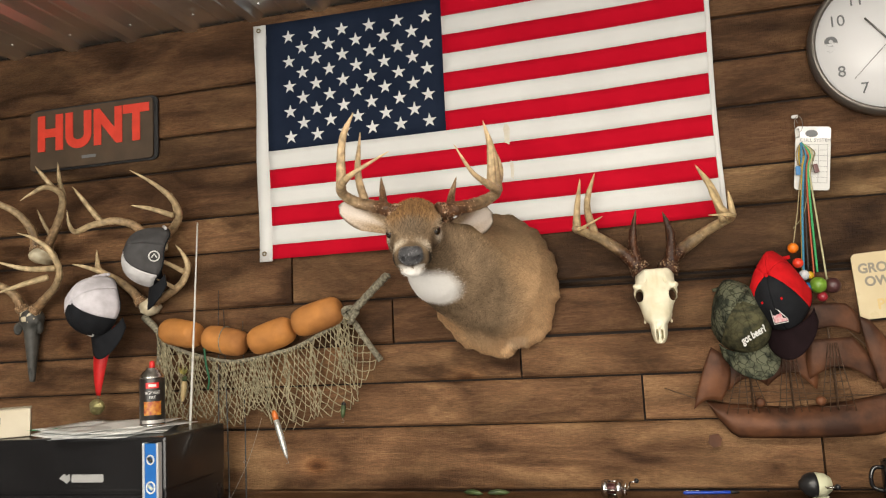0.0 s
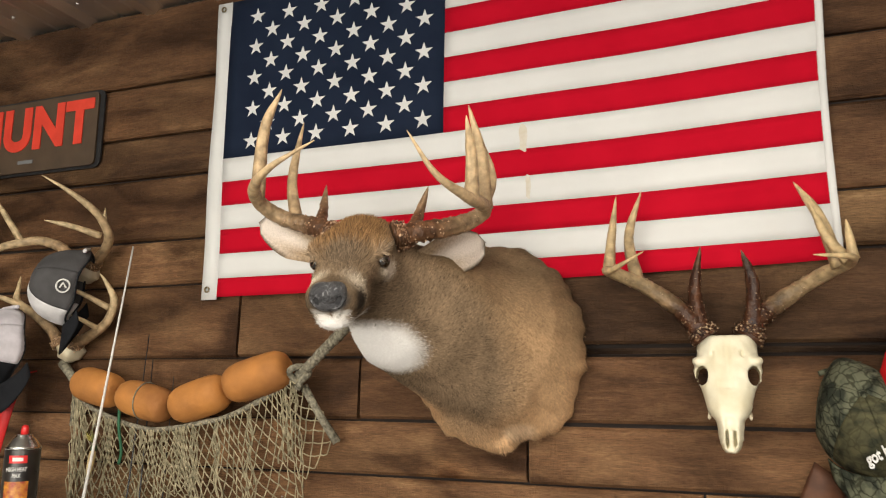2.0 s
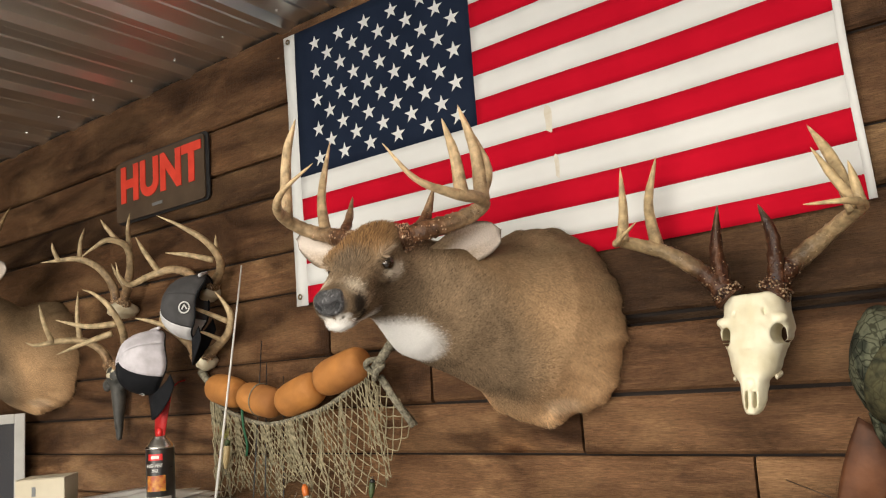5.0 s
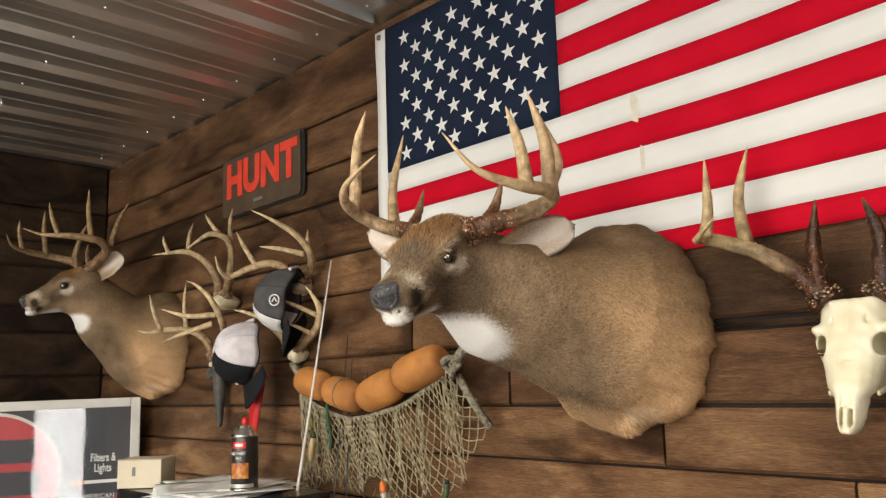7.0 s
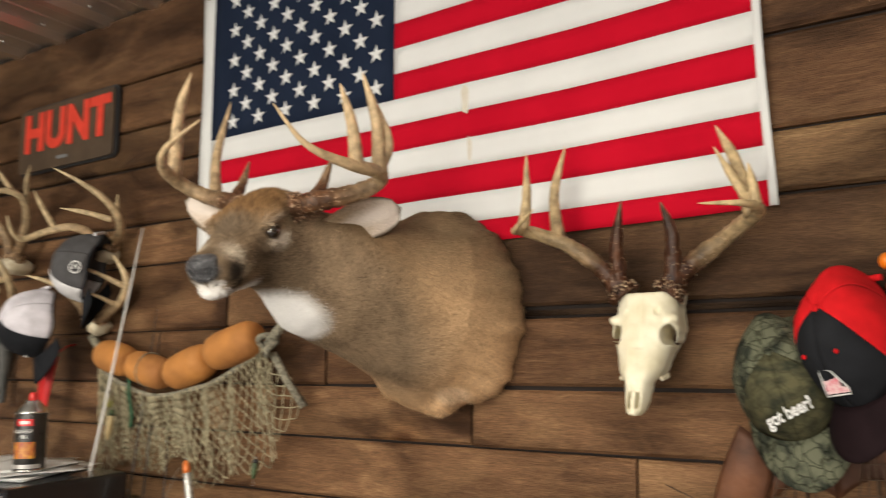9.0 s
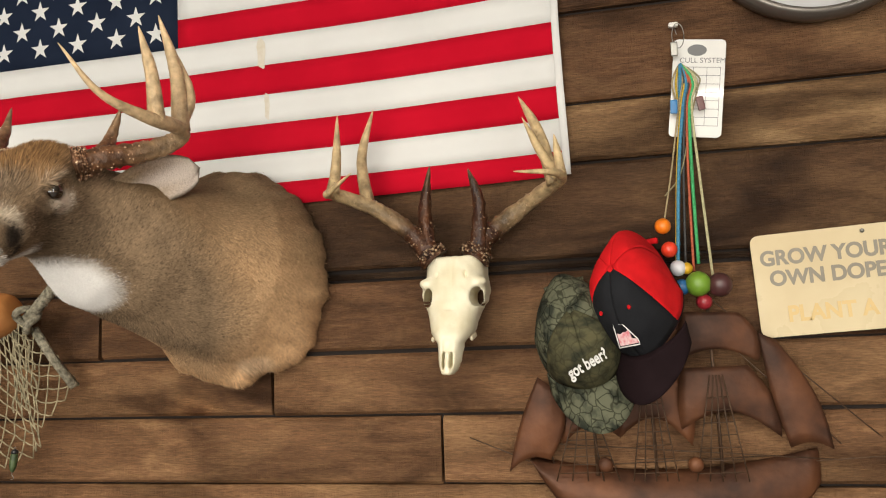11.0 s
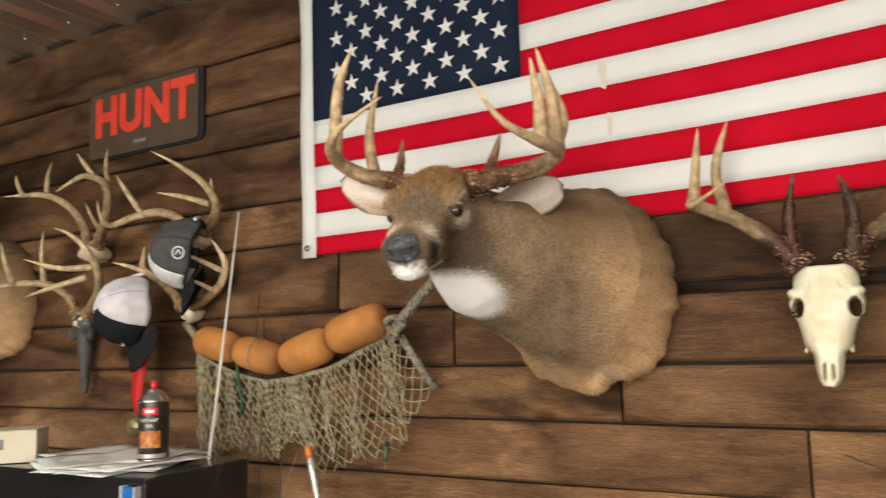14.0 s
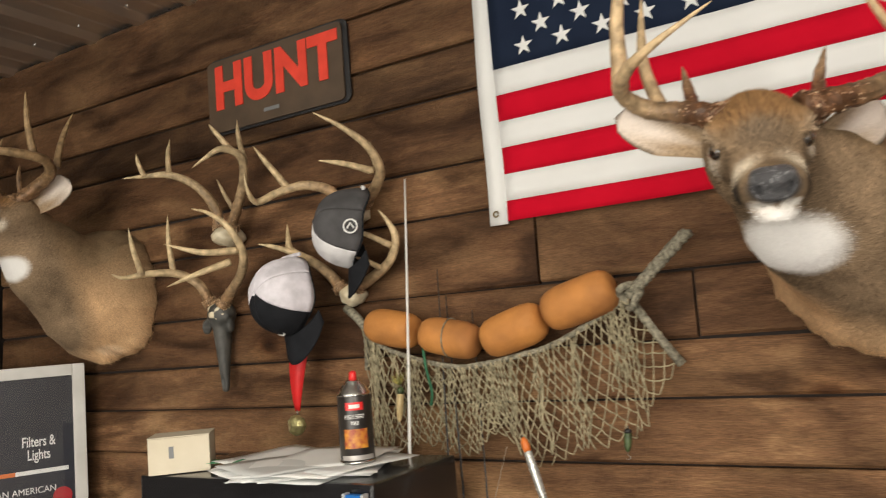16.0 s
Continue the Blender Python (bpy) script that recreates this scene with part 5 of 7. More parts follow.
# ---- caps ----
def cap(name, label, m, front, back, brim, split=0.0, pinch=0.0, rim_white=None):
    """A baseball cap, crown up +z, peak towards -y, about the middle of its open rim."""
    top = empty(name, label, "cap", "hanging caps", m=m)
    RX, RY, H = 0.083, 0.094, 0.108

    def dome(a, t):
        """a round from the front, t from the rim to the top."""
        ph = t * math.pi / 2
        w = math.cos(ph) ** 0.72
        flat = 1 - 0.04 * math.sin(3 * a) ** 2 * (0.3 + t)
        bulge = 1 + 0.05 * math.cos(a) * math.sin(2 * ph)
        x, y = RX * w * flat * math.sin(a), -RY * w * flat * bulge * math.cos(a)
        if y > 0:
            x, y = x * (1 - pinch * min(1, y / RY) ** 0.8), y * (1 + 0.35 * pinch)
        return (x, y, H * math.sin(ph) ** 0.95 * (1 + 0.05 * math.cos(a) * math.cos(ph)) - 0.004 * math.sin(5 * a + 1) * (1 - t))

    def panel(nm, a0, a1, material, lab):
        V, F, na, nt = [], [], 14, 14
        for i in range(na + 1):
            for j in range(nt + 1):
                x, y, z = dome(a0 + (a1 - a0) * i / na, j / nt * 0.995)
                e = 0.0012 * abs(math.sin(math.pi * i / na)) ** 0.4
                V.append((x * (1 + e * 8), y * (1 + e * 8), z + e))
        for i in range(na):
            for j in range(nt):
                k = i * (nt + 1) + j
                F.append((k, k + nt + 1, k + nt + 2, k + 1))
        ob = raw(nm, V, F, material, top, lab)
        md = ob.modifiers.new("thick", "SOLIDIFY")
        md.thickness = 0.0016
        return ob

    for i in range(6):
        a0 = -math.pi + i * math.pi / 3
        mid = a0 + math.pi / 6
        isf = abs(mid) < math.pi / 3 + split
        panel("crown_panel", a0, a0 + math.pi / 3, front if isf else back, "front crown panel" if isf else "rear crown panel")
    ball("button", 0.006, back, top, "cloth top button", Matrix.Translation((0, -0.003, H + 0.001)), 2, (1, 1, 0.5))
    # peak: curved sheet, stitched rows
    V, F, na, nr = [], [], 22, 7
    for i in range(na + 1):
        a = -1.15 + 2.3 * i / na
        x0, y0, _ = dome(a, 0.0)
        for j in range(nr + 1):
            t = j / nr
            reach = 0.070 * math.cos(a * 1.18) ** 0.55
            x = x0 * (1 + 0.03 * t)
            y = y0 - reach * t
            z = 0.004 - 0.030 * (x / RX) ** 2 - 0.012 * t + 0.003
            V.append((x, y, z))
    for i in range(na):
        for j in range(nr):
            k = i * (nr + 1) + j
            F.append((k, k + nr + 1, k + nr + 2, k + 1))
    pk = raw("peak", V, F, brim, top, "curved stitched peak")
    md = pk.modifiers.new("thick", "SOLIDIFY")
    md.thickness = 0.0035
    thread = mat("peak_thread", (0.150, 0.060, 0.070), 0.7)
    for j in range(1, 6):
        row = [tuple(np.array(V[i * (nr + 1) + j]) + (0, 0, 0.0025)) for i in range(2, na - 1)]
        tubes("stitch_row", [(row, 0.0007)], thread, top, "row of stitching", 4)
    # sweatband edge and strap
    band = [dome(a, 0.0) for a in np.linspace(-math.pi, math.pi, 40)]
    tubes("rim_band", [([(x * 0.985, y * 0.985, z) for x, y, z in band], 0.0028)], brim, top, "rim binding", 6)
    strap = [(0.05 * math.sin(a), 0.092 + 0.004 * math.cos(a), 0.012) for a in np.linspace(-0.9, 0.9, 9)]
    tubes("strap", [(strap, 0.005)], rim_white or back, top, "rear strap", 6)
    return top, dome


HANG = lambda x, y, z, roll, tip, yaw=0: pose(x, y, z) @ pose(0, 0, 0, 0, 0, yaw) @ pose(0, 0, 0, 0, roll, 0) @ pose(0, 0, 0, 90 + tip)


def cloth(name, c, d=0.75, scale=30, rough=0.85):
    return mat(name, c, rough, dark=tuple(x * d for x in c), scale=scale, bump=0.3, bscale=700, spec=0.15)


C_WHITE, C_BLACK, C_GREY = cloth("cap_white_mesh", (0.72, 0.69, 0.74)), cloth("cap_black", (0.014, 0.015, 0.018)), cloth("cap_grey", (0.085, 0.083, 0.085))
C_RED, C_RED2 = cloth("cap_red_mesh", (0.62, 0.010, 0.014)), cloth("cap_maroon_peak", (0.011, 0.0045, 0.006))
C_WHITE2 = cloth("cap_white_twill", (0.68, 0.67, 0.68))
CAMO = mat("camouflage_cloth", (0.115, 0.120, 0.080), 0.9, spec=0.1, dark=(0.030, 0.034, 0.025), scale=30, stretch=(1, 1, 1.8), bump=0.2, bscale=600, detail=8, lo=0.42, hi=0.56)
CAMO_OLIVE = mat("camouflage_olive", (0.095, 0.088, 0.046), 0.9, spec=0.1, dark=(0.032, 0.034, 0.022), scale=34, stretch=(1, 2, 1), bump=0.2, bscale=600)
for m_ in (CAMO, CAMO_OLIVE):
    N, L = m_.node_tree.nodes, m_.node_tree.links
    old = N["Principled BSDF"].inputs["Base Color"].links[0].from_socket
    tc, nz, vo, rp, mx = N.new("ShaderNodeTexCoord"), N.new("ShaderNodeTexNoise"), N.new("ShaderNodeTexVoronoi"), N.new("ShaderNodeValToRGB"), N.new("ShaderNodeMix")
    nz.inputs["Scale"].default_value = 30
    add = N.new("ShaderNodeVectorMath")
    add.operation = "MULTIPLY_ADD"
    add.inputs[1].default_value = (0.03, 0.03, 0.03)
    L.new(tc.outputs["Object"], nz.inputs["Vector"])
    L.new(nz.outputs["Color"], add.inputs[0])
    L.new(tc.outputs["Object"], add.inputs[2])
    vo.feature = "DISTANCE_TO_EDGE"
    vo.inputs["Scale"].default_value = 55
    L.new(add.outputs[0], vo.inputs["Vector"])
    L.new(vo.outputs["Distance"], rp.inputs[0])
    rp.color_ramp.elements[0].position, rp.color_ramp.elements[0].color = 0.02, (0.25, 0.25, 0.22, 1)
    rp.color_ramp.elements[1].position, rp.color_ramp.elements[1].color = 0.09, (1, 1, 1, 1)
    mx.data_type, mx.blend_type = "RGBA", "MULTIPLY"
    mx.inputs[0].default_value = 0.85 if m_ is CAMO else 0.35
    L.new(old, mx.inputs[6])
    L.new(rp.outputs[0], mx.inputs[7])
    L.new(mx.outputs[2], N["Principled BSDF"].inputs["Base Color"])
STITCH = mat("white_embroidery", (0.74, 0.74, 0.72), 0.7)


def emblem_disc(top, m, r, material, name="emblem", lab="round white emblem"):
    ring = [(r * math.cos(a), -0.001, r * math.sin(a)) for a in np.linspace(0, 2 * math.pi, 26)]
    ob = tubes(name, [(ring, r * 0.14), ([(-r * 0.5, -0.001, -r * 0.3), (0, -0.001, r * 0.5), (r * 0.5, -0.001, -r * 0.3)], r * 0.16)], material, top, lab, 5)
    ob.matrix_basis = m


t1, dm = cap("trucker_cap", "white mesh trucker cap with black front hung peak down", HANG(-1.606, 2.066, 1.690, -2, -6, -16), C_BLACK, C_WHITE, C_BLACK)
emblem_disc(t1, pose(0.0, -0.088, 0.040, -28), 0.014, STITCH, "emblem", "pale stitched emblem")
t2, dm = cap("baseball_cap", "grey cap with white front panel and round emblem", HANG(-1.412, 2.085, 1.828, 12, -14, -52), C_WHITE2, C_GREY, C_BLACK, rim_white=C_WHITE2)
side = min((t2.matrix_basis @ v.co for ob in t2.children if ob.name.startswith("crown_panel") for v in ob.data.vertices), key=lambda p: (p.x + 1.378) ** 2 + (p.z - 1.822) ** 2 + 0.02 * p.y)
emblem_disc(t2, t2.matrix_basis.inverted() @ pose(side.x + 0.003, side.y - 0.004, side.z, 0, 0, 25), 0.015, STITCH)
t3, dm = cap("camo_cap", "olive camouflage cap with white got beer lettering", HANG(0.262, 2.130, 1.545, -14, -28, 2) @ Matrix.Diagonal((0.90, 1.04, 1, 1)), CAMO_OLIVE, CAMO, CAMO, pinch=0.35)
words("lettering", "got beer?", 0.027, STITCH, t3, pose(0.002, -0.082, 0.078, -40, 0, 14), 0.0008, 0.72, 0.0006)
t4, dm = cap("trucker_cap", "red mesh cap with black front and embroidered emblem", HANG(0.368, 2.110, 1.600, -10, -30, -24) @ Matrix.Diagonal((0.83, 1.10, 1.02, 1)), C_BLACK, C_RED, C_RED2, pinch=0.52)
pinkm = mat("pink_embroidery", (0.60, 0.16, 0.20), 0.7, dark=(0.7, 0.55, 0.55), scale=160)
outline("emblem", [(-0.014, -0.016), (0.022, -0.016), (0.022, -0.010), (0.012, -0.008), (0.012, 0.004), (0.004, 0.014), (-0.010, 0.016), (-0.012, 0.002)], 0.002, pinkm, t4, "pink and white embroidered shape", pose(0.0, -0.085, 0.062, -38))
tubes("emblem_outline", [([(-0.016, -0.003, -0.018), (0.024, -0.003, -0.018), (0.024, -0.003, -0.010), (0.014, -0.003, 0.004), (0.006, -0.003, 0.016), (-0.012, -0.003, 0.019), (-0.014, -0.003, 0.0), (-0.016, -0.003, -0.018)], 0.0011)], STITCH, t4, "white embroidered outline", 5).matrix_basis = pose(0.0, -0.085, 0.062, -38)
for dx in (-0.028, 0.028):
    ball("eyelet", 0.0035, C_RED, t4, "red stitched eyelet", pose(dx, -0.062, 0.092), 2)


# ---- rusted ship ----
def ship():
    O = np.array((0.40, WALL - 0.012, 1.29))
    top = empty("ship_sculpture", "rusted sheet-metal sailing ship wall sculpture with rigging", "wall sculpture", at=tuple(O))
    rust = mat("rusted_steel", (0.150, 0.060, 0.027), 0.52, 0.15, spec=0.25, dark=(0.040, 0.018, 0.011), scale=11, detail=10, bump=0.35, bscale=60, rand=1)
    wire = mat("rusty_wire", (0.11, 0.06, 0.032), 0.6, 0.3, dark=(0.06, 0.035, 0.02), scale=60)
    # hull: bulged half shell
    V, F, n, k = [], [], 26, 9
    for i in range(n + 1):
        t = i / n
        x = 0.165 + 0.465 * t
        zt = 1.338 - 0.075 * math.sin(math.pi * t) * 0.35 + 0.012 * t
        keel = 1.335 - 0.088 * min(1, (t / 0.13)) ** 0.8 if t < 0.13 else 1.245 - 0.006 * math.sin(3 * t) + 0.05 * max(0, (t - 0.85) / 0.15) ** 2
        wide = 0.050 * math.sin(math.pi * min(1, 0.12 + t * 0.85)) ** 0.5
        for j in range(k + 1):
            u = j / k
            V.append((x - O[0], -wide * math.sin(math.pi * (0.12 + 0.62 * u)) + 0.008, zt + (keel - zt) * u - O[2]))
    for i in range(n):
        for j in range(k):
            a = i * (k + 1) + j
            F.append((a, a + 1, a + k + 2, a + k + 1))
    h = raw("hull", V, F, rust, top, "rust-brown curved hull")
    md = h.modifiers.new("thick", "SOLIDIFY")
    md.thickness = 0.003

    def sail(name, tl, tr, br, bl, bulge, lift, notch=0.0):
        """A bellied sheet between four corners (x, z)."""
        V, F, n = [], [], 10
        for i in range(n + 1):
            for j in range(n + 1):
                u, v = i / n, j / n
                x = (tl[0] * (1 - u) + tr[0] * u) * (1 - v) + (bl[0] * (1 - u) + br[0] * u) * v + 0.016 * u * math.sin(math.pi * v) - 0.006 * (1 - u) * math.sin(math.pi * v)
                z = (tl[1] * (1 - u) + tr[1] * u) * (1 - v) + (bl[1] * (1 - u) + br[1] * u) * v + 0.9 * notch * math.sin(math.pi * u) * v ** 1.5
                y = -lift - 0.34 * bulge * math.sin(math.pi * (0.15 + 0.85 * u)) * math.sin(math.pi * (0.15 + 0.7 * v))
                V.append((x - O[0], y, z - O[2]))
        for i in range(n):
            for j in range(n):
                a = i * (n + 1) + j
                F.append((a, a + n + 1, a + n + 2, a + 1))
        ob = raw(name, V, F, rust, top, "bellied rusted metal sail")
        m_ = ob.modifiers.new("thick", "SOLIDIFY")
        m_.thickness = 0.002

    sail("sail", (0.186, 1.478), (0.222, 1.452), (0.200, 1.338), (0.130, 1.318), 0.030, 0.030, 0.016)
    sail("sail", (0.432, 1.578), (0.520, 1.574), (0.546, 1.494), (0.420, 1.500), 0.030, 0.026, 0.022)
    sail("sail", (0.424, 1.486), (0.528, 1.488), (0.572, 1.372), (0.418, 1.386), 0.036, 0.026, 0.040)
    sail("sail", (0.548, 1.540), (0.572, 1.528), (0.648, 1.352), (0.584, 1.356), 0.030, 0.026, 0.012)
    sail("sail", (0.330, 1.600), (0.418, 1.600), (0.428, 1.505), (0.320, 1.505), 0.024, 0.018, 0.03)
    sail("sail", (0.322, 1.482), (0.412, 1.482), (0.434, 1.358), (0.318, 1.372), 0.030, 0.020, 0.045)
    sail("sail", (0.228, 1.470), (0.312, 1.470), (0.318, 1.372), (0.222, 1.362), 0.028, 0.016, 0.03)
    L = lambda *p: [(x - O[0], y, z - O[2]) for x, y, z in p]
    for x, zt in ((0.275, 1.64), (0.372, 1.66), (0.476, 1.62)):
        tubes("mast", [(L((x - 0.004, -0.022, zt), (x + 0.003, -0.024, 1.31)), 0.0028)], wire, top, "thin mast rod", 6)
    for cx, half, zt in ((0.262, 0.052, 1.43), (0.372, 0.036, 1.49), (0.476, 0.040, 1.475)):
        for k in range(5):
            u = -1 + 2 * k / 4
            tubes("shroud", [(L((cx + u * half * 0.25, -0.045, zt), (cx + u * half, -0.042, 1.305)), 0.0012)], wire, top, "", 5)
        for k in range(7):
            z = 1.318 + (zt - 1.335) * k / 7
            w = half * (1 - 0.75 * (z - 1.305) / (zt - 1.305))
            tubes("ratline", [(L((cx - w, -0.0445, z), (cx + w, -0.0445, z + 0.002)), 0.0009)], wire, top, "", 5)
    for a, b in (((0.20, 1.365), (0.66, 1.335)), ((0.20, 1.365), (0.205, 1.33)), ((0.165, 1.335), (0.06, 1.375)), ((0.62, 1.335), (0.78, 1.345)), ((0.476, 1.60), (0.72, 1.37)), ((0.476, 1.55), (0.66, 1.36)), ((0.30, 1.33), (0.56, 1.342))):
        tubes("stay", [(L((a[0], -0.03, a[1]), (b[0], -0.022, b[1])), 0.0011)], wire, top, "thin rigging wire", 5)
    for x in (0.292, 0.435):
        ball("cannon_knob", 0.013, rust, top, "round rusted knob", Matrix.Translation((x - O[0], -0.05, 1.333 - O[2])), 2, (1, 0.7, 1))
    outline("rudder", [(-0.014, 0.016), (0.008, 0.02), (0.017, 0.008), (0.012, -0.012), (-0.006, -0.016), (-0.018, -0.004)], 0.003, rust, top, "small rusted rudder plate", Matrix.Translation((0.178 - O[0], -0.01, 1.232 - O[2])))


ship()


# ---- net with floats ----
def net():
    O = np.array((-1.12, WALL - 0.012, 1.56))
    top = empty("fishing_net", "old tan fishing net with four orange foam floats and lures", "fishing net", at=tuple(O))
    twine = mat("net_twine", (0.43, 0.375, 0.24), 0.85, dark=(0.24, 0.21, 0.13), scale=60)
    rope = mat("net_rope", (0.34, 0.31, 0.23), 0.9, spec=0.15, dark=(0.13, 0.12, 0.09), scale=120, bump=0.8, bscale=300)
    foam = mat("orange_foam", (0.54, 0.225, 0.050), 0.75, dark=(0.30, 0.120, 0.030), scale=9, detail=9, bump=0.45, bscale=70, rand=1)
    edge = spline([(-1.470, 2.150, 1.600), (-1.40, 2.125, 1.553), (-1.30, 2.115, 1.520), (-1.20, 2.110, 1.500), (-1.135, 2.115, 1.503), (-1.06, 2.105, 1.515), (-0.97, 2.105, 1.535), (-0.88, 2.11, 1.578), (-0.805, 2.112, 1.622)], 10)
    tubes("head_rope", [(edge - O, 0.0062)], rope, top, "grey head rope", 7, 0.25)
    tail = spline([(-0.805, 2.112, 1.622), (-0.775, 2.105, 1.645), (-0.735, 2.10, 1.68), (-0.683, 2.096, 1.724)], 10)
    for ph in (0, 2.1, 4.2):
        br = [p - O + np.array((0.006 * math.sin(i * 0.9 + ph), 0.006 * math.cos(i * 0.9 + ph), 0.004 * math.cos(i * 0.9 + ph))) for i, p in enumerate(tail)]
        tubes("braid_strand", [(br, 0.0088)], rope, top, "braided rope tail", 6, 0.2)
    knot = [np.array((-0.803 + 0.016 * math.cos(a) * (1 + 0.3 * math.sin(3 * a)), 2.105 + 0.012 * math.sin(2 * a), 1.618 + 0.022 * math.sin(a))) - O for a in np.linspace(0, 9, 30)]
    tubes("knot", [(knot, 0.0075)], rope, top, "rope knot", 6, 0.2)
    tubes("stick", [(np.array([(-0.80, 2.12, 1.60), (-0.765, 2.13, 1.54), (-0.729, 2.145, 1.482)]) - O, [0.009, 0.0085, 0.010])], rope, top, "rope-wrapped stick", 7, 0.25)
    tubes("stick", [(np.array([(-1.465, 2.15, 1.60), (-1.49, 2.155, 1.625), (-1.525, 2.16, 1.652)]) - O, [0.009, 0.011, 0.012])], rope, top, "grey stick end", 7, 0.2)
    tubes("stick", [(np.array([(-1.465, 2.15, 1.59), (-1.468, 2.155, 1.55), (-1.475, 2.16, 1.50)]) - O, [0.006, 0.006, 0.007])], rope, top, "hanging cord end", 7, 0.2)
    # floats
    fl = [((-1.437, 2.135, 1.607), (-1.298, 2.115, 1.580), 0.042), ((-1.280, 2.112, 1.578), (-1.140, 2.108, 1.548), 0.041), ((-1.122, 2.108, 1.550), (-0.985, 2.100, 1.590), 0.044), ((-0.978, 2.100, 1.597), (-0.830, 2.105, 1.640), 0.045)]
    for i, (a, b, r) in enumerate(fl):
        a, b = np.array(a), np.array(b)
        ts = np.array([0, 0.012, 0.05, 0.13, 0.25, 0.4, 0.5, 0.6, 0.75, 0.87, 0.95, 0.988, 1.0])
        prof = np.array([0.35, 0.58, 0.78, 0.92, 0.985, 1.0, 0.985 if i == 1 else 1.0, 1.0, 0.985, 0.92, 0.78, 0.58, 0.35]) * r
        p = [a + (b - a) * t - O for t in ts]
        v, f = tube(p, prof, 26, 0.015, 0, i)
        raw("float", v, f, foam, top, "worn orange foam float")
    ang = np.linspace(0, 6.2, 22)
    c0 = np.array((-1.208, 2.110, 1.563)) - O
    tubes("lashing", [([c0 + np.array((0.004 * math.sin(a), 0.0425 * math.cos(a), 0.0425 * math.sin(a))) for a in ang], 0.0016)], rope, top, "thin lashing cord", 5)
    # mesh
    rng = random.Random(8)
    NU, NV = 46, 12
    P = {}
    e = edge

    def drop(u):
        return 0.20 + 0.03 * math.sin(9 * u + 1) + 0.022 * math.sin(23 * u) - 0.03 * max(0, u - 0.8) / 0.2 + 0.055 * math.exp(-((u - 0.06) / 0.12) ** 2)

    for j in range(NV + 1):
        for i in range(NU + 1):
            u = (i + 0.5 * (j % 2)) / NU
            g = u + 0.016 * math.sin(2 * math.pi * 6 * u) * (1 - 0.4 * j / NV) + 0.007 * math.sin(41 * u + j * 0.3)
            g = min(1, max(0, g))
            k = g * (len(e) - 1)
            k0 = min(int(k), len(e) - 2)
            b = e[k0] + (e[k0 + 1] - e[k0]) * (k - k0)
            v = j / NV
            x = b[0] + 0.075 * v * u * u + 0.006 * rng.uniform(-1, 1) * v
            y = b[1] + (2.150 - b[1]) * v + 0.020 * math.sin(2 * math.pi * 6 * u + 1.2) * v * (1 - 0.3 * v) - 0.008
            z = b[2] - drop(u) * v ** 0.95 + 0.004 * rng.uniform(-1, 1) * v
            P[i, j] = np.array((x, min(y, WALL - 0.012), z)) - O
    items = []
    for j in range(NV):
        for i in range(NU + 1):
            for d in ((0, -1) if j % 2 == 0 else (0, 1)):
                if (i + d, j + 1) in P and rng.random() > 0.03:
                    a, b = P[i, j], P[i + d, j + 1]
                    items.append(([a, (a + b) / 2 + np.array((0, 0, -0.0015)), b], 0.0014))
    tagged(tubes("net_mesh", items, twine, top, "knotted tan net mesh", 4), kind="stuff")
    # twisted hanks where the net is gathered
    for u in (0.03, 0.08, 0.15, 0.21, 0.30, 0.345, 0.44, 0.50, 0.535, 0.60, 0.69, 0.80, 0.93, 0.97):
        k = e[int(u * (len(e) - 1))]
        for q in range(4):
            ln = drop(u) * rng.uniform(0.55, 1.0)
            w = [k + np.array((0.006 * math.sin(3 * t * 4 + q * 1.6) + 0.02 * t * (q - 1.5) / 2, 0.012 + 0.02 * t, -ln * t)) - O for t in np.linspace(0, 1, 12)]
            tubes("hank", [(w, 0.0021)], twine, top, "gathered net twine", 5, 0.3)
    return top, O


net_top, NO = net()


def lure(name, label, a, b, r, body, head):
    O = np.array(a)
    top = empty(name, label, "fishing lure", "lures on the net", at=tuple(a))
    d = np.array(b) - O
    tubes("body", [([d * 0.16, d * 0.22, d * 0.45, d * 0.75, d * 0.95, d], [r * 0.5, r * 0.9, r, r * 0.9, r * 0.55, r * 0.2])], body, top, "painted lure body", 9)
    tubes("head", [([d * 0.0, d * 0.05, d * 0.13, d * 0.2], [r * 0.4, r * 0.8, r * 0.95, r * 0.8])], head, top, "lure head", 9)
    hook = [d + np.array((0.004 * math.sin(t), -0.001, 0.004 * math.cos(t) - 0.010)) for t in np.linspace(0, 4, 10)]
    tubes("hook", [([d * 0.98, hook[0]], 0.0007), (hook, 0.0007)], DULL_METAL, top, "small wire hook", 5)
    ball("eye_ring", 0.0022, DULL_METAL, top, "", Matrix.Translation((0, 0, 0.003)), 1)


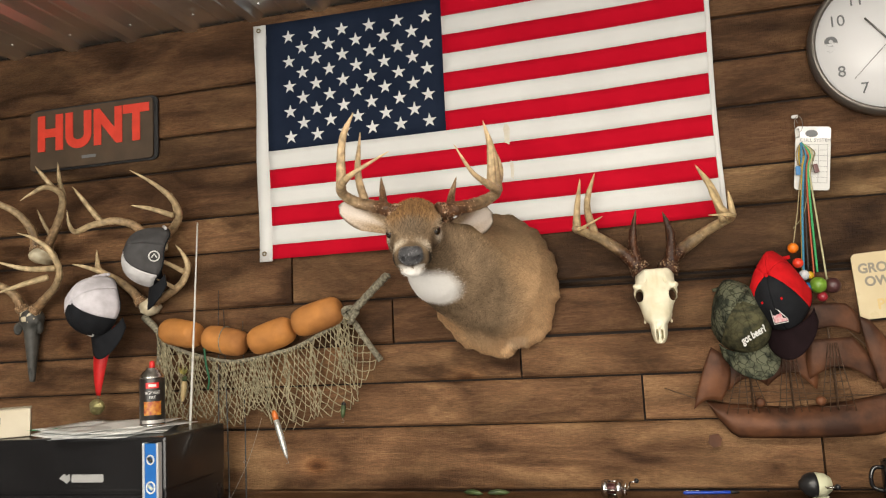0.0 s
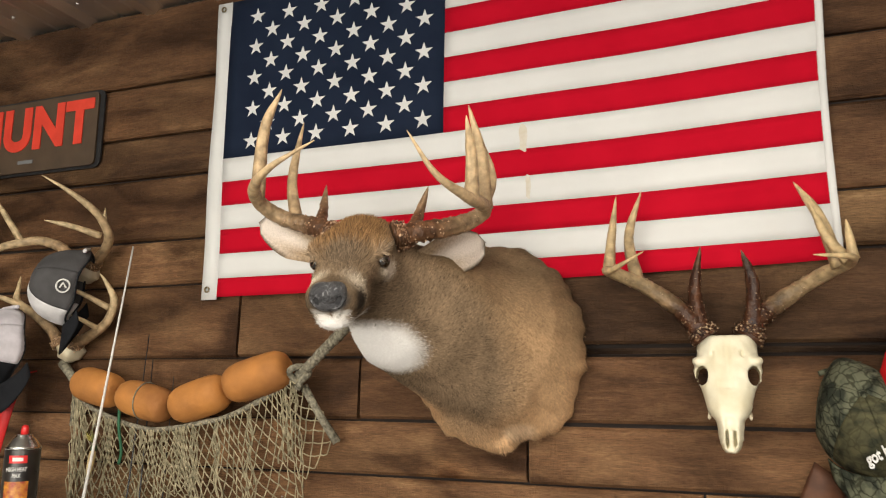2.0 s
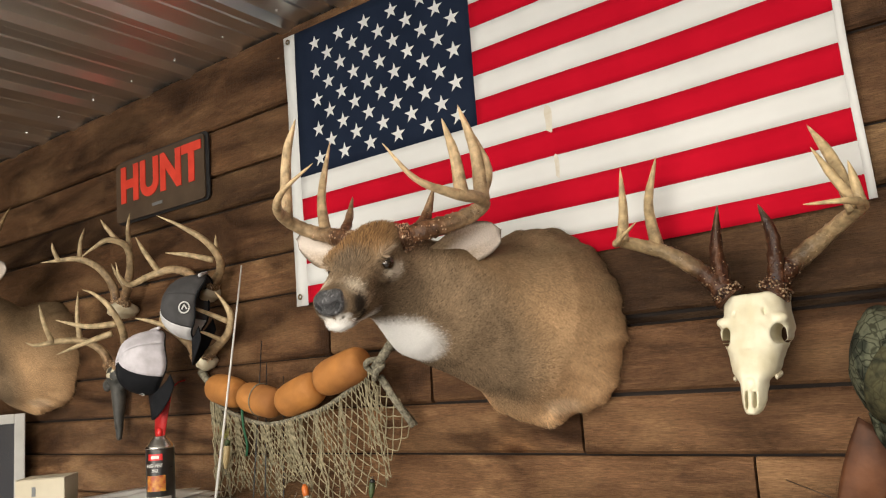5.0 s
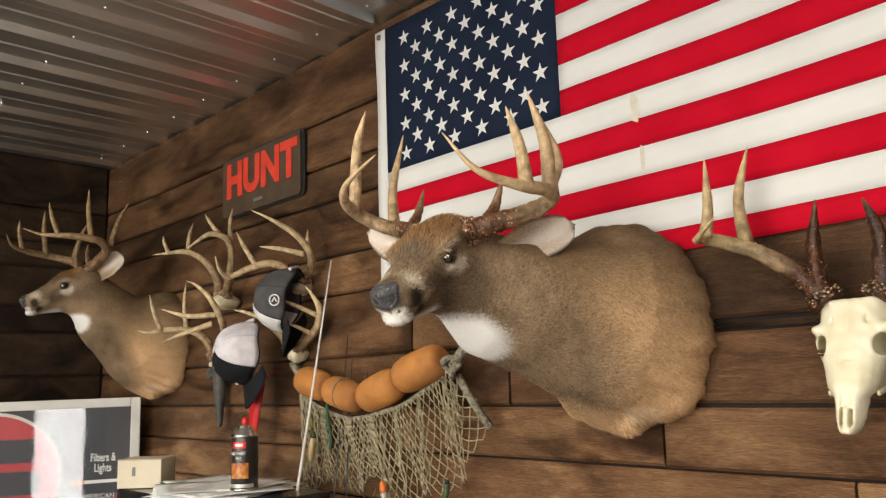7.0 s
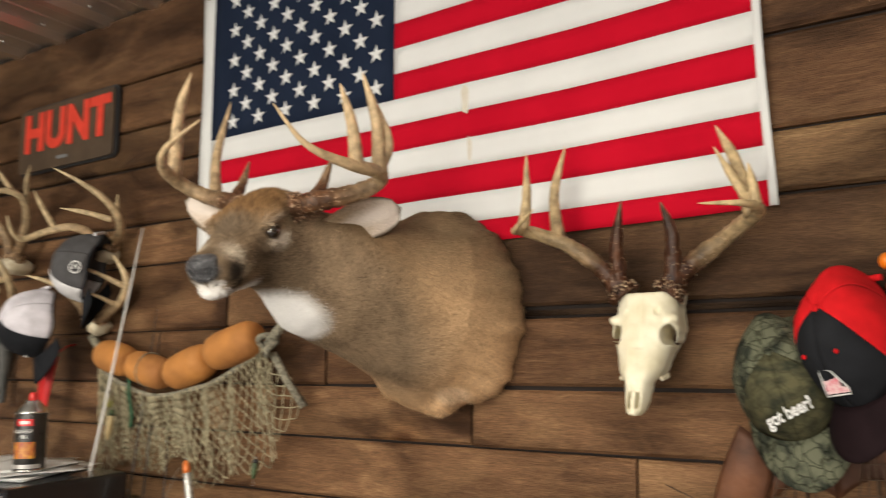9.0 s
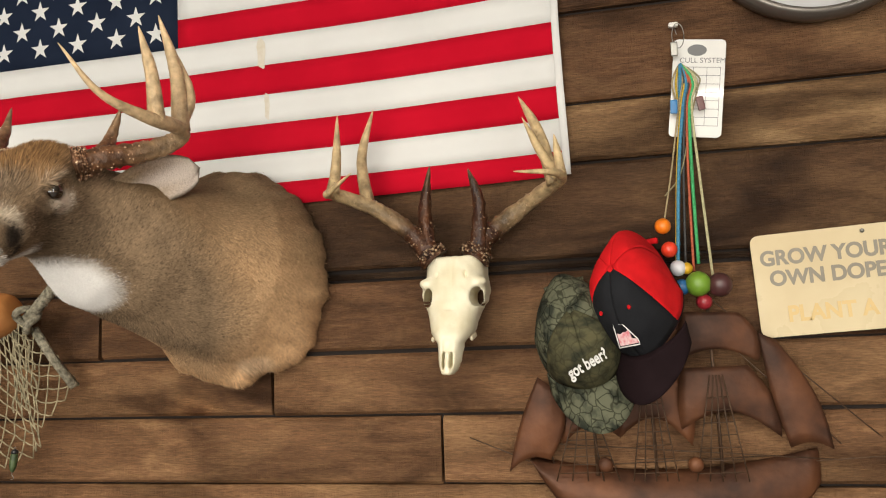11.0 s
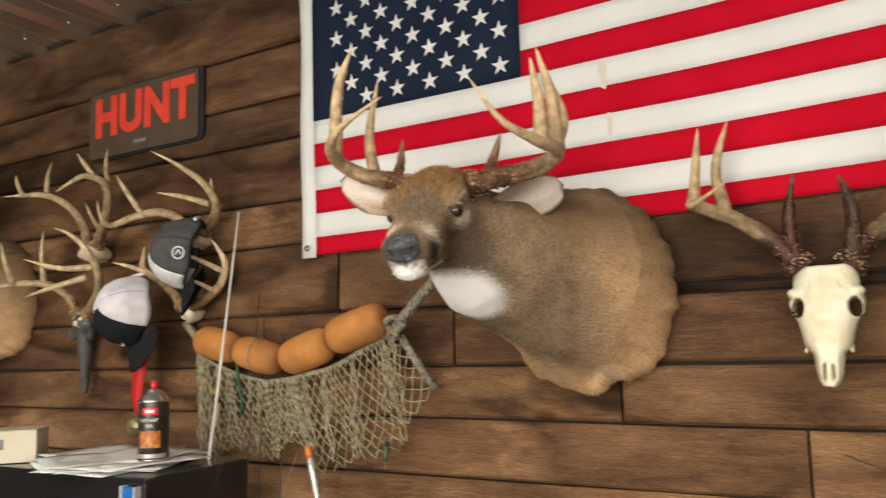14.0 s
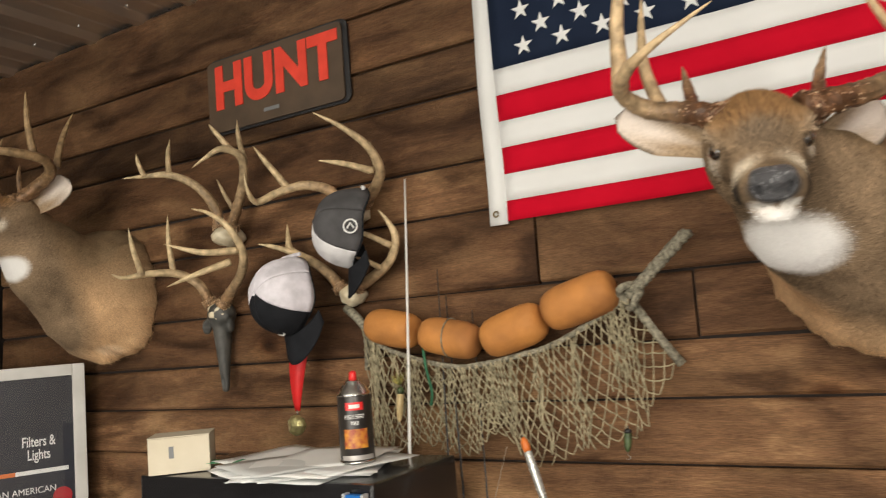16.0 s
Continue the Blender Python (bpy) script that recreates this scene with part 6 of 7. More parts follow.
CREAM = mat("lure_cream", (0.60, 0.48, 0.26), 0.4, dark=(0.5, 0.37, 0.18), scale=60)
SILVER = mat("lure_silver", (0.55, 0.55, 0.52), 0.25, 0.5, dark=(0.4, 0.4, 0.38), scale=90)
ORANGE = mat("lure_orange", (0.62, 0.16, 0.03), 0.4)
GREENL = mat("lure_green", (0.08, 0.12, 0.04), 0.5, dark=(0.03, 0.05, 0.02), scale=70)
lure("fishing_lure", "cream wooden lure with feather tuft in the net", (-1.345, 2.105, 1.462), (-1.352, 2.10, 1.385), 0.0085, CREAM, GREENL)
lure("fishing_lure", "long silver lure with orange head under the net", (-1.052, 2.10, 1.352), (-1.005, 2.085, 1.215), 0.0095, SILVER, ORANGE)
lure("fishing_lure", "small dark green lure under the net", (-0.835, 2.11, 1.368), (-0.838, 2.105, 1.325), 0.0075, GREENL, BLACK)
# feather tuft of the cream lure
tuft = mat("yellow_feather", (0.42, 0.36, 0.09), 0.8, dark=(0.2, 0.2, 0.06), scale=60)
rngT = random.Random(4)
tagged(tubes("feather_tuft", [([(-1.345, 2.100, 1.466), (-1.345 + rngT.uniform(-0.018, 0.018), 2.098 + rngT.uniform(-0.01, 0.006), 1.482 + rngT.uniform(-0.006, 0.014))], [0.0012, 0.0003]) for _ in range(40)], tuft, net_top, "yellow feather tuft", 4), kind="stuff").location = -Vector(NO)
GREEN_CORD = mat("green_cord", (0.02, 0.11, 0.05), 0.7)
tubes("green_cord", [(spline([(-1.275, 2.10, 1.545), (-1.270, 2.098, 1.50), (-1.262, 2.102, 1.45), (-1.268, 2.104, 1.42)], 6), 0.0035)], GREEN_CORD, net_top, "short green cord", 6).location = -Vector(NO)


# ---- rods ----
def rod(label, tip, foot, r0, r1, material, guides=5, handle=True):
    O = np.array(foot)
    top = empty("fishing_rod", label, "fishing rod", "fishing rods", at=tuple(foot))
    d = np.array(tip) - O
    ts = np.linspace(0, 1, 14)
    bend = np.array((0.0, 0.02, 0.0))
    path = [d * t + bend * math.sin(math.pi * t) for t in ts]
    tubes("blank", [(path, r0 + (r1 - r0) * ts)], material, top, "tapered rod blank", 8)
    for k in range(guides):
        t = 0.35 + 0.62 * k / guides
        c = d * t + bend * math.sin(math.pi * t) + np.array((0, -0.007, 0))
        rr = 0.006 * (1.25 - t)
        tubes("line_guide", [([c + np.array((rr * math.cos(a), rr * 0.5 * math.sin(a), rr * math.sin(a))) for a in np.linspace(0, 6.28, 12)], 0.0006)], DULL_METAL, top, "wire line guide", 4)
    if handle:
        cork = mat("cork_grip", (0.36, 0.23, 0.12), 0.8, dark=(0.25, 0.15, 0.08), scale=90)
        tubes("grip", [([d * 0.0, d * 0.01, d * 0.16, d * 0.17], [0.009, 0.013, 0.012, 0.008])], cork, top, "cork grip", 12)


rod("white glass fishing rod leaning on the wall", (-1.328, 2.160, 1.941), (-1.13, 1.62, FLOOR + 0.002), 0.0068, 0.0022, WHITE, 3)
rod("slim dark fishing rod leaning beside the chest", (-1.262, 2.165, 1.72), (-1.10, 1.78, FLOOR + 0.002), 0.005, 0.0012, BLACK)
rod("slim dark fishing rod leaning beside the chest", (-1.245, 2.165, 1.66), (-1.08, 1.86, FLOOR + 0.002), 0.005, 0.0012, BLACK)
rod("thin grey fishing rod leaning on the wall", (-1.180, 2.165, 1.62), (-1.09, 1.94, FLOOR + 0.002), 0.005, 0.001, BLACK)


# ---- tool chest and what lies on it ----
def chest():
    top = empty("tool_chest", "tall glossy black steel tool chest beside the wall", "tool chest", at=(-1.48, 1.90, FLOOR))
    gloss = mat("black_gloss_steel", (0.010, 0.010, 0.011), 0.22, dark=(0.013, 0.013, 0.014), scale=6, bump=0.02, coat=0.3)
    x0, x1, y0, y1, H = -0.30, 0.30, -0.145, 0.135, 1.326 - FLOOR
    box("body", x0, x1, y0, y1, 0.10, H, gloss, top, "black steel body", 0.006)
    box("lid", x0 - 0.004, x1 + 0.004, y0 - 0.006, y1, H - 0.135, H + 0.002, gloss, top, "black steel lid", 0.008)
    z = H - 0.142
    for hgt in (0.13, 0.13, 0.16, 0.16, 0.20, 0.24):
        d = box("drawer", x0 + 0.012, x1 - 0.05, y0 - 0.010, y0 + 0.01, z - hgt + 0.006, z, gloss, top, "black drawer front", 0.004)
        box("handle", x0 + 0.03, x1 - 0.08, y0 - 0.024, y0 - 0.010, z - 0.026, z - 0.012, DULL_METAL, d, "metal drawer pull", 0.004)
        z -= hgt
    for x in (x0 + 0.05, x1 - 0.05):
        for y in (y0 + 0.05, y1 - 0.05):
            c = lathe("caster", [(0.002, -0.012), (0.035, -0.012), (0.04, -0.006), (0.04, 0.006), (0.035, 0.012), (0.002, 0.012)], BLACK, top, "rubber caster wheel", 20, pose(x, y, 0.041, 0, 90, 0))
            box("caster_fork", -0.016, 0.016, -0.016, 0.016, 0.055, 0.102, DULL_METAL, top, "", 0.003, pose(x, y, 0))
    # maker's mark as a plain shape and bar
    mark = mat("silver_badge", (0.45, 0.45, 0.44), 0.4, 0.3)
    outline("badge_bar", rounded(0.095, 0.020, 0.004), 0.002, mark, top, "plain silver badge bar", pose(0.075, y0 - 0.0065, H - 0.100))
    outline("badge_shape", [(-0.018, 0.0), (-0.004, 0.012), (0.004, 0.006), (0.012, 0.012), (0.016, -0.004), (0.004, -0.013), (-0.006, -0.006)], 0.002, mark, top, "plain silver badge shape", pose(0.008, y0 - 0.0065, H - 0.100))


chest()


def level():
    top = empty("torpedo_level", "blue torpedo level stuck upright on the black chest", "spirit level", at=(-1.208, 1.742, 1.205))
    blue = mat("blue_plastic", (0.015, 0.14, 0.46), 0.35, dark=(0.012, 0.11, 0.38), scale=20)
    alu = mat("pale_aluminium", (0.66, 0.67, 0.68), 0.35, 0.5)
    box("rail", -0.023, -0.017, -0.012, 0.004, -0.110, 0.110, alu, top, "pale metal rail", 0.001)
    box("rail", 0.017, 0.023, -0.012, 0.004, -0.110, 0.110, alu, top, "pale metal rail", 0.001)
    box("body", -0.0165, 0.0165, -0.010, 0.003, -0.108, 0.108, blue, top, "blue plastic body", 0.001)
    vial = mat("vial_glass", (0.55, 0.58, 0.5), 0.1, coat=1)
    for z, r in ((0.068, 0.011), (0.0, 0.014), (-0.068, 0.011)):
        ringp = [(r * 0.85 * math.cos(a), -0.0105, z + r * math.sin(a)) for a in np.linspace(0, 6.28, 18)]
        tubes("vial_ring", [(ringp, 0.0022)], WHITE, top, "white vial ring", 6)
        tubes("vial", [([(-0.006, -0.0112, z + 0.005), (0.006, -0.0112, z - 0.005)], 0.0042)], BLACK if z else vial, top, "small bubble vial", 8)


level()


def papers():
    rng = random.Random(12)
    pm = [mat("paper_a", (0.80, 0.80, 0.78), 0.75, dark=(0.74, 0.74, 0.72), scale=8), mat("paper_b", (0.62, 0.63, 0.62), 0.75, dark=(0.57, 0.58, 0.57), scale=8)]
    z = 1.3295
    for i in range(16):
        w, h = (0.216, 0.28)
        cx, cy, a = -1.44 + rng.uniform(-0.06, 0.075), 1.875 + rng.uniform(-0.025, 0.03), rng.uniform(-40, 40) + (90 if i % 3 else 0)
        V, F = [], []
        bend = rng.uniform(0.0, 0.004)
        for j in range(9):
            for k in range(7):
                x, y = (j / 8 - 0.5) * h, (k / 6 - 0.5) * w
                V.append((x, y, bend * (1 - math.cos(4 * x / h + i)) + 0.0012 * math.sin(30 * y + i) + 0.004 * max(0, abs(x) / h - 0.38) * rng.uniform(0.6, 1)))
        for j in range(8):
            for k in range(6):
                q = j * 7 + k
                F.append((q, q + 7, q + 8, q + 1))
        ob = raw("paper_sheet", V, F, pm[i % 2], m=pose(cx, cy, z + 0.0008 * i, 0, 0, a))
        md = ob.modifiers.new("thick", "SOLIDIFY")
        md.thickness, md.offset = 0.0004, -1
        tagged(ob, "loose white paper sheet in a messy pile on the chest", "paper", "paper pile")
    gm = mat("green_paper", (0.04, 0.28, 0.12), 0.7)
    tagged(box("green_slip", -0.045, 0.045, -0.02, 0.02, 0, 0.0008, gm, m=pose(-1.625, 1.83, 1.3435, 0, 0, 12), bevel=0), "green paper slip under white sheets", "paper")


papers()
cream_card = mat("cream_cardboard", (0.60, 0.54, 0.42), 0.7, dark=(0.54, 0.48, 0.36), scale=10, bump=0.1)
cb = empty("small_box", "small cream cardboard box on the chest corner", "box", m=pose(-1.715, 1.805, 1.3295, 0, 0, 40))
box("carton", -0.062, 0.062, -0.045, 0.045, 0, 0.074, cream_card, cb, "folded cream carton", 0.0025)
box("lid_flap", -0.063, 0.063, -0.046, 0.046, 0.0745, 0.0765, cream_card, cb, "closed carton flap", 0.0008)
box("print_mark", -0.020, -0.010, -0.0458, -0.0452, 0.032, 0.056, GREY_INK, cb, "small dark print", 0)


def spray_can():
    top = empty("spray_can", "spray paint can with red nozzle and black label", "spray can", at=(-1.291, 1.862, 1.3435))
    tin = mat("bright_tin", (0.62, 0.61, 0.58), 0.22, 1.0)
    lab = mat("label_black", (0.014, 0.013, 0.013), 0.3, dark=(0.03, 0.025, 0.02), scale=30)
    rd = mat("label_red", (0.60, 0.02, 0.02), 0.35)
    gold = mat("label_flame", (0.62, 0.30, 0.03), 0.4, dark=(0.30, 0.05, 0.02), scale=60)
    silver = mat("label_silver", (0.42, 0.40, 0.38), 0.3, 0.4)
    R = 0.033
    lathe("body", [(R - 0.002, 0), (R, 0.003), (R, 0.126), (R - 0.001, 0.128)], lab, top, "black label body", 40)
    lathe("base_ring", [(R + 0.0008, 0.001), (R + 0.0012, 0.003), (R + 0.0008, 0.006)], tin, top, "tin base ring", 40)
    lathe("dome", [(R + 0.001, 0.127), (R + 0.0012, 0.130), (R - 0.002, 0.134), (0.022, 0.147), (0.0165, 0.151), (0.0165, 0.154), (0.012, 0.156)], tin, top, "shiny tin dome", 40)
    lathe("nozzle", [(0.0075, 0.155), (0.0075, 0.164), (0.006, 0.172), (0.003, 0.174)], rd, top, "red spray nozzle", 20)

    def wrap(name, z0, z1, a0, a1, m_, lab_, rad=R + 0.0005):
        V, F, n = [], [], 14
        for i in range(n + 1):
            a = radians(a0 + (a1 - a0) * i / n)
            V += [(rad * math.cos(a), rad * math.sin(a), z0), (rad * math.cos(a), rad * math.sin(a), z1)]
        for i in range(n):
            F.append((2 * i, 2 * i + 2, 2 * i + 3, 2 * i + 1))
        raw(name, V, F, m_, top, lab_)

    wrap("label_band", 0.101, 0.116, -85, -25, rd, "red brand patch")
    wrap("label_bar", 0.105, 0.112, -72, -38, WHITE, "plain white bar", R + 0.0008)
    wrap("label_flame", 0.030, 0.066, -95, -15, gold, "orange flame picture")
    wrap("label_foot", 0.008, 0.017, -110, 10, silver, "silver lower band")
    for txt, z in (("HIGH HEAT", 0.089), ("MAX", 0.077)):
        a = radians(-55)
        words("lettering", txt, 0.0115, WHITE, top, Matrix.Translation(((R + 0.0012) * math.cos(a), (R + 0.0012) * math.sin(a), z)) @ pose(0, 0, 0, 0, 0, 35), 0.0003, 0.62)


spray_can()


def medal():
    top = empty("ribbon_medal", "red ribbon with a pale brass medal hanging on the wall", "medal", at=(-1.628, 2.172, 1.578))
    rb = mat("red_ribbon", (0.62, 0.012, 0.012), 0.55, dark=(0.5, 0.01, 0.01), scale=30)
    V, F = [], []
    for i in range(13):
        t = i / 12
        w = 0.031 * (1 - 0.80 * t)
        for s in (-1, 1):
            V.append((-0.005 - 0.018 * t + s * w, -0.06 - 0.012 * math.sin(2.5 * t) + 0.006 * s * math.sin(3 * t), 0.02 - 0.185 * t))
    for i in range(12):
        F.append((2 * i, 2 * i + 1, 2 * i + 3, 2 * i + 2))
    r = raw("ribbon", V, F, rb, top, "folded red ribbon")
    md = r.modifiers.new("thick", "SOLIDIFY")
    md.thickness = 0.003
    tubes("pin_cord", [([(-0.004, -0.06, 0.02), (0.0, -0.02, 0.05), (0.004, 0.002, 0.055)], 0.002)], rb, top, "red cord on a nail", 6)
    br = mat("pale_brass", (0.40, 0.36, 0.16), 0.35, 0.5, dark=(0.25, 0.22, 0.1), scale=80, bump=0.5, bscale=120)
    tubes("medal_ring", [([(-0.023, -0.07, -0.163), (-0.023, -0.07, -0.178)], 0.0015)], DULL_METAL, top, "", 5)
    bm = bmesh.new()
    bmesh.ops.create_icosphere(bm, subdivisions=2, radius=0.026)
    for v in bm.verts:
        v.co *= 1 + 0.09 * math.sin(9 * v.co.x * 60) * math.cos(80 * v.co.z)
        v.co.y *= 0.7
    part("medal_body", bm, br, top, "faceted pale brass medal", True, Matrix.Translation((-0.024, -0.074, -0.199)))


medal()


# ---- framed poster in the corner ----
def poster():
    m = pose(-2.554, 2.15, 1.566, 0, 0, 62)
    W, H = 0.78, 0.64
    st = tagged(box("side_cabinet", -W - 0.02, 0.02, -0.22, 0.02, FLOOR - 1.566, -H - 0.001, WOOD[0], m=m, bevel=0.004), "dark wooden side cabinet in the room corner", "cabinet")
    top = empty("framed_poster", "white-framed advertising poster with a red disc behind glass", "poster", m=m @ Matrix.Translation((-W / 2, -0.02, -H / 2)))
    frame_m = mat("frame_white", (0.60, 0.59, 0.56), 0.45, dark=(0.52, 0.51, 0.48), scale=12)
    navy = mat("poster_navy", (0.018, 0.020, 0.030), 0.4, dark=(0.012, 0.013, 0.02), scale=5)
    redp = mat("poster_red", (0.42, 0.018, 0.025), 0.4, dark=(0.36, 0.014, 0.02), scale=6)
    f = 0.034
    for a in ((-W / 2, -W / 2 + f, -H / 2, H / 2), (W / 2 - f, W / 2, -H / 2, H / 2), (-W / 2 + f, W / 2 - f, H / 2 - f, H / 2), (-W / 2 + f, W / 2 - f, -H / 2, -H / 2 + f)):
        box("frame_bar", a[0], a[1], -0.022, 0.004, a[2], a[3], frame_m, top, "white painted frame bar", 0.004)
    box("print", -W / 2 + f, W / 2 - f, -0.006, 0.0, -H / 2 + f, H / 2 - f, navy, top, "dark navy print", 0)
    ringm = mat("poster_pale", (0.55, 0.53, 0.48), 0.4)
    cx, cz, R = -0.115, 0.045, 0.225
    disc = lambda r: [(r * math.cos(a), r * math.sin(a)) for a in np.linspace(0, 2 * math.pi, 56)[:-1]]
    outline("ring", disc(R + 0.012), 0.0010, ringm, top, "pale ring", Matrix.Translation((cx, -0.0065, cz)))
    outline("disc", disc(R), 0.0010, redp, top, "plain red disc", Matrix.Translation((cx, -0.0080, cz)))
    for z, w, h in ((0.095, 0.29, 0.085), (-0.02, 0.33, 0.085)):
        box("disc_bar", cx - w / 2, cx + w / 2, -0.0100, -0.0092, cz + z - h / 2, cz + z + h / 2, navy, top, "plain dark bar", 0)
    for txt, z, s in (("Filters &", 0.100, 0.042), ("Lights", 0.062, 0.042)):
        words("lettering", txt, s, STITCH, top, pose(0.262, -0.0072, z), 0.0003, 0.62, 0.0006)
    words("lettering", "AN AMERICAN", 0.026, STITCH, top, pose(0.228, -0.0072, -0.040), 0.0003, 0.9)
    words("lettering", "ORIGINAL", 0.026, STITCH, top, pose(0.205, -0.0072, -0.070), 0.0003, 0.9)
    box("cigarette_bar", 0.20, 0.34, -0.0072, -0.0062, 0.008, 0.020, STITCH, top, "pale bar", 0)
    box("filter_bar", 0.15, 0.20, -0.0074, -0.0062, 0.008, 0.020, ORANGE, top, "orange bar", 0)
    outline("red_dot", disc(0.026), 0.001, redp, top, "small red dot", Matrix.Translation((0.322, -0.0066, -0.066)))
    g = bpy.data.materials.new("poster_glass")
    g.use_nodes = True
    N, L = g.node_tree.nodes, g.node_tree.links
    N.remove(N["Principled BSDF"])
    tr, gl, mx, fr = N.new("ShaderNodeBsdfTransparent"), N.new("ShaderNodeBsdfGlossy"), N.new("ShaderNodeMixShader"), N.new("ShaderNodeFresnel")
    gl.inputs["Roughness"].default_value = 0.03
    fr.inputs[0].default_value = 1.5
    L.new(fr.outputs[0], mx.inputs[0])
    L.new(tr.outputs[0], mx.inputs[1])
    L.new(gl.outputs[0], mx.inputs[2])
    L.new(mx.outputs[0], N["Material Output"].inputs[0])
    gp = box("glass_pane", -W / 2 + f, W / 2 - f, -0.0150, -0.0130, -H / 2 + f, H / 2 - f, g, top, "clear glass pane", 0)
    gp.visible_shadow = False


poster()


# ---- workbench along the wall and the small things on it ----
bench = empty("workbench", "long brown wooden workbench against the board wall", "workbench", at=(1.0, 1.95, FLOOR))
box("benchtop", -2.14, 2.35, -0.30, 0.225, 0.945, 0.982, WOOD[1], bench, "worn brown bench top", 0.004)
for x in (-2.05, -0.6, 0.8, 2.25):
    for y in (-0.24, 0.17):
        box("leg", x - 0.04, x + 0.04, y - 0.04, y + 0.04, 0.0, 0.945, WOOD[0], bench, "square wooden leg", 0.004)
BZ = FLOOR + 0.9825


def mug():
    top = empty("coffee_mug", "glossy black ceramic coffee mug on the bench", "mug", at=(0.578, 2.065, BZ))
    gl = mat("black_glaze", (0.010, 0.010, 0.011), 0.08, coat=0.8)
    lathe("cup", [(0.030, 0.0), (0.036, 0.002), (0.0395, 0.012), (0.040, 0.09), (0.0395, 0.094), (0.037, 0.094), (0.0365, 0.088), (0.036, 0.012), (0.002, 0.009)], gl, top, "black glazed cup", 36)
    tubes("handle", [(spline([(-0.038, 0, 0.078), (-0.056, 0, 0.076), (-0.064, 0, 0.055), (-0.060, 0, 0.032), (-0.038, 0, 0.022)], 6), 0.0052)], gl, top, "black looped handle", 10)


mug()


def spincast():
    top = empty("fishing_reel", "black and cream spincast fishing reel on the bench", "fishing reel", "fishing reels", m=pose(0.392, 2.085, BZ + 0.030, 0, 0, 8))
    cream = mat("reel_cream", (0.60, 0.60, 0.42), 0.4, dark=(0.52, 0.52, 0.36), scale=20)
    m_ = pose(0, 0, 0.004, 0, -90, 0)
    lathe("front_cone", [(0.006, 0.036), (0.010, 0.035), (0.024, 0.022), (0.029, 0.010), (0.030, 0.0), (0.028, -0.001)], BLACK, top, "black nose cone", 28, m_)
    lathe("body", [(0.029, -0.0005), (0.0295, -0.006), (0.027, -0.022), (0.018, -0.036), (0.004, -0.041)], cream, top, "cream rear housing", 28, m_)
    box("foot", -0.006, 0.030, -0.006, 0.006, -0.030, -0.022, cream, top, "cream mounting foot", 0.002)
    tubes("crank", [([(0.016, -0.026, 0.004), (0.016, -0.040, 0.004), (0.036, -0.042, 0.006)], 0.0026)], CHROME, top, "bent metal crank", 8)
    ball("crank_knob", 0.007, BLACK, top, "black crank knob", pose(0.038, -0.044, 0.006), 2)


def baitcast():
    top = empty("fishing_reel", "silver baitcasting reel with star crank on the bench", "fishing reel", "fishing reels", m=pose(-0.090, 2.095, BZ + 0.024, 0, 0, -12))
    dark = mat("reel_dark", (0.08, 0.03, 0.028), 0.3, 0.4)
    m_ = pose(0, 0, 0, 0, 90, 0)
    lathe("side_plate", [(0.004, -0.030), (0.020, -0.029), (0.0235, -0.022), (0.0235, -0.014)], CHROME, top, "silver side plate", 26, m_)
    lathe("side_plate", [(0.0235, 0.010), (0.0235, 0.018), (0.020, 0.024), (0.004, 0.026)], CHROME, top, "silver side plate", 26, m_)
    lathe("spool", [(0.0135, -0.0145), (0.0135, 0.0105)], dark, top, "dark line spool", 20, m_)
    for a in (60, 180, 300):
        tubes("frame_bar", [([(-0.016, 0.020 * math.cos(radians(a)), 0.020 * math.sin(radians(a))), (0.012, 0.020 * math.cos(radians(a)), 0.020 * math.sin(radians(a)))], 0.0022)], CHROME, top, "", 6)
    for a in range(0, 360, 72):
        tubes("star_arm", [([(0.028, 0, 0), (0.032, 0.016 * math.cos(radians(a)), 0.016 * math.sin(radians(a)))], 0.0018)], CHROME, top, "", 6)
    tubes("crank", [([(0.026, 0, 0), (0.038, 0, 0), (0.044, -0.004, 0.018), (0.060, -0.006, 0.022)], 0.0022)], CHROME, top, "bent crank arm", 7)
    ball("crank_knob", 0.0065, BLACK, top, "dark crank knob", pose(0.062, -0.006, 0.023), 2)


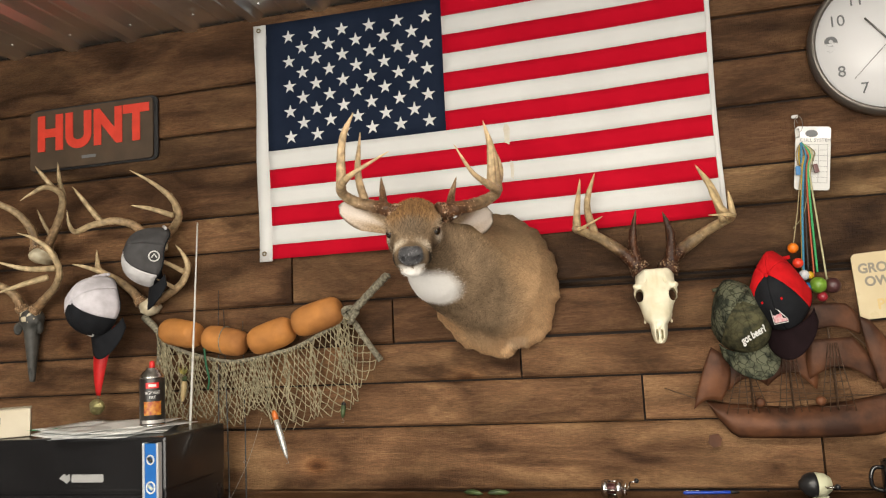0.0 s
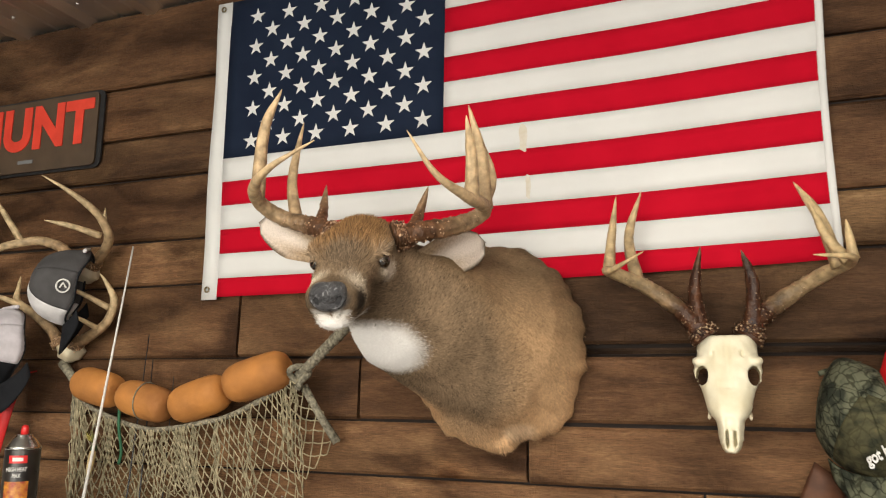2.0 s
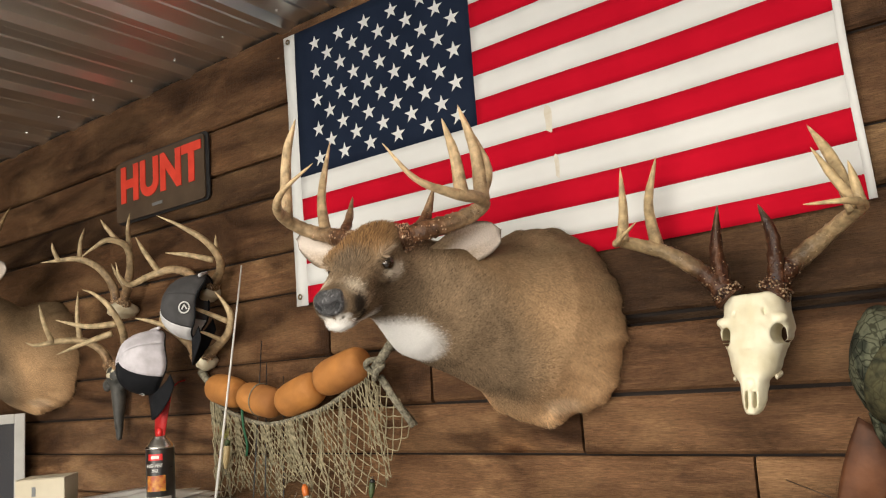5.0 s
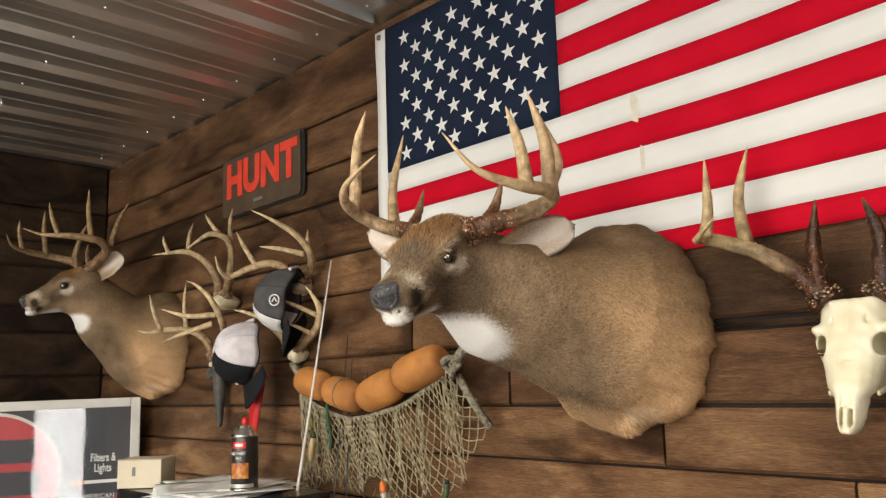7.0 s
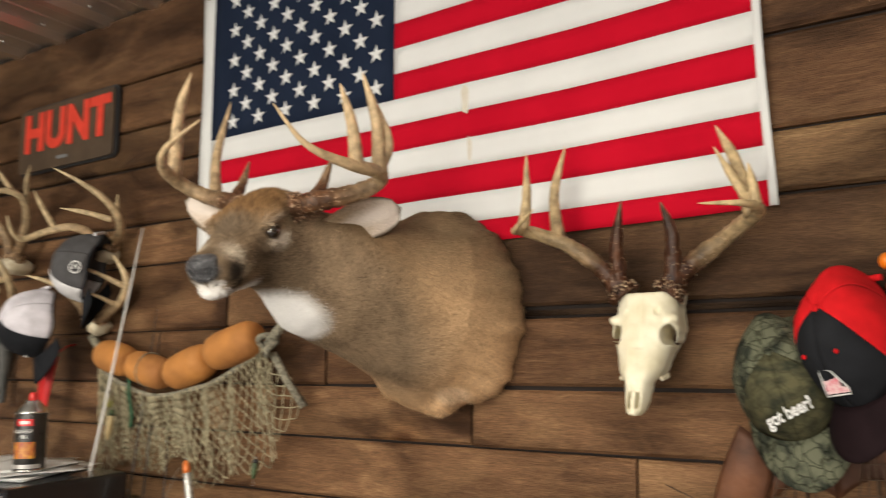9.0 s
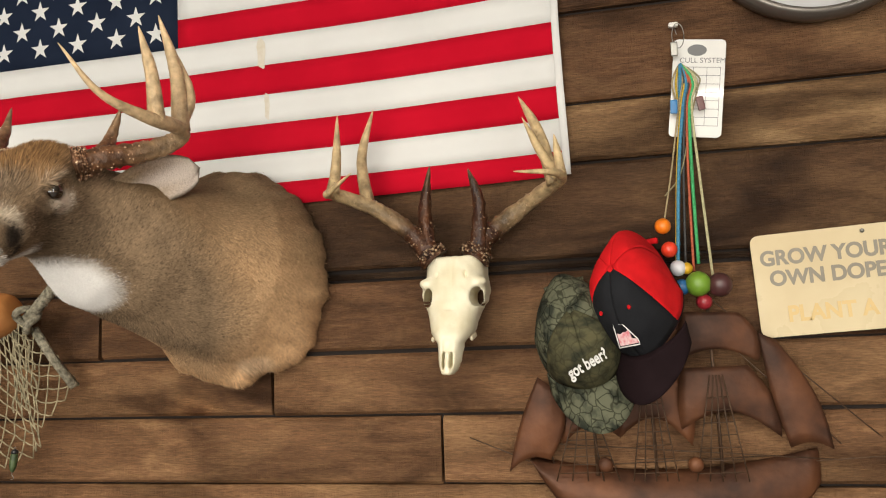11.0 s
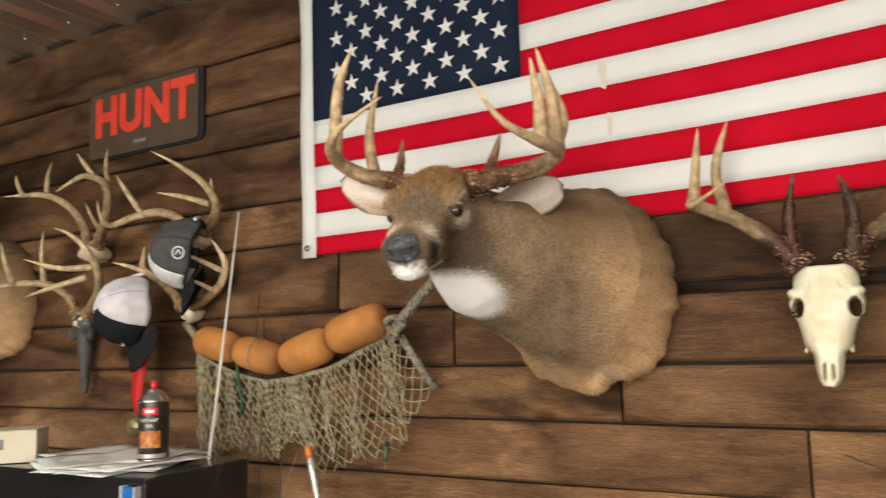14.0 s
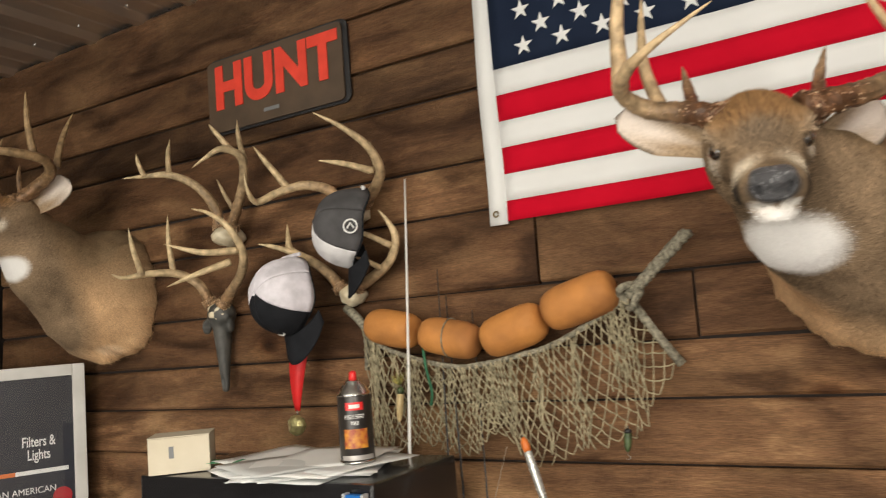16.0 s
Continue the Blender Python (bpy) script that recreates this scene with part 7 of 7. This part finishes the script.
spincast()
baitcast()
pen = empty("ballpoint_pen", "blue ballpoint pen lying on the bench", "pen", m=pose(0.150, 2.14, BZ + 0.0045, 0, 90, 4))
pbl = mat("pen_blue", (0.01, 0.06, 0.45), 0.3)
lathe("barrel", [(0.0025, -0.066), (0.0042, -0.060), (0.0043, 0.050), (0.0040, 0.052)], pbl, pen, "blue barrel", 14)
lathe("grip", [(0.0041, 0.0525), (0.0040, 0.062), (0.0015, 0.074)], BLACK, pen, "dark tip", 14)
box("pocket_clip", -0.0062, -0.0046, -0.0018, 0.0018, -0.060, -0.026, CHROME, pen, "metal clip", 0.0004)
for x, y, a in ((-0.40, 2.12, 10), (-0.47, 2.12, -20)):
    lu = empty("crankbait", "small green fishing lure lying on the bench", "fishing lure", "lures on the bench", m=pose(x, y, BZ + 0.008, 0, 0, a))
    tubes("body", [([(-0.03, 0, 0), (-0.02, 0, 0.002), (0, 0, 0.003), (0.02, 0, 0.001), (0.032, 0, 0)], [0.001, 0.006, 0.008, 0.006, 0.001])], GREENL, lu, "mottled green body", 9)
    tubes("hook", [([(0.0, 0.0, -0.004), (0.004, 0.008, -0.006), (0.008, 0.010, -0.003)], 0.0007)], DULL_METAL, lu, "wire hook", 5)

# thin fishing lines hanging from the net to the rods
LINE = mat("fishing_line", (0.30, 0.27, 0.22), 0.4)
for a, b in (((-1.10, 2.12, 1.33), (-1.16, 2.02, BZ)), ((-1.352, 2.098, 1.372), (-1.19, 2.04, BZ))):
    ln = tubes("fishing_line", [(spline([a, tuple((np.array(a) + np.array(b)) / 2 + (0.006, 0, -0.01)), b], 8), 0.0006)], LINE, None, "", 4)
    tagged(ln, "thin grey fishing line hanging from the net", "fishing line", "fishing lines")

# ---- boards of the walls ----
Z_LOW = [(0.12, 0.33), (0.33, 0.52), (0.52, 0.68), (0.68, 0.82), (0.82, 0.96), (0.96, 1.103), (1.103, 1.287), (1.287, 1.412), (1.412, 1.528), (1.528, 1.663)]
XB = -0.44
LEFT = [(1.663, 1.844), (1.844, 1.957), (1.957, 2.126), (2.126, 2.236), (2.236, 2.383), (2.383, 2.60)]
RIGHT = [(1.663, 1.680), (1.680, 1.850), (1.850, 1.960), (1.960, 2.127), (2.127, 2.262), (2.262, 2.385), (2.385, 2.60)]
NORTH = lambda x, y, z: (x, WALL + y, z)
boards(wall_n, Z_LOW, WEST, EAST, {4: [-1.3, 1.0], 5: [0.3], 6: [0.44, 2.0], 7: [0.004, 1.6], 8: [-0.325, 1.4], 9: [-0.70, 1.2]}, NORTH, 3, lambda ci, a, b, rng: {6: 2, 7: 2, 8: 2, 9: 1}.get(ci, 1))
boards(wall_n, LEFT, WEST, XB, {0: [-1.02]}, NORTH, 4, lambda ci, a, b, rng: (1, 2, 1, 0, 1, 1)[ci])
boards(wall_n, RIGHT, XB, EAST, {2: [0.95], 4: [1.3], 5: [2.0]}, NORTH, 5, lambda ci, a, b, rng: (4, 0, 3, 1, 1, 1, 1)[ci])
# west boards all near-black: the shade of the corner is put into their colour
boards(wall_w, Z_LOW + LEFT, SOUTH, WALL - 0.012, {i: [-0.8 + 0.5 * (i % 3)] for i in range(16)}, lambda x, y, z: (WEST - y, x, z), 7, lambda *a: 4)
